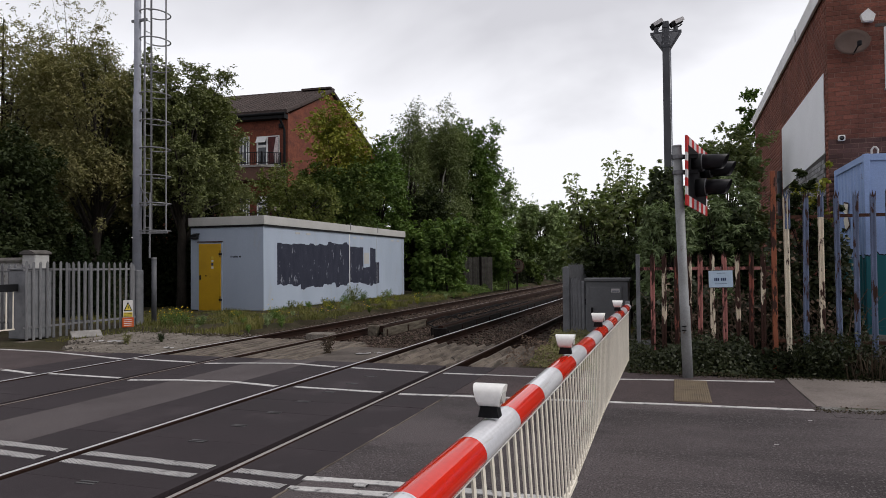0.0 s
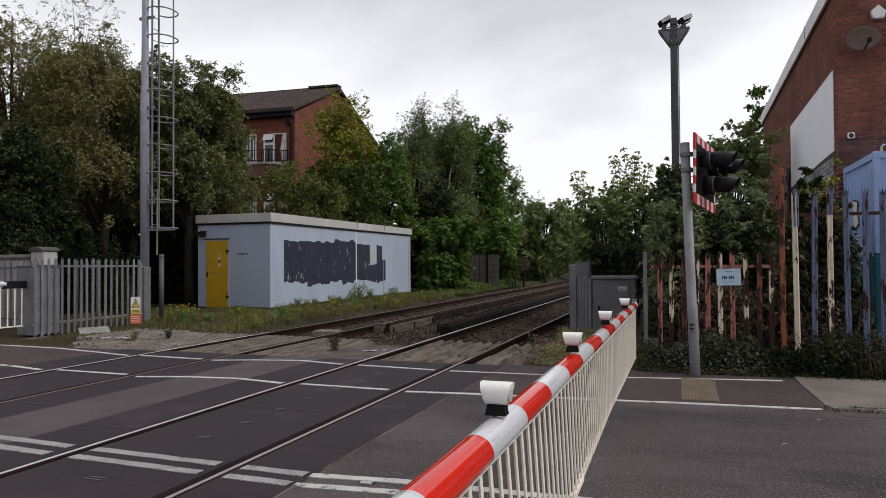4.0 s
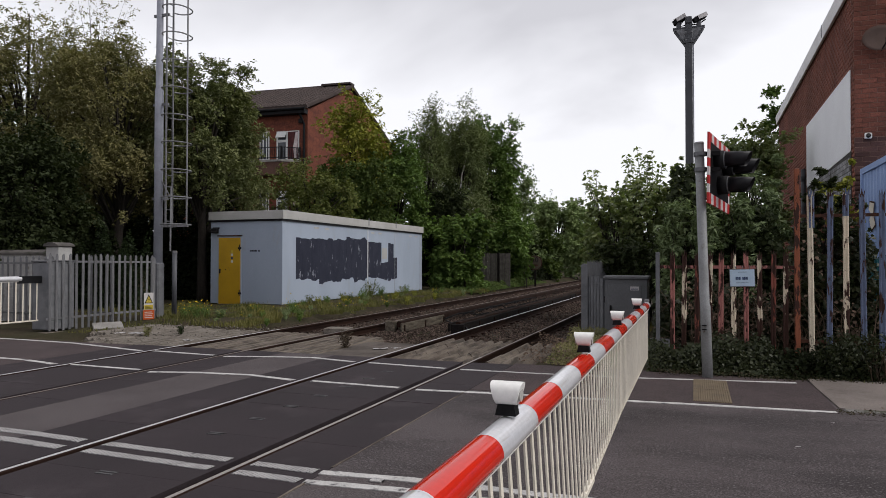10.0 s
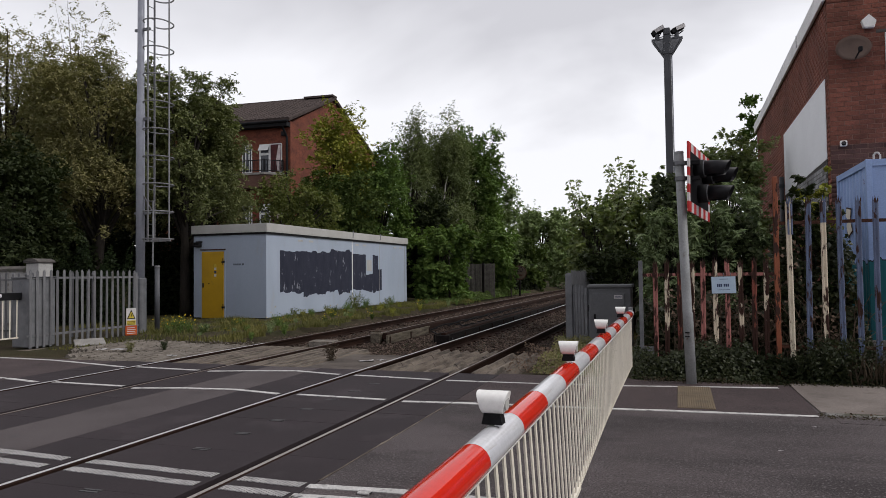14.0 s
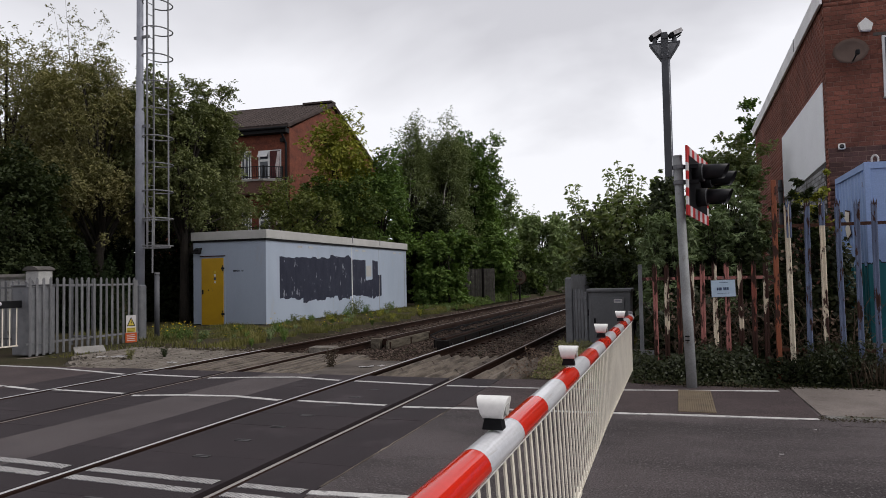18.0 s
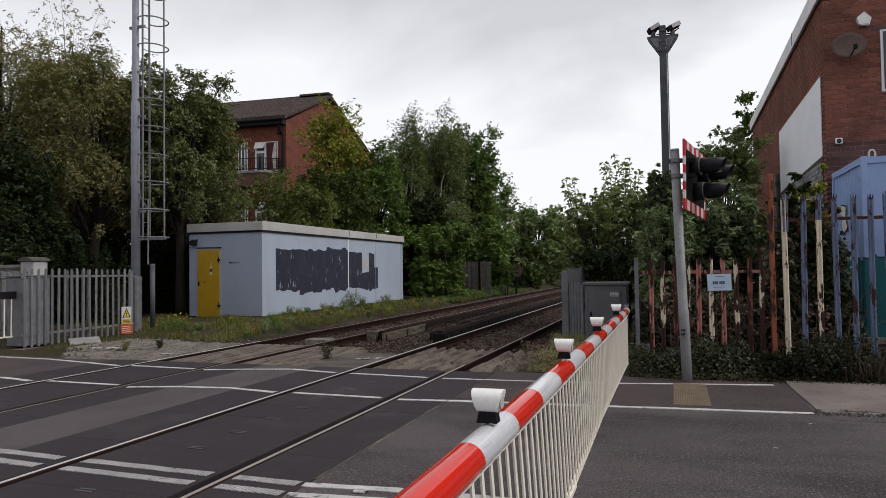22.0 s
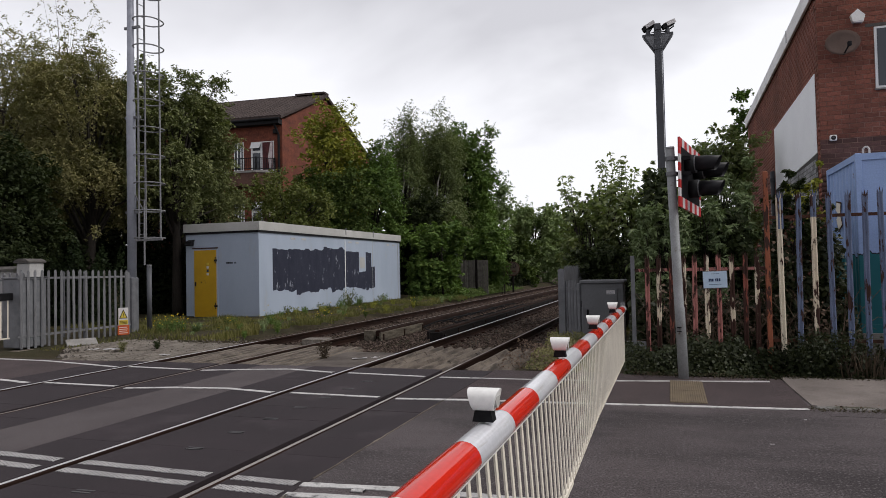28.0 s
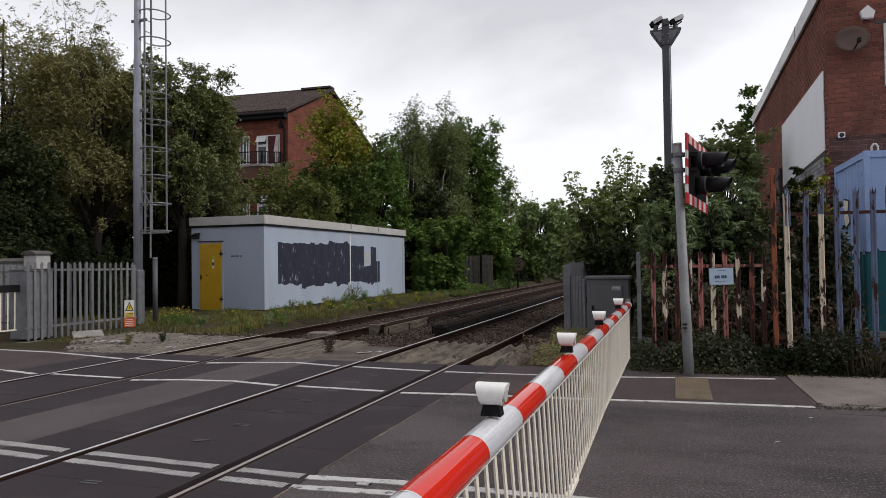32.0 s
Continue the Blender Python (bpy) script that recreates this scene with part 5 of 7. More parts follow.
def warning_sign():
    root = thing("warning_sign", (-12.70, 13.60, 0.02), "white and yellow electric warning sign with an orange lower plate", "sign", rz=62)
    part("plate", boxed(-0.115, 0.115, -0.006, 0, 0.24, 0.66, 0.002), SIGN_WHITE, root)
    part("yellow_panel", boxed(-0.105, 0.105, -0.009, -0.006, 0.25, 0.36), SIGN_YELLOW, root)
    bm = prismed([(-0.10, 0.40), (0.10, 0.40), (0.0, 0.62)], "y", -0.0105, -0.006)
    part("triangle", bm, BLACK, root)
    bm = prismed([(-0.072, 0.417), (0.072, 0.417), (0.0, 0.578)], "y", -0.013, -0.0105)
    part("triangle_face", bm, SIGN_YELLOW, root)
    bm = prismed([(0.012, 0.545), (-0.016, 0.49), (0.0, 0.49), (-0.006, 0.43), (0.02, 0.50), (0.004, 0.50)], "y", -0.0155, -0.013)
    part("flash", bm, BLACK, root)
    for k in range(3):
        part("text_bar", boxed(-0.085, 0.085, -0.0115, -0.009, 0.265 + 0.03 * k, 0.275 + 0.03 * k), BLACK, root)
    part("lower_plate", boxed(-0.135, 0.135, -0.014, -0.008, 0.0, 0.235, 0.004), SIGN_ORANGE, root, "orange red plate with white text lines")
    for k in range(4):
        part("text_bar", boxed(-0.10, 0.10 - 0.02 * (k % 2), -0.0165, -0.014, 0.04 + 0.045 * k, 0.055 + 0.045 * k), SIGN_WHITE, root)
    part("stake", boxed(-0.02, 0.02, 0.0, 0.03, -0.12, 0.6), GALV_DARK, root)


warning_sign()


# ---------------------------------------------------------------- white wall and pillar behind the far barrier
def white_wall():
    root = thing("garden_wall", (-14.45, 12.5, 0), "flaking white painted wall with a weathered coping and end pillar", "wall")
    part("wall", boxed(-16, -0.15, -0.11, 0.11, -0.05, 1.62), OLD_WHITE, root)
    part("coping", prismed([(-0.17, 1.62), (0.17, 1.62), (0.17, 1.67), (0.0, 1.74), (-0.17, 1.67)], "x", -16, -0.155), COPING, root, "weathered dark coping")
    part("pillar", boxed(-0.15, 0.255, -0.20, 0.20, -0.05, 1.80, 0.015), OLD_WHITE, root)
    bm = bmesh.new()
    box(bm, -0.195, 0.285, -0.25, 0.25, 1.80, 1.845, 0.015)
    prism(bm, [(-0.185, 1.845), (0.275, 1.845), (0.20, 1.885), (0.10, 1.91), (-0.02, 1.91), (-0.11, 1.885)], "y", -0.25, 0.25)
    part("pillar_cap", bm, COPING, root, "weathered stone pillar cap")


white_wall()


# ---------------------------------------------------------------- ladder mast
def mast():
    root = thing("ladder_mast", (-13.06, 14.30, 0), "tall pale grey radio mast with a caged ladder", "mast")
    root.scale = (1.075, 1.075, 1.06)
    part("pole", tubed([(0, 0, -0.1), (0, 0, 5.55), (0.0, 0, 5.62), (0.02, 0, 11.5)], [0.105, 0.100, 0.082, 0.070], 16), MAST_PAINT, root, smooth=True)
    part("base_sleeve", boxed(-0.112, 0.112, -0.112, 0.112, 0, 1.34, 0.03), GALV_DARK, root)
    lx = 0.26
    for y in (-0.05, 0.17):
        part("ladder_rail", boxed(lx - 0.02, lx + 0.02, y - 0.012, y + 0.012, 2.2, 11.2), GALV, root)
    rung = mesh_of("rung", tubed([(lx, -0.05, 0), (lx, 0.17, 0)], 0.010, 6), GALV)
    z = 2.35
    while z < 11.1:
        piece("rung", rung, root, (0, 0, z))
        z += 0.28
    hoop_pts = [(lx, -0.17, 0), (lx + 0.10, -0.31, 0), (lx + 0.32, -0.34, 0.0), (lx + 0.51, -0.20, 0), (lx + 0.56, 0.02, 0), (lx + 0.51, 0.24, 0), (lx + 0.32, 0.38, 0), (lx + 0.10, 0.35, 0), (lx, 0.21, 0)]
    bm = bmesh.new()
    smooth_pts = []
    for i in range(len(hoop_pts) - 1):                     # rounded hoop
        p0, p1, p2, p3 = (Vector(hoop_pts[max(0, min(len(hoop_pts) - 1, i + q))]) for q in (-1, 0, 1, 2))
        for f in (0.0, 0.33, 0.67):
            smooth_pts.append(0.5 * (2 * p1 + (p2 - p0) * f + (2 * p0 - 5 * p1 + 4 * p2 - p3) * f ** 2 + (3 * p1 - p0 - 3 * p2 + p3) * f ** 3))
    tube(bm, smooth_pts + [hoop_pts[-1]], 0.016, 6)
    hoop = mesh_of("cage_hoop", bm, GALV)
    for k in range(14):
        piece("cage_hoop", hoop, root, (0, 0, 2.26 + 0.655 * k))
    for x, y in ((lx + 0.56, 0.02),):
        part("cage_strap", boxed(x - 0.013, x + 0.013, y - 0.013, y + 0.013, 2.22, 11.0), GALV, root)
    part("cage_bottom_bar", boxed(0.05, lx + 0.62, -0.015, 0.015, 2.20, 2.25), GALV, root)
    br = mesh_of("standoff_bracket", boxed(-0.16, lx + 0.02, -0.025, 0.025, -0.03, 0.03), GALV_DARK)
    for z in (2.9, 5.2, 7.4, 9.4):
        piece("standoff_bracket", br, root, (0, 0, z))
    part("conduit", tubed([(0.32, 0.05, 1.62), (0.33, 0.05, 3.2)], 0.02, 6), GALV, root)
    part("bottom_strut", tubed([(0.05, 0, 3.4), (0.32, 0.02, 2.95)], 0.016, 6), GALV, root)


mast()
p = thing("round_post", (-12.66, 14.45, 0), "short grey steel post with a pale cap beside the mast", "post")
part("post", tubed([(0, 0, -0.1), (0, 0, 1.68)], 0.062, 14), POLE_DARK, p, smooth=True)
part("cap", tubed([(0, 0, 1.68), (0, 0, 1.73)], [0.068, 0.064], 14), GALV, p)


# ---------------------------------------------------------------- equipment cabin
CX0, CX1, CY0, CY1 = -15.42, -12.60, 19.32, 31.55


def cabin():
    root = thing("equipment_cabin", (CX1, CY0, 0.0), "long pale blue-grey railway equipment cabin with dark cover-up paint", "cabin")
    w, l = CX1 - CX0, CY1 - CY0
    body = part("body", boxed(-w, 0, 0, l, 0.05, 2.90, 0.008), CABIN_BLUE, root)
    part("plinth", boxed(-w + 0.03, -0.03, 0.03, l - 0.03, -0.25, 0.05), TIMBER_DARK, root)
    part("roof_slab", boxed(-w - 0.02, 0.02, -0.02, l + 0.02, 2.895, 3.02), CABIN_TRIM, root)
    part("side_fascia", boxed(0.02, 0.062, -0.06, l + 0.05, 2.84, 3.13, 0.006), CABIN_TRIM, root, "pale fascia along the eaves")
    part("front_fascia", boxed(-w - 0.05, 0.018, -0.062, -0.02, 2.84, 3.12, 0.006), CABIN_TRIM, root)
    part("rear_fascia", boxed(-w - 0.05, 0.018, l + 0.02, l + 0.05, 2.84, 3.12), CABIN_TRIM, root)
    # Black strips put the shadow below the fascia into colour.
    part("drip_edge", boxed(0.0, 0.040, -0.05, l + 0.04, 2.775, 2.84), BLACK, root, "black strip standing in for the shadow under the fascia")
    part("front_drip_edge", boxed(-w, 0.0, -0.045, -0.001, 2.775, 2.84), BLACK, root)
    # panel joints on the long side
    for y, t in ((6.22, 0.045), (8.95, 0.018), (11.95, 0.018)):
        part("panel_joint", boxed(0.0, 0.010, y, y + t, 0.05, 2.775), WHITE if t > 0.02 else CABIN_TRIM, root)
    for y in (6.22, 8.95):
        part("fascia_strap", boxed(0.062, 0.072, y - 0.03, y + 0.03, 2.92, 3.20), GALV_DARK, root)
    part("corner_trim", boxed(-0.004, 0.012, -0.012, 0.04, 0.05, 2.775), CABIN_BLUE, root)
    for y in (2.0, 2.75, 6.55, 7.25, 10.6, 11.3):
        part("vent", boxed(0.0, 0.007, y, y + 0.30, 2.60, 2.67), CABIN_TRIM, root, "small pale vent plate")
    # cover-up paint: blocks with ragged, brushed ends
    def daub(y0, y1, z0, z1, raggedness=0.06, seed=1):
        rng = random.Random(seed)
        n = max(4, int((y1 - y0) / 0.11))
        bm = bmesh.new()
        lo_, hi_ = [], []
        a = b = 0.0
        for i in range(n + 1):
            y = y0 + (y1 - y0) * i / n
            if i % 3 == 0:
                a, b = rng.uniform(-1, 1), rng.uniform(-1, 1)
            a += rng.uniform(-0.3, 0.3)
            b += rng.uniform(-0.3, 0.3)
            lo_.append((y, z0 + a * raggedness * 1.3))
            hi_.append((y, z1 + b * raggedness * 0.6))
        ring = lo_ + hi_[::-1]
        vs0 = [bm.verts.new((0.004, y, z)) for y, z in ring]
        m_ = n + 1
        for i in range(n):
            bm.faces.new((vs0[i], vs0[i + 1], vs0[2 * m_ - 2 - i], vs0[2 * m_ - 1 - i]))
        ext = bmesh.ops.extrude_face_region(bm, geom=bm.faces[:])
        for v in ext["geom"]:
            if isinstance(v, bmesh.types.BMVert):
                v.co.x = 0.0
        return bm
    part("cover_paint", daub(0.82, 2.35, 0.80, 2.24, 0.06, 2), COVER_UP, root, "dark grey cover-up paint")
    part("cover_paint", daub(2.353, 4.4, 0.70, 2.27, 0.07, 3), COVER_UP, root)
    part("cover_paint", daub(4.403, 6.20, 0.72, 2.36, 0.07, 5), COVER_UP, root)
    part("cover_paint", daub(6.27, 7.55, 0.78, 2.24, 0.05, 6), COVER_UP, root)
    part("cover_paint", daub(7.553, 8.25, 0.72, 1.42, 0.05, 7), COVER_UP, root)
    part("cover_paint", daub(8.253, 8.82, 0.66, 2.22, 0.06, 8), COVER_UP, root)
    part("cover_paint", daub(8.823, 9.2, 0.70, 1.62, 0.05, 9), COVER_UP, root)
    part("data_plate", boxed(0.0, 0.008, 7.62, 8.12, 1.55, 2.02), CABIN_TRIM, root, "small pale plate between the painted patches")
    # front: yellow door, lamp, lettering
    dx0, dx1 = -2.46, -1.60
    part("door_rim", boxed(dx0 - 0.045, dx1 + 0.045, -0.020, -0.0, 0.02, 2.29), CABIN_BLUE, root)
    part("door_head", boxed(dx0 - 0.06, dx1 + 0.06, -0.05, -0.0, 2.29, 2.325), RUST, root, "rusty drip strip over the door")
    door = part("door", boxed(dx0, dx1, -0.045, -0.0, 0.03, 2.24, 0.006), DOOR_YELLOW, root, "closed yellow steel door")
    for z in (0.35, 1.85):
        part("hinge", boxed(dx1 - 0.07, dx1 + 0.05, -0.058, -0.045, z + 0.01, z + 0.075), BLACK, door, "black strap hinge")
        part("hinge_pin", tubed([(dx1, -0.075, z - 0.05), (dx1, -0.075, z + 0.16)], 0.014, 8), BLACK, door)
    part("door_handle", boxed(dx0 + 0.05, dx0 + 0.09, -0.085, -0.045, 1.05, 1.20, 0.005), BLACK, door)
    part("lock", boxed(dx0 + 0.27, dx0 + 0.31, -0.055, -0.045, 1.16, 1.20), BLACK, door)
    for z, m in ((1.78, SIGN_YELLOW), (1.67, SIGN_WHITE), (1.56, SIGN_INK), (1.45, SIGN_WHITE)):
        part("door_label", boxed(dx0 + 0.50, dx0 + 0.58, -0.050, -0.045, z - 0.04, z + 0.04), m, door, "small safety label")
    x = -1.24
    for wd in (0.035, 0.03, 0.04, 0.03, 0.03, 0.035, 0.03, 0.0, 0.03, 0.035):
        if wd:
            part("lettering_bar", boxed(x, x + wd * 0.8, -0.004, 0.0, 1.775, 1.83), BLACK, root)
        x += max(wd, 0.03) + 0.008
    lamp = part("bulkhead_lamp", boxed(-2.70, -2.48, -0.16, -0.0, 2.40, 2.56, 0.02), BLACK, root, "black bulkhead lamp")
    part("lamp_hood", prismed([(-0.20, 2.40), (-0.20, 2.44), (0.0, 2.60), (0.0, 2.56)], "x", -2.72, -2.46), BLACK, lamp)


cabin()


# ---------------------------------------------------------------- signal
def signal():
    root = thing("crossing_signal", (0.14, 9.47, 0), "black crossing signal with hooded lamps on a grey post", "traffic signal")
    part("post", tubed([(0, 0, -0.2), (-0.03, 0, 0.9), (-0.035, 0, 0.92), (-0.092, 0, 2.98)], [0.066, 0.064, 0.060, 0.057], 18), SIGNAL_POST, root, smooth=True)
    part("cap", tubed([(-0.092, 0, 2.98), (-0.093, 0, 3.0)], [0.062, 0.055], 18), SIGNAL_POST, root)
    for k in range(2):
        part("mark", boxed(-0.07, -0.015, -0.092, -0.08, 0.60 + 0.05 * k, 0.615 + 0.05 * k), BLACK, root)
    # head faces along its own -y after turning
    hx, hy, yaw = 0.165, 0.427, 76.0
    W2 = 0.60
    def hp(name, bm, m, label="", smooth=False):
        me = mesh_of(name, bm, m, smooth)
        me.transform(pose(hx, hy, 2.65, 0, 0, yaw) @ pose(0, 0, 0, 0, 3.8, 0) @ pose(0, 0, -2.65))
        ob = new(name, me)
        ob.parent = root
        return tagged(ob, label)
    board = hp("backboard", boxed(-W2 + 0.075, W2 - 0.075, 0.0, 0.02, 2.30, 2.96), BLACK, "black backing board")
    n = 9
    for z0, z1 in ((2.96, 3.07), (2.165, 2.30)):
        for i in range(n):
            a = -W2 + 2 * W2 * i / n
            hp("border_stripe", boxed(a, a + 2 * W2 / n, -0.002, 0.022, z0, z1), SIGN_RED if i % 2 == 0 else SIGN_WHITE)
    for x0, x1 in ((-W2, -W2 + 0.075), (W2 - 0.075, W2)):
        for i in range(6):
            a = 2.30 + 0.66 * i / 6
            hp("border_stripe", boxed(x0, x1, -0.002, 0.022, a, a + 0.11), SIGN_WHITE if i % 2 == 0 else SIGN_RED)
    for x, z, lens in ((-0.25, 2.765, LENS_RED), (0.25, 2.765, LENS_RED), (-0.05, 2.47, LENS_AMBER)):
        hp("lamp_case", tubed([(x, 0.0, z), (x, -0.12, z)], [0.125, 0.120], 20), BLACK, "round black lamp case", True)
        hp("lens", tubed([(x, -0.12, z), (x, -0.128, z)], 0.095, 20), lens, "dark unlit lens")
        bm = bmesh.new()
        k = 22
        ro = []
        for i in range(k + 1):
            a = radians(-62 + 304 * i / k)
            reach = 0.30 + 0.045 * math.sin(a)
            ro.append((x + 0.108 * math.cos(a), z + 0.108 * math.sin(a), reach))
        rows = []
        for px, pz, reach in ro:
            qx, qz = x + (px - x) * 0.965, z + (pz - z) * 0.965
            rows.append((bm.verts.new((px, -0.10, pz)), bm.verts.new((px * 0.90 + x * 0.10, -0.10 - reach, pz * 0.90 + z * 0.10 - 0.012)),
                         bm.verts.new((qx * 0.90 + x * 0.10, -0.10 - reach, qz * 0.90 + z * 0.10 - 0.012)), bm.verts.new((qx, -0.10, qz))))
        for r0, r1 in zip(rows, rows[1:]):
            for i in range(4):
                bm.faces.new((r0[i], r1[i], r1[(i + 1) % 4], r0[(i + 1) % 4]))
        bm.faces.new(rows[0])
        bm.faces.new(rows[-1][::-1])
        hp("hood", bm, HOOD, "black lamp hood", True)
        hp("rim_ring", tubed([(x, -0.118, z), (x, -0.132, z)], [0.114, 0.114], 20), GALV_DARK)
    for z in (2.62, 2.82):
        part("bracket", boxed(-0.16, 0.16, -0.03, 0.03, z, z + 0.05), BLACK, root)
        part("band", tubed([(-0.08, 0, z), (-0.081, 0, z + 0.05)], 0.076, 16), GALV_DARK, root)


signal()


# ---------------------------------------------------------------- camera pole
def camera_pole():
    root = thing("surveillance_pole", (-0.12, 17.0, -0.10), "tall dark grey pole with two surveillance cameras on top", "pole")
    part("pole", boxed(-0.084, 0.084, -0.084, 0.084, -0.1, 7.21, 0.02), POLE_DARK, root)
    part("conduit", boxed(0.088, 0.112, -0.03, 0.03, 0.0, 6.9, 0.006), MAST_PAINT, root, "pale cable conduit")
    for s in (-1, 1):
        for y in (-0.055, 0.045):
            part("gusset", prismed([(s * 0.085, 6.56), (s * 0.085, 6.97), (s * 0.34, 7.00), (s * 0.33, 6.93)], "y", y, y + 0.010), GALV_DARK, root, "grey steel gusset plate")
        part("strut", tubed([(s * 0.10, -0.06, 6.62), (s * 0.30, -0.06, 6.95)], 0.016, 6), POLE_DARK, root)
        part("clamp_bolt", tubed([(s * 0.06, -0.10, 6.70), (s * 0.06, -0.085, 6.70)], 0.02, 6), GALV, root)
        part("clamp_bolt", tubed([(s * 0.06, -0.10, 6.88), (s * 0.06, -0.085, 6.88)], 0.02, 6), GALV, root)
    part("clamp", boxed(-0.105, 0.105, -0.095, 0.095, 6.62, 6.76, 0.01), POLE_DARK, root)
    part("crossbar", boxed(-0.35, 0.35, -0.06, 0.06, 6.97, 7.01), POLE_DARK, root)
    for k, s in enumerate((-1, 1)):
        cam_ob = part("camera_body", boxed(-0.16, 0.12, -0.06, 0.06, -0.06, 0.05, 0.015), BLACK, root, "dark camera body")
        cam_ob.matrix_basis = pose(s * 0.22 + 0.02, 0, 7.20, 0, -24, 18 if s > 0 else -10)
        part("sun_shield", boxed(-0.11, 0.17, -0.075, 0.075, 0.05, 0.066, 0.004), SIGN_WHITE, cam_ob, "white sun shield")
        part("side_shield", boxed(-0.05, 0.17, -0.078, -0.070, -0.03, 0.05), SIGN_WHITE, cam_ob)
        part("rear_cap", boxed(0.12, 0.14, -0.05, 0.05, -0.05, 0.04), POLE_DARK, cam_ob)
        part("swivel", tubed([(s * 0.22, 0, 7.00), (s * 0.22, 0, 7.12), (s * 0.22, 0, 7.17)], [0.06, 0.05, 0.03], 10), POLE_DARK, root)
        part("cable", tubed([(s * 0.25 + 0.12, 0, 7.16), (s * 0.2, 0.04, 7.06), (s * 0.09, 0.05, 7.08), (0, 0.05, 7.16)], 0.014, 6), BLACK, root)
    part("lamp_unit", boxed(-0.07, 0.07, -0.11, -0.05, 7.08, 7.24, 0.015), POLE_DARK, root)


camera_pole()


# ---------------------------------------------------------------- cabinet and fence beside the line
def location_case():
    root = thing("equipment_cabinet", (-1.20, 13.05, 0), "grey steel lineside equipment cabinet with a small label", "cabinet")
    part("body", boxed(-0.38, 0.38, 0, 0.55, -0.05, 1.14, 0.01), GREY_PAINT, root)
    part("roof", boxed(-0.41, 0.41, -0.03, 0.58, 1.14, 1.20, 0.012), GREY_PAINT, root)
    door = part("door", boxed(-0.31, 0.27, -0.022, 0.0, 0.08, 1.04, 0.006), GREY_PAINT, root)
    part("label", boxed(0.08, 0.23, -0.026, -0.022, 0.94, 1.01), SIGN_WHITE, door, "pale label plate")
    for k in range(2):
        part("text_bar", boxed(0.095, 0.215, -0.028, -0.026, 0.955 + 0.022 * k, 0.963 + 0.022 * k), SIGN_INK, door)
    part("handle", boxed(-0.285, -0.255, -0.05, -0.022, 0.5, 0.66, 0.004), BLACK, door)
    part("side_latch", boxed(-0.40, -0.38, 0.06, 0.12, 0.7, 0.82), BLACK, root)


location_case()
LF = "galvanised palisade fence between the line and the cabinet"
galv_fence("lineside_fence", LF, (-2.0, 13.7, 0), 90, 5.2, 1.48, 0.155, "galvanised fences", (0.06, 2.6, 5.1), m=GALV_DARK)
whole("fence_end_post", boxed(-0.065, 0.065, -0.045, 0.045, -0.05, 1.40, 0.006), GALV_DARK, "wide grey steel end post of the lineside fence", "fence post", loc=(-2.02, 13.58, 0))
galv_fence("lineside_fence", "short galvanised palisade run in front of the cabinet", (-1.98, 13.64, 0), -52, 0.55, 1.2, 0.11, "galvanised fences", (0.5,), m=GALV_DARK)


def far_line_furniture():
    root = thing("timber_fence", (-10.8, 38.0, -0.05), "grey timber fence panel half hidden in bushes", "fence")
    b = mesh_of("board", boxed(-0.06, 0.06, -0.012, 0.012, 0, 1.95), surface("silvered_timber", (0.155, 0.142, 0.126), (0.094, 0.084, 0.074), 5, 40, 0.95, bump=0.4, spread=0.3))
    for i in range(16):
        piece("board", b, root, (-1.1 + 0.135 * i, random.uniform(-0.01, 0.01), 0))
    part("post", boxed(0.25, 0.37, -0.08, 0.0, 0, 2.0), TIMBER_DARK, root)


far_line_furniture()
root = thing("speed_sign", (-9.28, 42.0, -0.1), "dull round railway speed sign among leaves", "sign")
part("post", boxed(-0.05, 0.05, 0.03, 0.11, 0, 1.8), TIMBER_DARK, root)
part("disc", tubed([(0, 0.02, 1.46), (0, 0.0, 1.46)], 0.40, 24), surface("faded_sign_face", (0.105, 0.080, 0.058), (0.075, 0.058, 0.044), 4, 50, 0.7), root)
part("rim", tubed([(0, 0.026, 1.46), (0, 0.006, 1.46)], 0.45, 24), RUST, root)
figure_text = bpy.data.curves.new("sign_figures", "FONT")
figure_text.body = "20"
figure_text.size, figure_text.align_x, figure_text.extrude = 0.44, "CENTER", 0.004
figure = new("figure", figure_text)
figure.data.materials.append(BLACK)
figure.parent = root
figure.matrix_basis = pose(0, -0.006, 1.50, 90, 0, 0)
part("worn_bar", boxed(-0.20, 0.20, -0.008, -0.001, 1.27, 1.35, 0.02), RUST, root, "worn illegible lower figures")

# ---------------------------------------------------------------- brick building by the fence
WX, WY, WTOP = 2.57, 13.5, 6.46


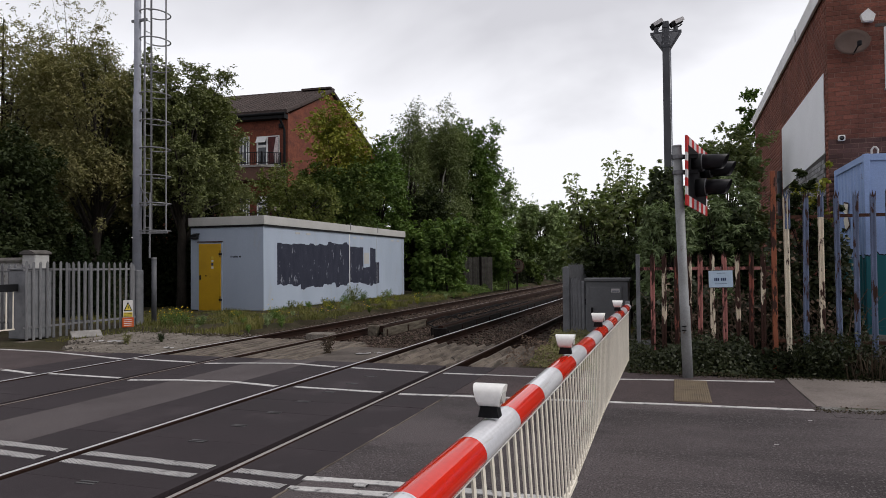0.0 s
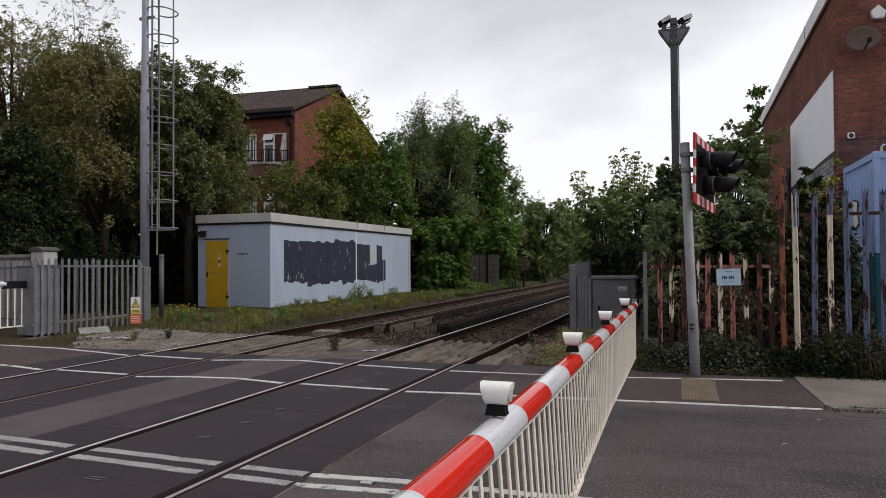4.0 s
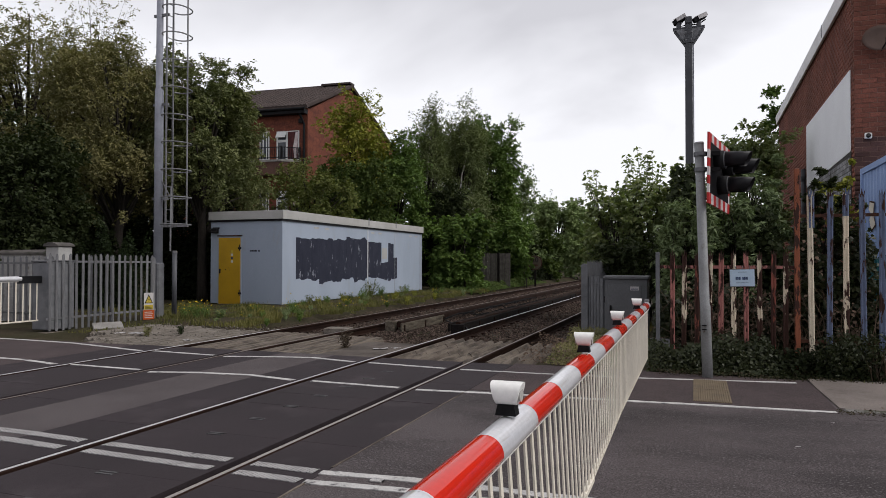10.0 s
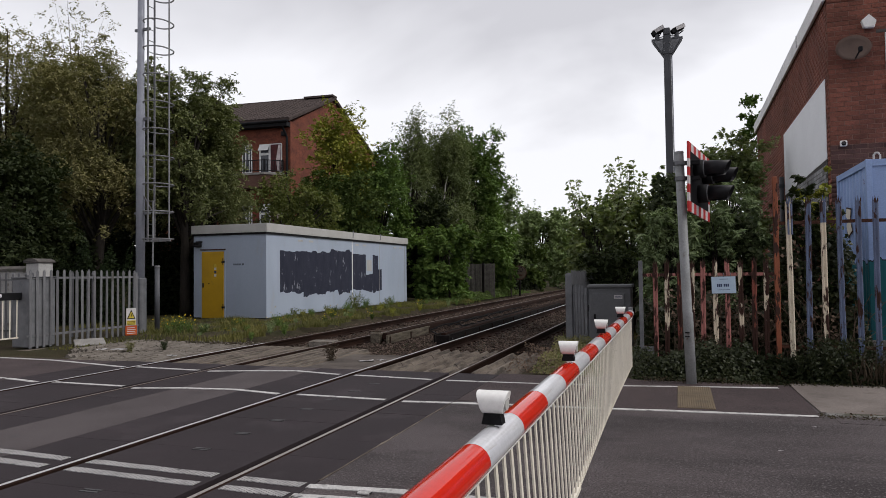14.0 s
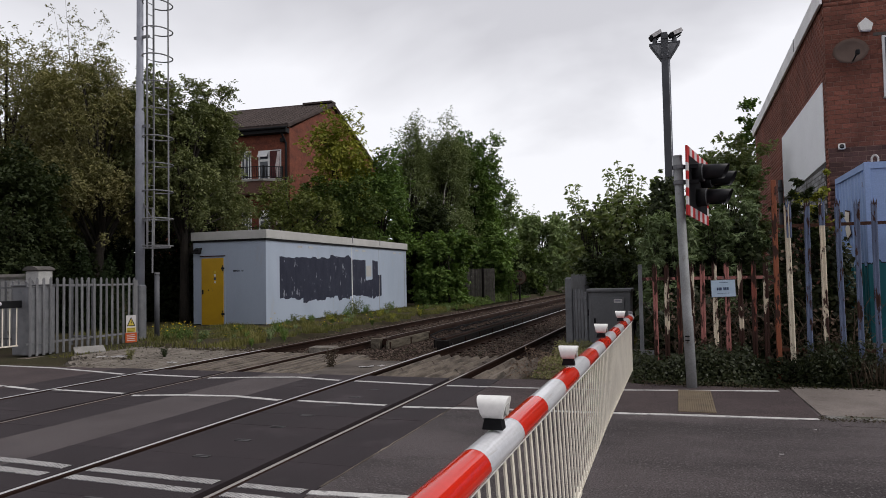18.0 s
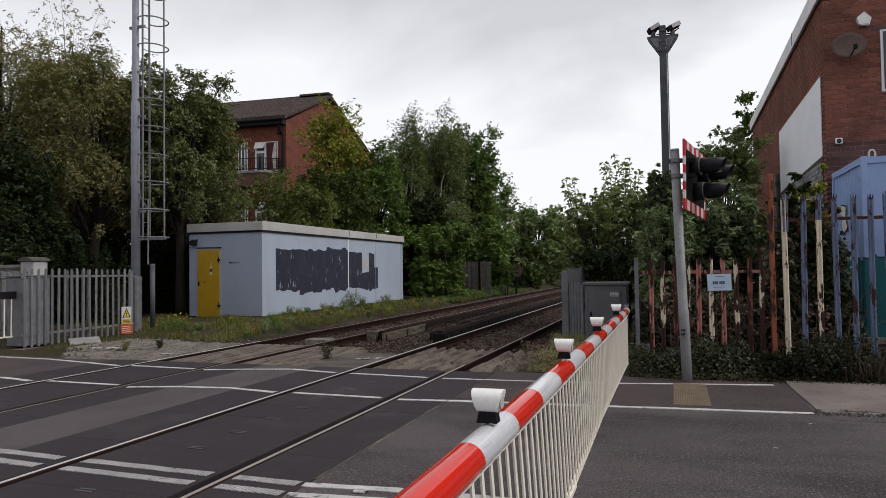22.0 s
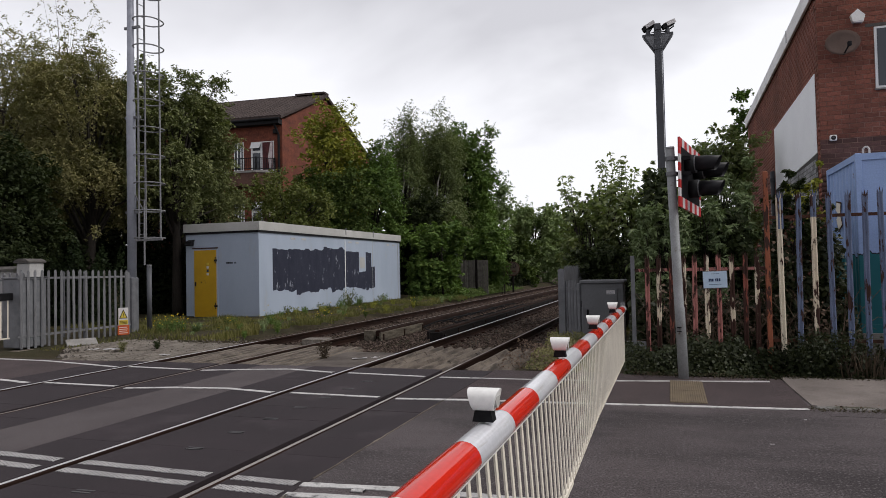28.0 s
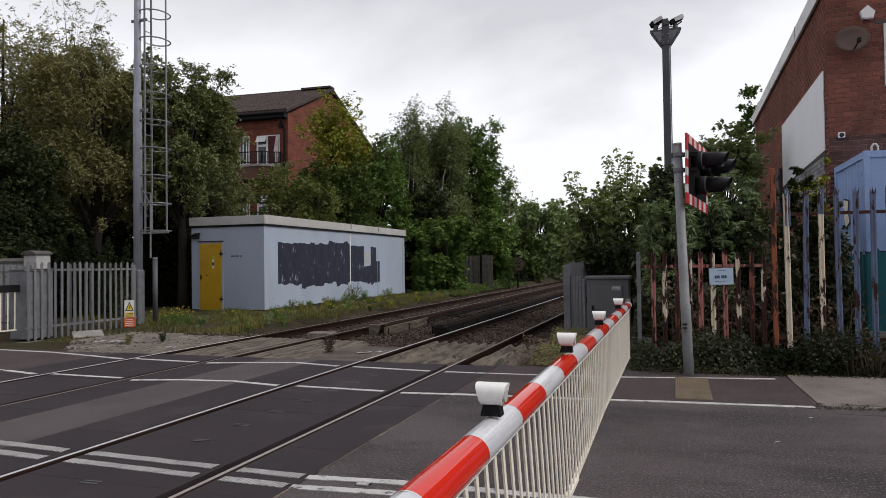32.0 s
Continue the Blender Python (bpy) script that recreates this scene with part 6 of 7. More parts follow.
def brick_building():
    root = thing("brick_building", (WX, WY, 0), "red brick commercial building with a white painted side panel", "building", rz=-0.55)
    body = part("wall", boxed(0.006, 9.0, 0.006, 12.5, -0.1, 6.3), MORTAR, root, "mortar joints of the brick walls")
    part("parapet_board", boxed(-0.07, -0.02, -0.02, 12.6, 6.14, WTOP, 0.006), VERGE_WHITE, root, "pale verge board along the roof edge")
    part("parapet_joint", boxed(-0.078, -0.07, 2.9, 2.95, 6.20, WTOP), GALV_DARK, root)
    part("roof", boxed(-0.02, 9.1, 0.07, 12.6, 6.31, 6.44), ROOF_TILE, root)
    part("side_panel", prismed([(0.30, 3.40), (5.75, 3.30), (5.75, 4.83), (0.30, 4.83)], "x", -0.016, -0.004), WHITE_WASH, root, "white painted rectangle on the side wall")
    pipe = part("rain_pipe", tubed([(-0.07, 5.9, 0), (-0.07, 5.9, 3.78)], 0.055, 12), POLE_DARK, root, "grey waste pipe", smooth=True)
    part("pipe_collar", tubed([(-0.07, 5.9, 3.5), (-0.07, 5.9, 3.60)], 0.068, 12), POLE_DARK, pipe)
    part("side_band", prismed([(0.30, 2.45), (5.75, 2.85), (5.75, 3.296), (0.30, 3.396)], "x", -0.010, -0.002), GREY_JOINT, root, "dirty joints of the grey painted band")
    whitewashed = mesh_of("painted_block", boxed(0.0, 0.012, 0.006, 0.222, 0.005, 0.078, 0.003), GREY_WASH)
    for j in range(12):
        zz = 2.48 + 0.083 * j
        for i in range(25):
            yy = 0.31 + 0.228 * i - (0.114 if j % 2 else 0.0)
            if yy > 0.29 and yy < 5.5 and zz + 0.08 < 3.39 - (yy - 0.10) * 0.0184 and zz > 2.45 + (yy - 0.30) * 0.0734:
                piece("painted_block", whitewashed, root, (-0.017 + random.uniform(-0.002, 0.002), yy, zz))
    window = part("window", boxed(0.865, 2.25, -0.03, 0.05, 4.40, 5.46), UPVC, root, "white framed window with dark glass")
    part("pane", boxed(0.905, 2.21, -0.034, -0.028, 4.44, 5.425), GLASS, window)
    part("sill", boxed(0.85, 2.28, -0.05, 0.0, 4.375, 4.40), CONCRETE, window)
    part("lintel", boxed(0.74, 2.4, -0.008, 0.04, 5.475, 5.53), COPING, window, "weathered lintel")
    part("window_mullion", boxed(1.55, 1.60, -0.04, -0.03, 4.46, 5.40), UPVC, window)
    # pentagonal alarm box
    al = part("alarm_box", prismed([(0.54, 5.575), (0.698, 5.552), (0.73, 5.668), (0.62, 5.785), (0.508, 5.69)], "y", -0.10, 0.0), WHITE, root, "white pentagonal alarm box")
    part("alarm_base", boxed(0.555, 0.685, -0.11, -0.10, 5.548, 5.574), SIGN_WHITE, al)
    cc = part("wall_camera", boxed(0.135, 0.245, -0.06, 0.0, 3.55, 3.65, 0.012), WHITE, root, "small white wall camera")
    part("dome", tubed([(0.19, -0.06, 3.60), (0.19, -0.085, 3.60)], [0.04, 0.02], 10), LENS_DARK, cc)
    # dish
    bm = bmesh.new()
    rings = []
    for r, d in ((0.0, 0.0), (0.10, 0.008), (0.20, 0.032), (0.27, 0.062)):
        rings.append([bm.verts.new((r * math.cos(6.28318 * k / 28), -d, r * 0.78 * math.sin(6.28318 * k / 28))) for k in range(28)] if r else [bm.verts.new((0, 0, 0))])
    for k in range(28):
        bm.faces.new((rings[0][0], rings[1][k], rings[1][(k + 1) % 28]))
        for a, b in zip(rings[1:], rings[2:]):
            bm.faces.new((a[k], b[k], b[(k + 1) % 28], a[(k + 1) % 28]))
    ext = bmesh.ops.extrude_face_region(bm, geom=bm.faces[:])
    for v in ext["geom"]:
        if isinstance(v, bmesh.types.BMVert):
            v.co.y += 0.012
    dish = part("satellite_dish", bm, surface("weathered_dish", (0.16, 0.110, 0.090), (0.115, 0.080, 0.066), 3, 50, 0.75, bump=0.02, grain=0.06), root, "weathered brown satellite dish", loc=(0.34, -0.20, 5.19), smooth=True)
    part("feed_arm", tubed([(0.02, 0.0, -0.20), (0.06, -0.24, -0.10)], 0.012, 6), BLACK, dish)
    part("feed_horn", boxed(0.03, 0.09, -0.29, -0.22, -0.13, -0.05, 0.01), BLACK, dish)
    part("mount", boxed(-0.04, 0.04, 0.012, 0.205, -0.06, 0.06), BLACK, dish)

    # bricks of the face towards the street
    H_, L_, J = 0.083, 0.228, 0.010
    stretcher = {m.name: mesh_of("brick", boxed(0.0, L_ - J, 0.0, 0.06, 0, H_ - J, 0.003), m) for m in (BRICK, BRICK_DARK)}
    header = {m.name: mesh_of("brick", boxed(0.0, L_ / 2 - J, 0.0, 0.06, 0, H_ - J, 0.003), m) for m in (BRICK, BRICK_DARK)}
    rng = random.Random(5)

    def hole(x0, x1, z0):
        return x0 > 0.80 and x1 < 2.27 and z0 > 4.34 and z0 + H_ < 5.50
    count = 0
    course = 0
    z = 0.02
    far_v, far_f = [], []
    while z < 6.75:
        m = BRICK_DARK if z < 3.58 else BRICK
        x = 0.0 if course % 2 else L_ / 2
        row = [(0.0, L_ / 2)] if not course % 2 else []
        while x < 5.0:
            row.append((x, L_))
            x += L_
        for x, ln in row:
            if hole(x, x + ln, z):
                continue
            if 2.95 < z < 6.0 and x < 1.35 and count < 290:
                piece("brick", (header if ln < 0.2 else stretcher)[m.name], root, (x, rng.uniform(-0.004, 0.003), z))
                count += 1
            else:
                far_v.append((x, rng.uniform(-0.003, 0.002), z, ln, m.name))
        z += H_
        course += 1
    for m in (BRICK, BRICK_DARK):
        sel = np.array([q[:4] for q in far_v if q[4] == m.name], float)
        cube = np.array([(0, 0, 0), (1, 0, 0), (1, 1, 0), (0, 1, 0), (0, 0, 1), (1, 0, 1), (1, 1, 1), (0, 1, 1)], float)
        dim = np.stack([sel[:, 3] - J, np.full(len(sel), 0.06), np.full(len(sel), H_ - J)], 1)
        v = sel[:, None, :3] + cube[None] * dim[:, None]
        q = np.array([(0, 1, 5, 4), (1, 2, 6, 5), (3, 0, 4, 7), (4, 5, 6, 7), (0, 3, 2, 1)])
        f = (q[None] + 8 * np.arange(len(sel))[:, None, None]).reshape(-1, 4)
        ob = new("brick_face", quick_mesh("brick_face", v.reshape(-1, 3), f, m))
        ob.parent = root
        ob["kind"] = "stuff"
    # bricks of the long side wall
    cube = np.array([(0, 0, 0), (1, 0, 0), (1, 1, 0), (0, 1, 0), (0, 0, 1), (1, 0, 1), (1, 1, 1), (0, 1, 1)], float)
    org = []
    course = 0
    z = 0.02
    while z < 6.2:
        y = 0.012 if course % 2 else L_ / 2
        while y < 12.3:
            org.append((rng.uniform(-0.001, 0.002), y, z))
            y += L_
        z += H_
        course += 1
    org = np.array(org)
    v = org[:, None] + cube[None] * np.array([0.05, L_ - 0.007, H_ - 0.007])
    q = np.array([(0, 1, 5, 4), (3, 0, 4, 7), (4, 5, 6, 7), (0, 3, 2, 1), (2, 3, 7, 6)])
    f = (q[None] + 8 * np.arange(len(org))[:, None, None]).reshape(-1, 4)
    ob = new("brick_face", quick_mesh("brick_face", v.reshape(-1, 3), f, BRICK))
    ob.parent = root
    ob["kind"] = "stuff"


def container():
    root = thing("storage_container", (2.60, 11.35, 0.42), "pale blue steel storage container with teal lower paint", "container")
    Wc, Lc, Hc = 3.4, 1.95, 2.60

    def wave(a, b, inward):
        pts = []
        u = a
        while u < b:
            for du, dv in ((0.0, 0.0), (0.07, 0.0), (0.105, inward), (0.175, inward)):
                if u + du < b:
                    pts.append((u + du, dv))
            u += 0.21
        pts.append((b, 0.0))
        return pts
    def sheet(pts, z0, z1):
        bm = bmesh.new()
        prism(bm, pts + [(0.085, pts[-1][1]), (0.085, pts[0][1])], "z", z0, z1)
        return bm
    part("front_panel", boxed(0.075, Wc - 0.075, 0.028, 0.036, 0.10, Hc - 0.09), BOX_BLUE, root)
    for k, (m_, g_) in enumerate(((RUST, 0.0), (CREAM, 0.025))):
        part("spray_mark", prismed([(1.00 + g_, 1.60 + g_), (1.30 - g_, 1.52 + g_), (1.42 - g_, 1.72), (1.24, 1.80), (1.46 - g_, 1.88), (1.38 - g_, 2.02 - g_), (1.06 + g_, 1.98 - g_), (1.12 + g_, 1.78)], "x", 0.018 - 0.004 * k, 0.022), m_, root, "cream sprayed mark with a brown outline")
    part("side_panel", sheet([(v + 0.026, u + 0.07) for u, v in wave(0.0, Lc - 0.15, 0.026)], 0.10, Hc - 0.10), BOX_BLUE, root)
    for x, y in ((0.0, 0.0), (0.0, Lc - 0.08), (Wc - 0.08, 0.0)):
        part("corner_post", boxed(x, x + 0.08, y, y + 0.08, 0.0, Hc, 0.006), BOX_BLUE, root)
    part("front_top_rail", boxed(0.08, Wc - 0.08, 0.005, 0.07, Hc - 0.10, Hc - 0.005), BOX_BLUE, root)
    part("side_top_rail", boxed(0.005, 0.07, 0.08, Lc - 0.08, Hc - 0.10, Hc - 0.005), BOX_BLUE, root)
    part("front_bottom_rail", boxed(0.08, Wc - 0.08, 0.005, 0.08, 0.0, 0.12), BOX_BLUE, root)
    part("side_bottom_rail", boxed(0.005, 0.08, 0.08, Lc - 0.08, 0.0, 0.12), BOX_BLUE, root)
    part("roof_sheet", boxed(0.03, Wc - 0.03, 0.03, Lc - 0.03, Hc - 0.04, Hc - 0.02), BOX_BLUE, root)
    part("rear_panel", boxed(0.05, Wc - 0.05, Lc - 0.05, Lc - 0.03, 0.1, Hc - 0.06), BOX_BLUE, root)
    bm = bmesh.new()
    tube(bm, [(0.11, 0.03, Hc - 0.02), (0.11, 0.03, Hc + 0.055), (0.135, 0.03, Hc + 0.09), (0.165, 0.03, Hc + 0.09), (0.19, 0.03, Hc + 0.055), (0.19, 0.03, Hc - 0.02)], 0.015, 8)
    part("lifting_eye", bm, SIGN_WHITE, root, "pale steel lifting eye")
    for k in range(4):
        part("door_bar", tubed([(0.75 + 0.42 * k, 0.0, 0.12), (0.75 + 0.42 * k, 0.0, Hc - 0.12)], 0.018, 8), BOX_BLUE, root)
    whole("container_plinth", boxed(2.55, 6.0, 11.3, 13.3, -0.1, 0.42), CONCRETE, "concrete plinth under the container", "plinth")


brick_building()
container()


# ---------------------------------------------------------------- red brick flats behind the trees
def flats():
    hx, hy = -24.516, 40.568
    root = thing("brick_flats", (hx, hy, 0), "red brick block of flats with balconies and a brown tiled roof", "building", rz=3.47)
    D_, E_, RZ, RY = 18.19, 11.78, 14.98, 6.88
    back_z = 10.6
    part("front_wall", boxed(-11, 0, 0.0, 0.3, -0.1, E_), HOUSE_BRICK, root)
    part("gable_wall", prismed([(0.3, -0.1), (D_, -0.1), (D_, back_z - 0.1), (RY, RZ - 0.25), (0.3, E_)], "x", -0.3, 0.0), HOUSE_BRICK, root)
    part("rear_wall", boxed(-11, -0.3, D_ - 0.3, D_, -0.1, back_z - 0.2), HOUSE_BRICK, root)
    roof = part("roof", prismed([(-0.55, E_ - 0.12), (RY, RZ - 0.18), (D_ + 0.4, back_z - 0.22), (D_ + 0.4, back_z), (RY, RZ + 0.05), (-0.55, E_ + 0.10)], "x", -11.2, 0.22), ROOF_TILE, root)
    rows = 22
    bm = bmesh.new()
    for i in range(38):
        x = -11.2 + 0.30 * i
        prism(bm, [(x, 0.0), (x + 0.28, 0.0), (x + 0.26, 0.035), (x + 0.19, 0.06), (x + 0.08, 0.03), (x + 0.02, 0.03)], "y", -0.02, 0.36)
    t = mesh_of("tile_course", bm, ROOF_TILE)
    sl = math.degrees(math.atan2(RZ - E_, RY + 0.5))
    for i in range(rows):
        fr = i / rows
        piece("tile_course", t, roof, (0, -0.55 + (RY + 0.5) * fr, E_ + 0.11 + (RZ - E_ - 0.06) * fr), rx=sl - 3)
    part("ridge", tubed([(-11.2, RY, RZ + 0.06), (0.22, RY, RZ + 0.06)], 0.11, 8), ROOF_TILE, roof)
    part("verge", prismed([(-0.6, E_ + 0.08), (RY, RZ + 0.03), (RY, RZ - 0.09), (-0.6, E_ - 0.04)], "x", 0.22, 0.25), ROOF_TILE, roof)
    part("rear_verge", prismed([(RY, RZ + 0.03), (D_ + 0.4, back_z - 0.02), (D_ + 0.4, back_z - 0.12), (RY, RZ - 0.09)], "x", 0.22, 0.25), ROOF_TILE, roof)
    part("step_ridge", boxed(-2.2, 0.23, RY - 0.5, RY + 0.3, RZ + 0.02, RZ + 0.16), ROOF_TILE, roof)
    part("gutter", tubed([(-11, -0.62, E_ - 0.12), (0.1, -0.62, E_ - 0.12)], 0.09, 8), BLACK, root)
    part("soffit", boxed(-11, 0.0, -0.55, 0.0, E_ - 0.42, E_ - 0.12), BLACK, root)
    part("downpipe", tubed([(-0.22, -0.10, 0), (-0.22, -0.10, E_ - 1.1), (-0.4, -0.5, E_ - 0.3)], 0.085, 8), BLACK, root)

    def balcony(x0, x1, z):
        # its end is canted back to the wall
        b = part("balcony", prismed([(x0, 0.0), (x0, -1.05), (x1 - 1.0, -1.05), (x1, -0.25), (x1, 0.0)], "z", z - 0.14, z), CONCRETE, root, "brick balcony with dark iron railings")
        part("apron", prismed([(x0 + 0.06, 0.0), (x0 + 0.06, -0.98), (x1 - 1.02, -0.98), (x1 - 0.06, -0.21), (x1 - 0.06, 0.0)], "z", z - 1.0, z - 0.14), APRON, b, "brick apron below the balcony, coloured darker for shade")
        for zz in (z + 0.10, z + 0.80):
            part("rail", boxed(x0, x1 - 1.0, -1.03, -0.98, zz, zz + 0.05), BLACK, b)
            part("rail", prismed([(x1 - 1.0, -1.03), (x1 - 0.03, -0.25), (x1 - 0.03, -0.19), (x1 - 1.0, -0.97)], "z", zz, zz + 0.05), BLACK, b)
        bar = mesh_of("railing_bar", boxed(-0.014, 0.014, -0.014, 0.014, 0, 0.75), BLACK)
        n = int((x1 - 1.0 - x0) / 0.16)
        for i in range(n):
            piece("railing_bar", bar, b, (x0 + 0.06 + i * 0.16, -1.0, z + 0.08))
        for i in range(8):
            piece("railing_bar", bar, b, (x1 - 1.0 + 0.12 * (i + 0.5), -1.0 + 0.0965 * (i + 0.5), z + 0.08))
        for px, py in ((x1 - 1.0, -1.0), (x1 - 0.04, -0.2)):
            part("railing_post", boxed(px - 0.035, px + 0.035, py - 0.035, py + 0.035, z, z + 0.9), BLACK, b)
    curtain = surface("pale_curtain", (0.62, 0.55, 0.55), (0.45, 0.36, 0.36), 3, 20, 0.9)
    dim = surface("room_behind_glass", (0.10, 0.030, 0.030), (0.055, 0.020, 0.022), 2, 20, 0.9)
    for z0 in (8.32, 4.26, 0.41):
        # narrow balcony door with two leaves
        w = part("window", boxed(-3.63, -2.89, -0.05, 0.06, z0, z0 + 2.02), UPVC, root, "white framed balcony door")
        for a, b in ((-3.56, -3.40), (-3.31, -3.14), (-3.05, -2.96)):
            part("pane", boxed(a, b, -0.058, -0.052, z0 + 0.12, z0 + 1.92), GLASS, w)
        # window and door under one head: a top light ajar, a dark room, a pale curtain
        w = part("window", boxed(-2.33, -0.62, -0.05, 0.06, z0 - 0.02, z0 + 1.98), UPVC, root, "white framed window with its top light ajar")
        part("pane", boxed(-2.20, -1.62, -0.058, -0.052, z0 + 0.05, z0 + 1.22), GLASS, w)
        part("pane", boxed(-2.20, -1.62, -0.058, -0.052, z0 + 1.38, z0 + 1.88), GLASS, w)
        light = part("top_light", boxed(-0.36, 0.36, -0.03, 0.0, -0.46, 0.0), UPVC, w, "open white top light")
        light.matrix_basis = pose(-1.91, -0.07, z0 + 1.90, -32, 0, 0)
        part("room", boxed(-1.46, -0.68, -0.058, -0.052, z0 + 0.05, z0 + 1.92), dim, w, "dark red room behind the open door")
        bm = bmesh.new()
        prism(bm, [(-0.98, z0 + 0.10), (-0.74, z0 + 0.10), (-0.70, z0 + 1.88), (-0.86, z0 + 1.88), (-1.04, z0 + 0.9)], "y", -0.075, -0.06)
        part("curtain", bm, curtain, w, "pale curtain blown to one side")
        balcony(-4.4, -0.42, z0 - 0.08)
        w = part("window", boxed(-7.4, -6.0, -0.05, 0.06, z0 + 0.3, z0 + 1.9), UPVC, root, "white framed window")
        for a, b in ((-7.33, -6.74), (-6.66, -6.07)):
            part("pane", boxed(a, b, -0.058, -0.052, z0 + 0.38, z0 + 1.82), GLASS, w)
    part("hopper", boxed(-0.55, -0.30, -0.30, -0.05, 10.75, 11.05, 0.02), BLACK, root)
    whole("flats_garden_step", boxed(-30, -24, 37.0, 38.5, -0.1, 0.1), CONCRETE, "concrete path below the flats", "path")


flats()

# ---------------------------------------------------------------- trees and shrubs
W_, B_, F_ = "trees behind the far fence", "trees behind the cabin", "birches by the line"
S_, D_, P_, Q_ = "shrubs by the line", "far trees", "bushes by the camera pole", "buddleias behind the fence"
tree("willow_tree", "broad olive-green tree with drooping leaves behind the fence", "tree", (-21.98, 17.73, 0), 10.03, 3.10, 1.98, 3.38, LEAF_OLIVE, 48000, 0.118, 21, boughs=6, clumps=225, trunk=0.20, droop=0.3, group=W_, slim=0.4, sway=0.5)
tree("willow_tree", "broad olive-green tree with drooping leaves behind the fence", "tree", (-17.74, 17.60, 0), 9.11, 3.10, 1.62, 2.76, LEAF_OLIVE, 84000, 0.108, 22, boughs=6, clumps=240, trunk=0.18, droop=0.4, group=W_, slim=0.34, sway=0.5)
tree("broadleaf_tree", "leafy dark green tree beside the fence", "tree", (-17.06, 13.70, 0), 5.26, 1.20, 1.46, 1.33, LEAF_DARK, 45900, 0.115, 23, boughs=5, clumps=180, trunk=0.14, group=W_, sway=0.4)
tree("broadleaf_tree", "mixed green tree behind the mast", "tree", (-16.10, 19.74, 0), 8.72, 3.10, 1.34, 2.28, LEAF_SAGE, 45900, 0.123, 24, boughs=6, clumps=180, trunk=0.17, droop=0.2, group=W_, slim=0.45, sway=0.5)
tree("broadleaf_tree", "mixed green tree behind the mast and cabin", "tree", (-16.55, 21.83, 0), 8.05, 2.59, 1.08, 2.14, LEAF_SAGE, 37800, 0.131, 45, boughs=6, clumps=165, trunk=0.15, droop=0.2, group=W_, slim=0.45, sway=0.5, taper=0.5)
tree("birch_tree", "tall thin birch with sparse leaves against the sky", "tree", (-27.12, 25.37, 0), 15.42, 8.35, 2.02, 1.83, LEAF_OLIVE, 4050, 0.082, 25, boughs=4, clumps=120, trunk=0.05, droop=0.25, group=W_, clump=0.13, shoots=0.8, sway=0.7)
tree("broadleaf_tree", "dense olive tree at the back of the trees", "tree", (-23.24, 22.61, 0), 9.12, 3.10, 3.65, 2.20, LEAF_OLIVE, 48600, 0.180, 46, boughs=5, clumps=150, trunk=0.2, droop=0.2, group=W_, sway=0.4)
tree("broadleaf_tree", "broad olive-green tree with drooping leaves behind the fence", "tree", (-27.97, 18.86, 0), 11.22, 3.10, 2.14, 1.94, LEAF_OLIVE, 35100, 0.164, 37, boughs=5, clumps=135, trunk=0.22, droop=0.2, group=W_, sway=0.4)
tree("broadleaf_tree", "low spreading tree over the cabin roof", "tree", (-16.35, 27.6, 0), 5.95, 2.6, 1.75, 1.5, LEAF_ASH, 14500, 0.131, 26, boughs=5, clumps=90, trunk=0.14, droop=0.3, group=W_, sway=0.5)
tree("sycamore_tree", "yellow-green young tree in front of the flats", "tree", (-17.05, 33.10, 0), 10.35, 3.2, 2.30, 2.00, LEAF_GOLD, 14500, 0.172, 27, boughs=6, clumps=150, trunk=0.10, group=B_, clump=0.25, shoots=0.18, sway=0.6, taper=0.54, flat=0.5)
tree("sycamore_tree", "bright green spreading tree behind the cabin roof", "tree", (-16.55, 31.9, 0), 6.75, 2.2, 2.5, 1.65, LEAF_FRESH, 42000, 0.148, 28, boughs=5, clumps=135, trunk=0.14, droop=0.25, group=B_, sway=0.5)
tree("broadleaf_tree", "dense green tree behind the cabin", "tree", (-15.61, 35.20, 0), 8.58, 1.48, 1.87, 1.70, LEAF_MID, 40500, 0.156, 29, boughs=5, clumps=150, trunk=0.14, droop=0.2, group=B_, sway=0.5)
tree("birch_tree", "tall birch with fine leaves and pale stem", "tree", (-15.78, 40.87, 0), 11.67, 1.46, 1.30, 1.18, LEAF_BIRCH, 40500, 0.107, 30, boughs=5, clumps=260, trunk=0.10, bark=BARK_PALE, droop=0.15, group=F_, slim=0.5, shoots=0.45, sway=0.7, taper=0.55, clump=0.30, front=1.05)
tree("birch_tree", "tall birch with fine leaves and pale stem", "tree", (-14.37, 43.44, 0), 12.04, 1.44, 1.70, 1.55, LEAF_BIRCH, 48600, 0.115, 31, boughs=5, clumps=260, trunk=0.10, bark=BARK_PALE, droop=0.15, group=F_, slim=0.5, shoots=0.4, sway=0.7, taper=0.4, clump=0.30, front=1.05)
tree("sycamore_tree", "dark rounded sycamore beyond the birches", "tree", (-13.60, 47.91, 0), 12.47, 1.42, 1.55, 1.41, LEAF_MID, 54000, 0.180, 32, boughs=6, clumps=210, trunk=0.18, group=F_, clump=0.30, sway=0.6, shoots=0.12)
tree("birch_tree", "birches massed behind with fine grey-green leaves", "tree", (-15.96, 46.09, 0), 11.42, 1.45, 2.64, 2.20, LEAF_BIRCH, 59400, 0.148, 47, boughs=5, clumps=260, trunk=0.12, bark=BARK_PALE, droop=0.1, group=F_, slim=0.5, shoots=0.3, sway=0.6, clump=0.3, taper=0.1)
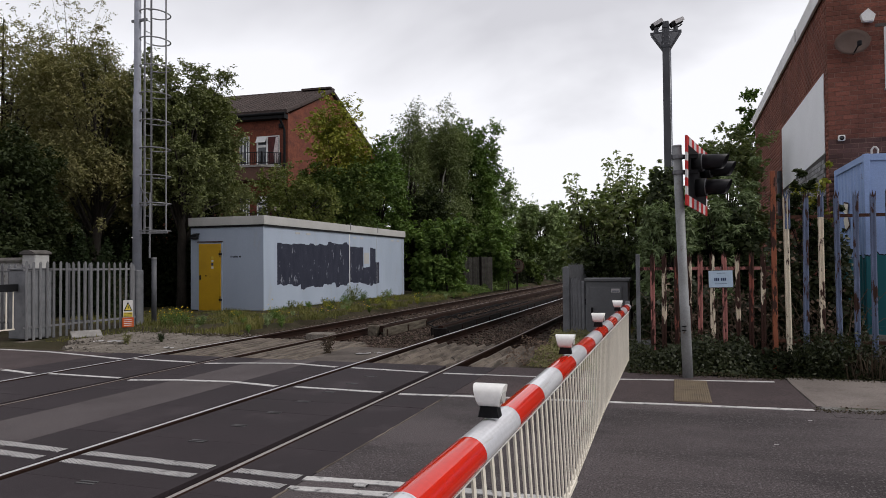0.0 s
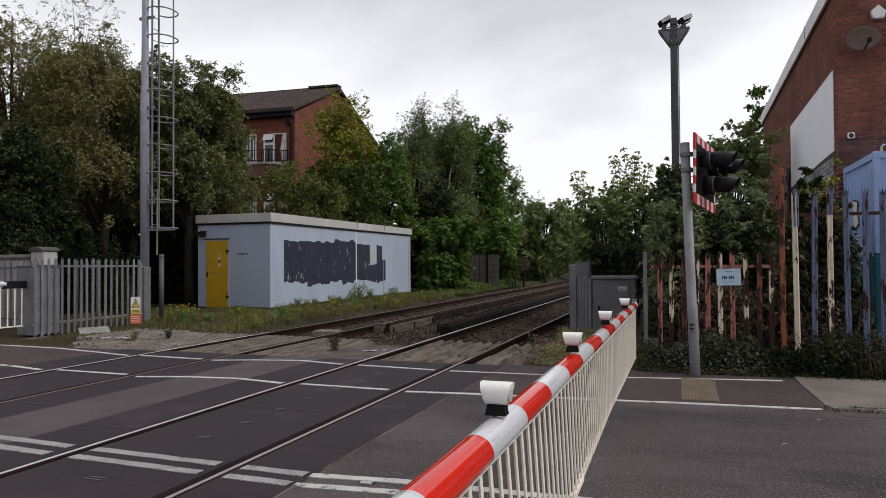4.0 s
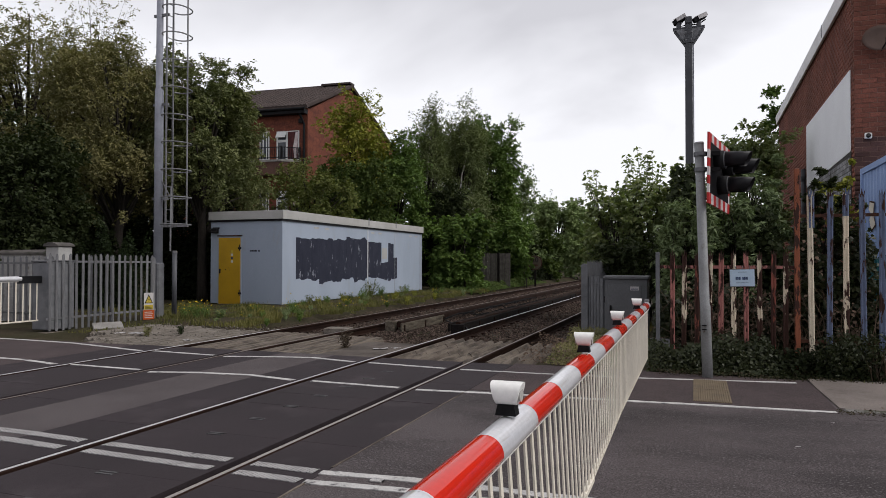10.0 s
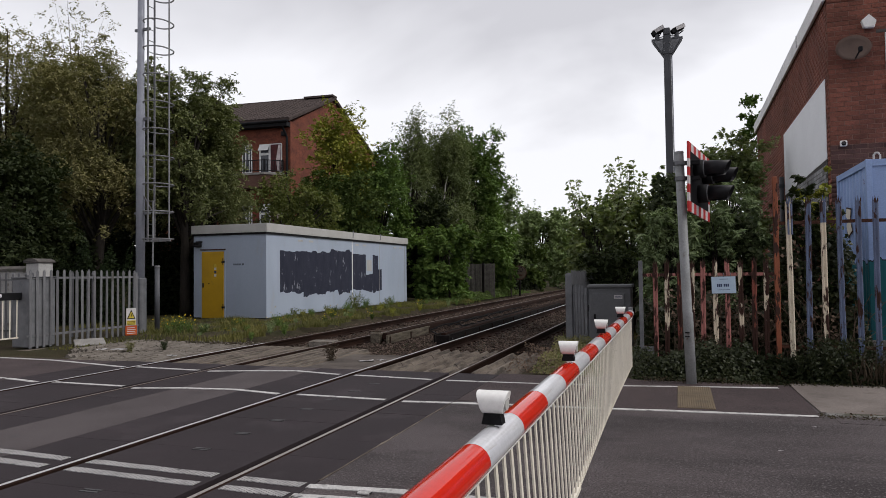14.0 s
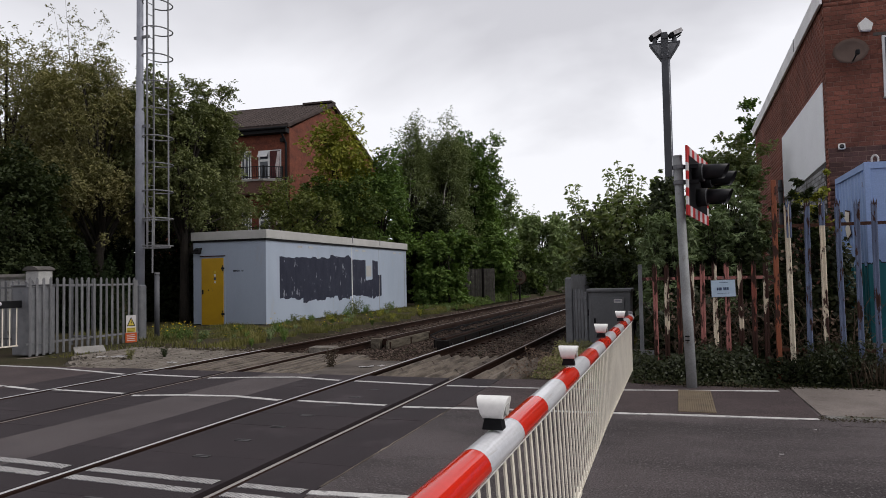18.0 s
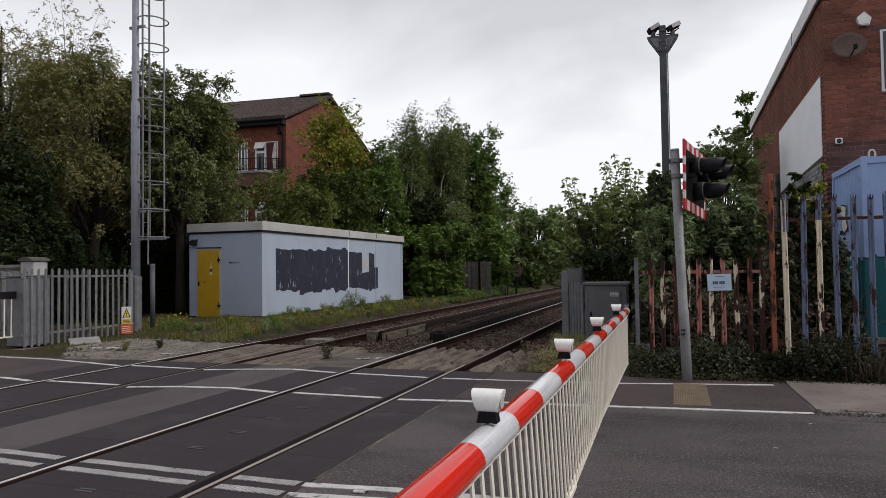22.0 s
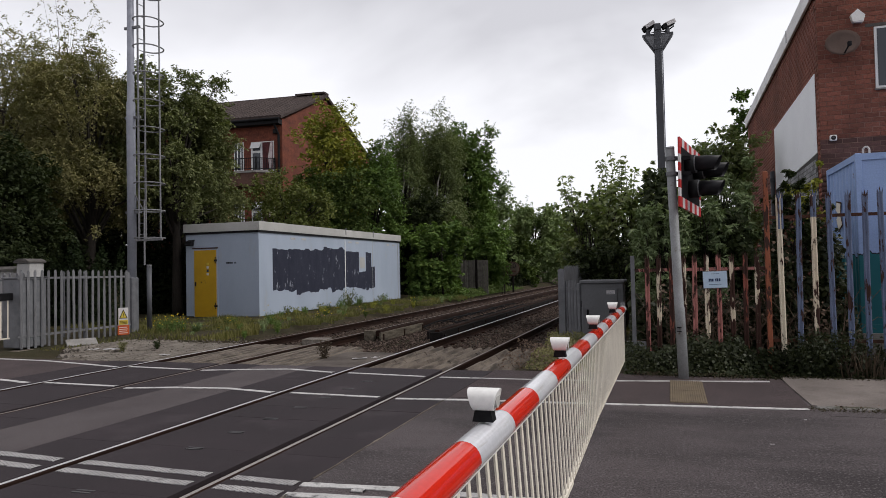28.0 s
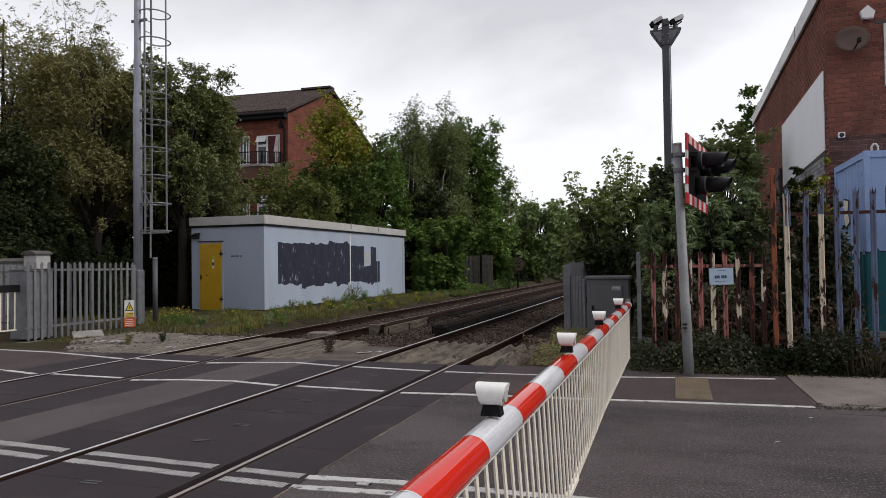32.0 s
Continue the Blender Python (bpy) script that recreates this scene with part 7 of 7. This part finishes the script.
tree("sycamore_tree", "dark rounded tree beside the line", "tree", (-13.20, 52.38, 0), 8.12, 0.52, 2.00, 1.82, LEAF_HAZE, 29700, 0.197, 33, boughs=5, clumps=120, trunk=0.15, group=F_, sway=0.5, shoots=0.15)
tree("broadleaf_shrub", "rounded green shrub beyond the cabin", "shrub", (-11.39, 33.57, 0), 4.00, 0.05, 1.51, 1.37, LEAF_MID, 17550, 0.221, 34, boughs=4, clumps=110, trunk=0.07, group=S_, stems=4, sway=0.3, shoots=0.1)
tree("broadleaf_shrub", "dense dark green shrub beside the railway", "shrub", (-13.86, 37.44, 0), 5.85, 0.48, 1.58, 1.44, LEAF_DARK, 27000, 0.156, 35, boughs=4, clumps=120, trunk=0.08, group=S_, stems=3, sway=0.3)
tree("broadleaf_shrub", "ivy-clad bright shrub beside the line", "shrub", (-11.45, 43.57, 0), 4.05, 0.31, 1.62, 1.47, LEAF_MID, 14850, 0.238, 36, boughs=4, clumps=100, trunk=0.07, group=S_, stems=4, sway=0.3, shoots=0.1)
tree("broadleaf_shrub", "bright shrub beside the line", "shrub", (-11.34, 53.10, 0), 4.12, 0.06, 1.65, 1.50, LEAF_FRESH, 10125, 0.254, 38, boughs=4, clumps=105, trunk=0.07, group=S_, stems=4, sway=0.3, shoots=0.1)
tree("broadleaf_shrub", "low shrub growing round the speed sign", "shrub", (-9.72, 41.4, 0), 1.95, 0.05, 0.52, 0.40, LEAF_MID, 1500, 0.15, 63, boughs=3, clumps=40, trunk=0.03, group=S_, stems=3, sway=0.4)
tree("broadleaf_tree", "distant tree at the bend of the line", "tree", (-11.55, 62.44, 0), 7.30, 0.05, 2.54, 2.20, LEAF_HAZE, 27000, 0.262, 39, boughs=4, clumps=105, trunk=0.15, group=D_, sway=0.5, shoots=0.3)
tree("broadleaf_tree", "distant tree at the bend of the line", "tree", (-11.22, 75.23, 0), 6.74, 0.05, 2.43, 2.20, LEAF_HAZE, 24300, 0.295, 40, boughs=4, clumps=90, trunk=0.15, group=D_, sway=0.5)
tree("broadleaf_tree", "distant dark tree across the line", "tree", (-6.65, 63.10, 0), 4.71, 0.30, 2.45, 2.20, LEAF_HAZE, 16200, 0.230, 41, boughs=4, clumps=90, trunk=0.15, group=D_, sway=0.4)
tree("broadleaf_tree", "distant dark tree at the end of the line", "tree", (-15.75, 94.86, 0), 4.63, 0.05, 5.47, 2.20, LEAF_HAZE, 14850, 0.328, 43, boughs=3, clumps=90, trunk=0.15, group=D_)
tree("sycamore_bush", "dark leggy sycamore bush behind the cabinet", "bush", (-1.96, 18.48, 0), 3.45, 0.75, 0.84, 0.70, LEAF_SYC, 4200, 0.150, 51, spires=10, spire_top=4.05, boughs=7, clumps=110, trunk=0.035, group=P_, stems=6, clump=0.27, shoots=0.8, sway=1.7, flat=0.6)
tree("sycamore_bush", "tall dark sycamore bush behind the cabinet", "bush", (-1.18, 19.36, 0), 3.75, 0.80, 0.82, 0.70, LEAF_SYC, 4400, 0.150, 50, spires=11, spire_top=4.75, boughs=7, clumps=120, trunk=0.035, group=P_, stems=6, clump=0.27, shoots=0.8, sway=1.7, flat=0.6)
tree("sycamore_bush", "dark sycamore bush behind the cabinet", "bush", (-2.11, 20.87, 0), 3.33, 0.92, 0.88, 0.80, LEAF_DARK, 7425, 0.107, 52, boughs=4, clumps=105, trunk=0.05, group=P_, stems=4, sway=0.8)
tree("sycamore_bush", "dark sycamore bush beside the camera pole", "bush", (-0.72, 20.27, 0), 3.35, 0.93, 0.70, 0.76, LEAF_SYC, 3600, 0.140, 53, boughs=5, clumps=105, trunk=0.05, group=P_, stems=4, shoots=0.4, sway=1.2, taper=0.3)
# Dark leaf colour picked here in place of deep shade.
tree("sycamore_bush", "low undergrowth behind the cabinet, leaves coloured dark for deep shade", "bush", (-1.24, 16.66, 0), 2.02, 0.50, 0.99, 0.90, LEAF_DARK, 13500, 0.090, 54, boughs=3, clumps=120, trunk=0.04, group=P_, stems=4, sway=0.4)
tree("sycamore_bush", "leafy sycamore shoots before the camera pole", "bush", (-0.30, 16.05, 0), 3.75, 1.80, 0.26, 0.26, LEAF_SYC, 1600, 0.130, 62, boughs=4, clumps=110, trunk=0.03, group=P_, stems=3, clump=0.17, shoots=0.7, sway=1.2)
tree("buddleia_bush", "grey-green buddleia behind the rusty fence", "bush", (-0.16, 12.26, 0), 2.62, 0.19, 0.50, 0.46, LEAF_GREY, 11000, 0.140, 55, boughs=4, clumps=90, trunk=0.03, group=Q_, slim=0.22, stems=5, shoots=0.4, sway=1.0)
tree("buddleia_bush", "grey-green buddleia behind the rusty fence", "bush", (0.54, 12.81, 0), 2.95, 0.15, 0.55, 0.47, LEAF_GREY, 11000, 0.140, 56, boughs=4, clumps=90, trunk=0.03, group=Q_, slim=0.22, stems=5, shoots=0.4, sway=1.0)
tree("buddleia_bush", "fresh green buddleia behind the rusty fence", "bush", (1.07, 13.30, 0), 3.25, 0.11, 0.46, 0.36, LEAF_GREY, 11000, 0.140, 57, boughs=4, clumps=90, trunk=0.03, group=Q_, slim=0.23, stems=5, shoots=0.4, sway=0.9)
tree("sycamore_tree", "olive green tree beside the brick wall", "tree", (1.22, 18.51, 0), 4.93, 1.10, 0.90, 0.70, LEAF_SYC, 24000, 0.098, 58, boughs=5, clumps=120, trunk=0.07, group=P_, clump=0.28, sway=0.7, shoots=0.2)
tree("sycamore_tree", "dark tree rising behind the brick wall", "tree", (3.30, 30.50, 0), 8.75, 3.40, 0.80, 0.7, LEAF_MID, 14000, 0.131, 59, boughs=3, clumps=75, trunk=0.10, group=P_, sway=0.6, shoots=0.1)
tree("elder_bush", "dark leafy bush close behind the tall fence", "bush", (1.74, 11.0, 0), 2.80, 0.4, 0.48, 0.26, LEAF_DARK, 4200, 0.085, 60, 3, 60, 0.02, group="buddleias behind the fence", stems=5, shoots=0.7, sway=1.2)
tree("elder_bush", "yellow-green shoots rising behind the fence", "bush", (1.95, 11.6, 0), 3.0, 1.6, 0.28, 0.3, LEAF_GOLD, 700, 0.10, 61, 2, 16, 0.02, group="buddleias behind the fence", stems=3, shoots=0.7, sway=1.5)


def ground_cover(name, label, material, count, size, seed, area, height, category="plants", slim=0.8, shape=None):
    """Low leaves heaped over a strip of ground."""
    rng = np.random.default_rng(seed)
    x0, x1, y0, y1 = area
    n = count
    x, y = rng.uniform(x0, x1, n), rng.uniform(y0, y1, n)
    hump = 0.5 + 0.5 * np.sin(x * 3.1 + seed) * np.cos(y * 2.3 + seed * 2) + 0.35 * np.sin(x * 7.3 + y * 5)
    edge = np.minimum(1, np.minimum((y - y0) / (0.25 * (y1 - y0)), (x1 - x) / 0.25).clip(0.05, 1))
    top = height * (0.5 + 0.5 * hump.clip(0, 1.2)) * edge
    z = top * rng.uniform(0.0, 1.0, n) ** 0.6
    c = np.stack([x, y, z], 1)
    nor = rng.normal(size=(n, 3)) * 0.6 + np.array([0, -0.5, 0.8])
    v, f = leaf_arrays(rng, c, nor, size, slim)
    return tagged(new(name, quick_mesh(name, v, f, material)), label, category, kind="stuff")


ground_cover("bramble_strip", "green brambles heaped at the foot of the rusty fence", LEAF_BRAMBLE, 6500, 0.047, 71, (-0.62, 1.10, 9.66, 10.5), 0.46)
# Right part of the hedge: near-black leaf colour stands in for ground shade.
ground_cover("shaded_hedge_strip", "low ivy at the foot of the tall fence, coloured dark for shade", LEAF_IVY_SHADE, 9000, 0.05, 69, (0.85, 6.0, 9.66, 10.5), 0.36)
ground_cover("nettle_strip", "green nettles and brambles at the foot of the fence", LEAF_BRAMBLE, 1800, 0.046, 72, (0.2, 1.15, 9.75, 10.5), 0.48)
ground_cover("withered_leaves", "brown withered leaves caught behind the fence", DEAD_STEM, 700, 0.06, 104, (-0.2, 2.45, 10.55, 10.9), 1.7)
ground_cover("leaf_litter", "brown dead leaves and grit below the hedge", SOIL, 3200, 0.024, 89, (-0.5, 6.0, 9.50, 9.95), 0.05, "litter")
ground_cover("gutter_debris", "dark silt and dead leaves in the gutter", SOIL, 2200, 0.018, 90, (1.30, 6.5, 7.60, 7.80), 0.025, "litter")
ground_cover("gutter_moss", "brown grass and moss growing from the gutter", DEAD_STEM, 260, 0.024, 95, (1.5, 6.5, 7.68, 7.78), 0.07, "moss")
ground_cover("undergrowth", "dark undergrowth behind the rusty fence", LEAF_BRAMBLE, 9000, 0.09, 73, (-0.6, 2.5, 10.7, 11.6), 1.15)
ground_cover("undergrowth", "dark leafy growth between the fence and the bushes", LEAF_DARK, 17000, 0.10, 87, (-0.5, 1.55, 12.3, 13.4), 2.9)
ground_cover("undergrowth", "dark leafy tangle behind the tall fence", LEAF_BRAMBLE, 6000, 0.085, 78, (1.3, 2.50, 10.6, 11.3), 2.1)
# The leaf colour of these banks carries the deep shade under the trees.
ground_cover("shade_ivy_bank", "ivy bank below the trees, coloured near black for shade", LEAF_IVY_SHADE, 22000, 0.12, 74, (-24.0, -16.6, 15.9, 17.3), 2.5)
ground_cover("shade_ivy_bank", "ivy filling the hollow beside the cabin, coloured near black for shade", LEAF_IVY_SHADE, 34000, 0.13, 75, (-26.0, -15.9, 20.6, 22.4), 4.6)
ground_cover("shade_ivy_bank", "added ivy filler between the trees and the cabin, coloured for shade", LEAF_IVY_SHADE, 30000, 0.16, 79, (-32.0, -18.2, 23.4, 26.0), 7.2)
# Added leaf fill: plugs bright gaps with a shade-dark colour.
ground_cover("shade_ivy_bank", "added leaf filler behind the cabin trees, coloured for shade", LEAF_IVY_SHADE, 9000, 0.22, 106, (-22.5, -15.0, 37.5, 39.5), 6.2)
ground_cover("bank_plants", "bright low plants on the bank beside the line", LEAF_FRESH, 15000, 0.11, 76, (-12.2, -9.9, 31.5, 45.0), 0.40)
# Added the same way, darkening the space below the shrubs by colour.
ground_cover("shade_ivy_bank", "added leaf filler under the shrubs beyond the cabin, coloured for shade", LEAF_IVY_SHADE, 14000, 0.16, 88, (-15.6, -11.4, 36.3, 40.0), 3.9)
ground_cover("lineside_weeds", "low dry weeds beside the equipment cabinet", LEAF_OLIVE, 8000, 0.034, 77, (-2.05, -0.80, 9.85, 13.0), 0.30)
ground_cover("lineside_weeds", "brown and yellow weeds at the end of the guards", DEAD_STEM, 900, 0.03, 97, (-2.45, -1.6, 9.85, 11.6), 0.26)
ground_cover("shade_ivy_bank", "ivy under the shrubs by the bend of the line, coloured for shade", LEAF_IVY_SHADE, 9000, 0.16, 99, (-13.2, -10.6, 46.0, 58.0), 1.9)


def dark_backing(name, label, x0, x1, y0, y1, h):
    """Earth bank added out of sight under ivy as dark backing."""
    bm = prismed([(x0, -0.1), (x1, -0.1), (x1 - 0.1, h * 0.7), ((x0 + x1) / 2, h), (x0 + 0.1, h * 0.8)], "y", y0, y1)
    whole(name, bm, SOIL, label, "bank", kind="structure")


ground_cover("shade_ivy_bank", "dark green ivy hedge behind the galvanised fence, deepened for shade", LEAF_HEDGE_SHADE, 22000, 0.075, 98, (-22.5, -15.35, 15.7, 16.8), 2.6)
dark_backing("earth_bank", "hidden soil bank added as dark backing under the ivy", -26, -17.0, 17.2, 18.2, 1.6)


# Added bank that stops sky light coming through the foliage.
dark_backing("earth_bank", "hidden soil bank added to block sky gaps under the trees", -30, -16.0, 22.45, 23.3, 2.8)


def grass(name, label, area, count, height, seed, material=None, keep=None):
    rng = np.random.default_rng(seed)
    x0, x1, y0, y1 = area
    x, y = rng.uniform(x0, x1, count), rng.uniform(y0, y1, count)
    if keep:
        k = keep(x, y)
        x, y = x[k], y[k]
    n = len(x)
    tuft = 0.55 + 0.45 * np.sin(x * 2.7 + seed) * np.sin(y * 2.1) + 0.3 * rng.normal(size=n) * 0.5
    h = height * np.clip(tuft, 0.2, 1.4) * rng.uniform(0.5, 1.25, n)
    a = rng.uniform(0, 6.28, n)
    lean = rng.uniform(0.1, 0.7, n)
    w = 0.005 + 0.005 * rng.uniform(0, 1, n)
    base = np.stack([x, y, np.full(n, -0.05)], 1)
    side = np.stack([np.cos(a), np.sin(a), np.zeros(n)], 1) * w[:, None]
    out = np.stack([-np.sin(a), np.cos(a), np.zeros(n)], 1)
    mid = base + out * (h * lean * 0.35)[:, None] + np.array([0, 0, 1]) * (h * 0.6)[:, None]
    tip = base + out * (h * lean)[:, None] + np.array([0, 0, 1]) * h[:, None]
    v = np.stack([base - side, base + side, mid + side * 0.8, mid - side * 0.8, tip], 1).reshape(-1, 3)
    i = 5 * np.arange(n)[:, None]
    f = np.concatenate([i + np.array([0, 1, 2]), i + np.array([0, 2, 3]), i + np.array([3, 2, 4])])
    return tagged(new(name, quick_mesh(name, v, f, material or GRASS)), label, "grass", kind="stuff")


grass("verge_grass", "long dry yellow-green grass along the cabin", (-12.6, -9.2, 13.2, 33), 42000, 0.21, 81,
      keep=lambda x, y: (x < -9.75 - 0.35 * np.sin(y * 1.3) - 0.25 * np.sin(y * 4.1 + 1)) & (y > 12.9 - (x + 12.6) * 0.1) & (np.sin(x * 5.3 + 2 * np.sin(y * 1.7)) * np.sin(y * 2.9 + x) < 0.62))
ground_cover("wild_flowers", "scattered small yellow flowers in the grass", FLOWER, 150, 0.020, 105, (-12.4, -10.2, 14.0, 24.0), 0.26)
grass("cabin_front_grass", "long dry grass in front of the cabin", (-16.5, -11.3, 14.0, 19.2), 20000, 0.20, 82)
grass("far_verge_grass", "bright grass on the far bank", (-12, -9.8, 33, 48), 7000, 0.24, 83, LEAF_MID)
grass("lineside_grass", "tufts of grass beside the barrier", (-2.55, -0.9, 9.8, 17.0), 10000, 0.17, 84, keep=lambda x, y: x > -1.95 - 0.05 * (y - 10) + 0.25 * np.sin(y * 2))
grass("kerb_grass", "thin grass along the back of the pavement", (1.3, 6.0, 9.55, 9.85), 500, 0.09, 85)
grass("dry_grass", "long dry brown grass leaning over the pavement", (2.0, 6.0, 9.70, 10.3), 3500, 0.40, 103, STEM_DARK)
grass("fence_foot_grass", "weeds at the foot of the galvanised fence", (-12.7, -12.0, 11.0, 13.2), 420, 0.12, 86)


def weed(loc, h, seed, label, bloom=0, material=None):
    rng = np.random.default_rng(seed)
    root = thing("weed", loc, label, "weed", "weeds among the ballast")
    n = 420
    s = rng.uniform(0, 1, n)
    stem = rng.integers(0, 6, n)
    ang = stem * 1.05
    out = 0.55 * h * s ** 0.7 * (0.4 + 0.6 * (stem % 3) / 2)
    c = np.stack([np.cos(ang) * out, np.sin(ang) * out, h * s * (1 - 0.25 * (stem % 3) / 2)], 1) + rng.normal(size=(n, 3)) * 0.085 * h
    c[:, 2] = np.abs(c[:, 2])
    v, f = leaf_arrays(rng, c, rng.normal(size=(n, 3)) + np.array([0, 0, 0.5]), 0.075 * h + 0.018, 0.4)
    ob = new("foliage", quick_mesh("foliage", v, f, material or LEAF_MID))
    ob.parent = root
    ob["kind"] = "stuff"
    bm = bmesh.new()
    for k in range(6):
        o = 0.45 * h * (0.5 + 0.5 * (k % 3) / 2)
        tube(bm, [(0, 0, -0.05), (math.cos(k * 1.05) * o * 0.5, math.sin(k * 1.05) * o * 0.5, h * 0.55), (math.cos(k * 1.05) * o, math.sin(k * 1.05) * o, h)], [0.006, 0.005, 0.003], 4)
    part("stalk", bm, material or LEAF_MID, root, kind="stuff")
    if bloom:
        m = 6 if bloom is True else bloom
        c = rng.normal(size=(m, 3)) * np.array([0.45, 0.35, 0.18]) * h + np.array([0, 0, h * 0.95])
        v, f = leaf_arrays(rng, c, rng.normal(size=(m, 3)) * 0.3 + np.array([0, -0.7, 0.7]), 0.028, 1.0)
        ob = new("flowers", quick_mesh("flowers", v, f, FLOWER))
        ob.parent = root
        ob["kind"] = "stuff"
    return root


YF, GW = "yellow flowering ragwort at the edge of the grass", "green weed growing through the ballast"
weed((-11.95, 14.43, -0.02), 0.40, 91, YF, 26)
weed((-11.80, 14.60, -0.02), 0.32, 92, YF, 16)
weed((-12.12, 14.25, -0.02), 0.34, 93, YF, 16)
weed((-5.72, 10.75, -0.06), 0.30, 94, "brownish weed growing through the guard", False, STEM_DARK)
weed((-10.3, 11.0, -0.04), 0.20, 96, GW, material=LEAF_OLIVE)
weed((-9.9, 11.5, -0.04), 0.18, 97, GW, material=LEAF_DARK)
weed((-12.3, 24.6, -0.05), 0.42, 98, "tall green weed beside the cabin")
weed((-12.35, 25.4, -0.05), 0.75, 99, "tall green weed beside the cabin", material=LEAF_ASH)
weed((-12.3, 26.2, -0.05), 0.45, 100, "tall green weed beside the cabin")
weed((-12.3, 28.9, -0.05), 0.42, 101, "tall green weed beside the cabin")
weed((-10.6, 16.8, -0.05), 0.4, 102, "green weed beside the cabin", True)


rw = random.Random(404)
for k in range(44):
    yy = rw.uniform(13.8, 31.0)
    weed((rw.uniform(-12.3, -9.5), yy, -0.05), rw.uniform(0.14, 0.34), 200 + k, "green and yellow weed in the grass by the cabin", k % 4 == 0, (LEAF_FRESH, LEAF_MID, LEAF_GOLD, LEAF_GREY)[k % 4])
for k in range(14):
    yy = rw.uniform(9.9, 12.6)
    weed((rw.uniform(-2.3, -1.0), yy, -0.06), rw.uniform(0.09, 0.22), 260 + k, "low dark weed growing beside the barrier", False, (LEAF_DARK, LEAF_OLIVE, LEAF_MID)[k % 3])
for k in range(7):
    weed((rw.uniform(-12.4, -11.8), 20.5 + 1.15 * k, -0.05), rw.uniform(0.25, 0.45), 280 + k, "bushy weed against the cabin wall", False, (LEAF_ASH, LEAF_MID)[k % 2])
for k in range(8):
    weed((rw.uniform(0.3, 3.2), rw.uniform(9.75, 10.25), 0.0), rw.uniform(0.35, 0.62), 240 + k, "nettle standing in the brambles below the fence", False, LEAF_BRAMBLE)


def litter(loc, sx, sy, rz, label, m):
    bm = bmesh.new()
    rng = random.Random(int(sx * 1000) + int(rz))
    g = 4
    vs = [[bm.verts.new((sx * (i / g - 0.5), sy * (j / g - 0.5), 0.005 + rng.uniform(0, 0.2) * min(sx, sy))) for j in range(g + 1)] for i in range(g + 1)]
    for i in range(g):
        for j in range(g):
            bm.faces.new((vs[i][j], vs[i + 1][j], vs[i + 1][j + 1], vs[i][j + 1]))
    bmesh.ops.solidify(bm, geom=bm.faces[:], thickness=0.003)
    ob = whole("litter", bm, m, label, "litter", "scraps of litter")
    ob.matrix_basis = pose(*loc, 0, 0, rz)


CRUMP = "crumpled white paper scrap lying beside the deck"
litter((-10.55, 11.0, 0.0), 0.30, 0.18, 20, CRUMP, SIGN_WHITE)
litter((-10.9, 10.9, 0.0), 0.20, 0.14, 70, CRUMP, SIGN_WHITE)
litter((-8.95, 10.6, -0.03), 0.16, 0.12, 10, CRUMP, SIGN_WHITE)
litter((-5.05, 10.75, -0.035), 0.26, 0.12, 30, CRUMP, SIGN_WHITE)
litter((-4.85, 10.95, -0.035), 0.14, 0.10, 60, CRUMP, SIGN_WHITE)
litter((1.16, 7.15, 0.0), 0.035, 0.018, 15, "small pale scrap on the road", SIGN_WHITE)
litter((0.75, 6.15, 0.0), 0.04, 0.012, 5, "small pale scrap on the road", SIGN_WHITE)


def dead_stems():
    """Bare brown bramble stems arching behind the fence."""
    rng = random.Random(77)
    bm = bmesh.new()
    for k in range(190):
        x, y = rng.uniform(-0.1, 2.3), rng.uniform(10.46, 10.95)
        h = rng.uniform(0.25, 1.15)
        dx, dy = rng.uniform(-0.8, 0.8), rng.uniform(-0.1, 0.2)
        tube(bm, [(x, y, 0), (x + dx * 0.3, y + dy * 0.4, h * 0.7), (x + dx * 0.7, y + dy * 0.8, h), (x + dx, y + dy, h * rng.uniform(0.6, 0.95))], [0.005, 0.0045, 0.004, 0.003], 4)
    tagged(new("dead_brambles", mesh_of("dead_brambles", bm, DEAD_STEM)), "tangle of bare brown bramble stems behind the fence", "plants", kind="stuff")


dead_stems()


# ---------------------------------------------------------------- wind in the boughs
def motions():
    for ob, amount, seed in SWAYING:
        rng = random.Random(seed)
        ph = [rng.uniform(0, 6.28) for _ in range(5)]
        base = ob.location.copy()
        rows = []
        t = 0.0
        while t <= 32.01:
            gust = 0.6 + 0.4 * math.sin(0.55 * t + 0.3 * ph[4])
            ax = amount * gust * (math.sin(1.9 * t + ph[0]) + 0.5 * math.sin(3.3 * t + ph[1]))
            ay = amount * gust * (0.6 + math.sin(1.6 * t + ph[2]) + 0.5 * math.sin(2.9 * t + ph[3]))
            rows.append((t, pose(base.x, base.y, base.z, ax, ay, 0.4 * ax)))
            t += 0.5
        walk(ob, rows)


motions()
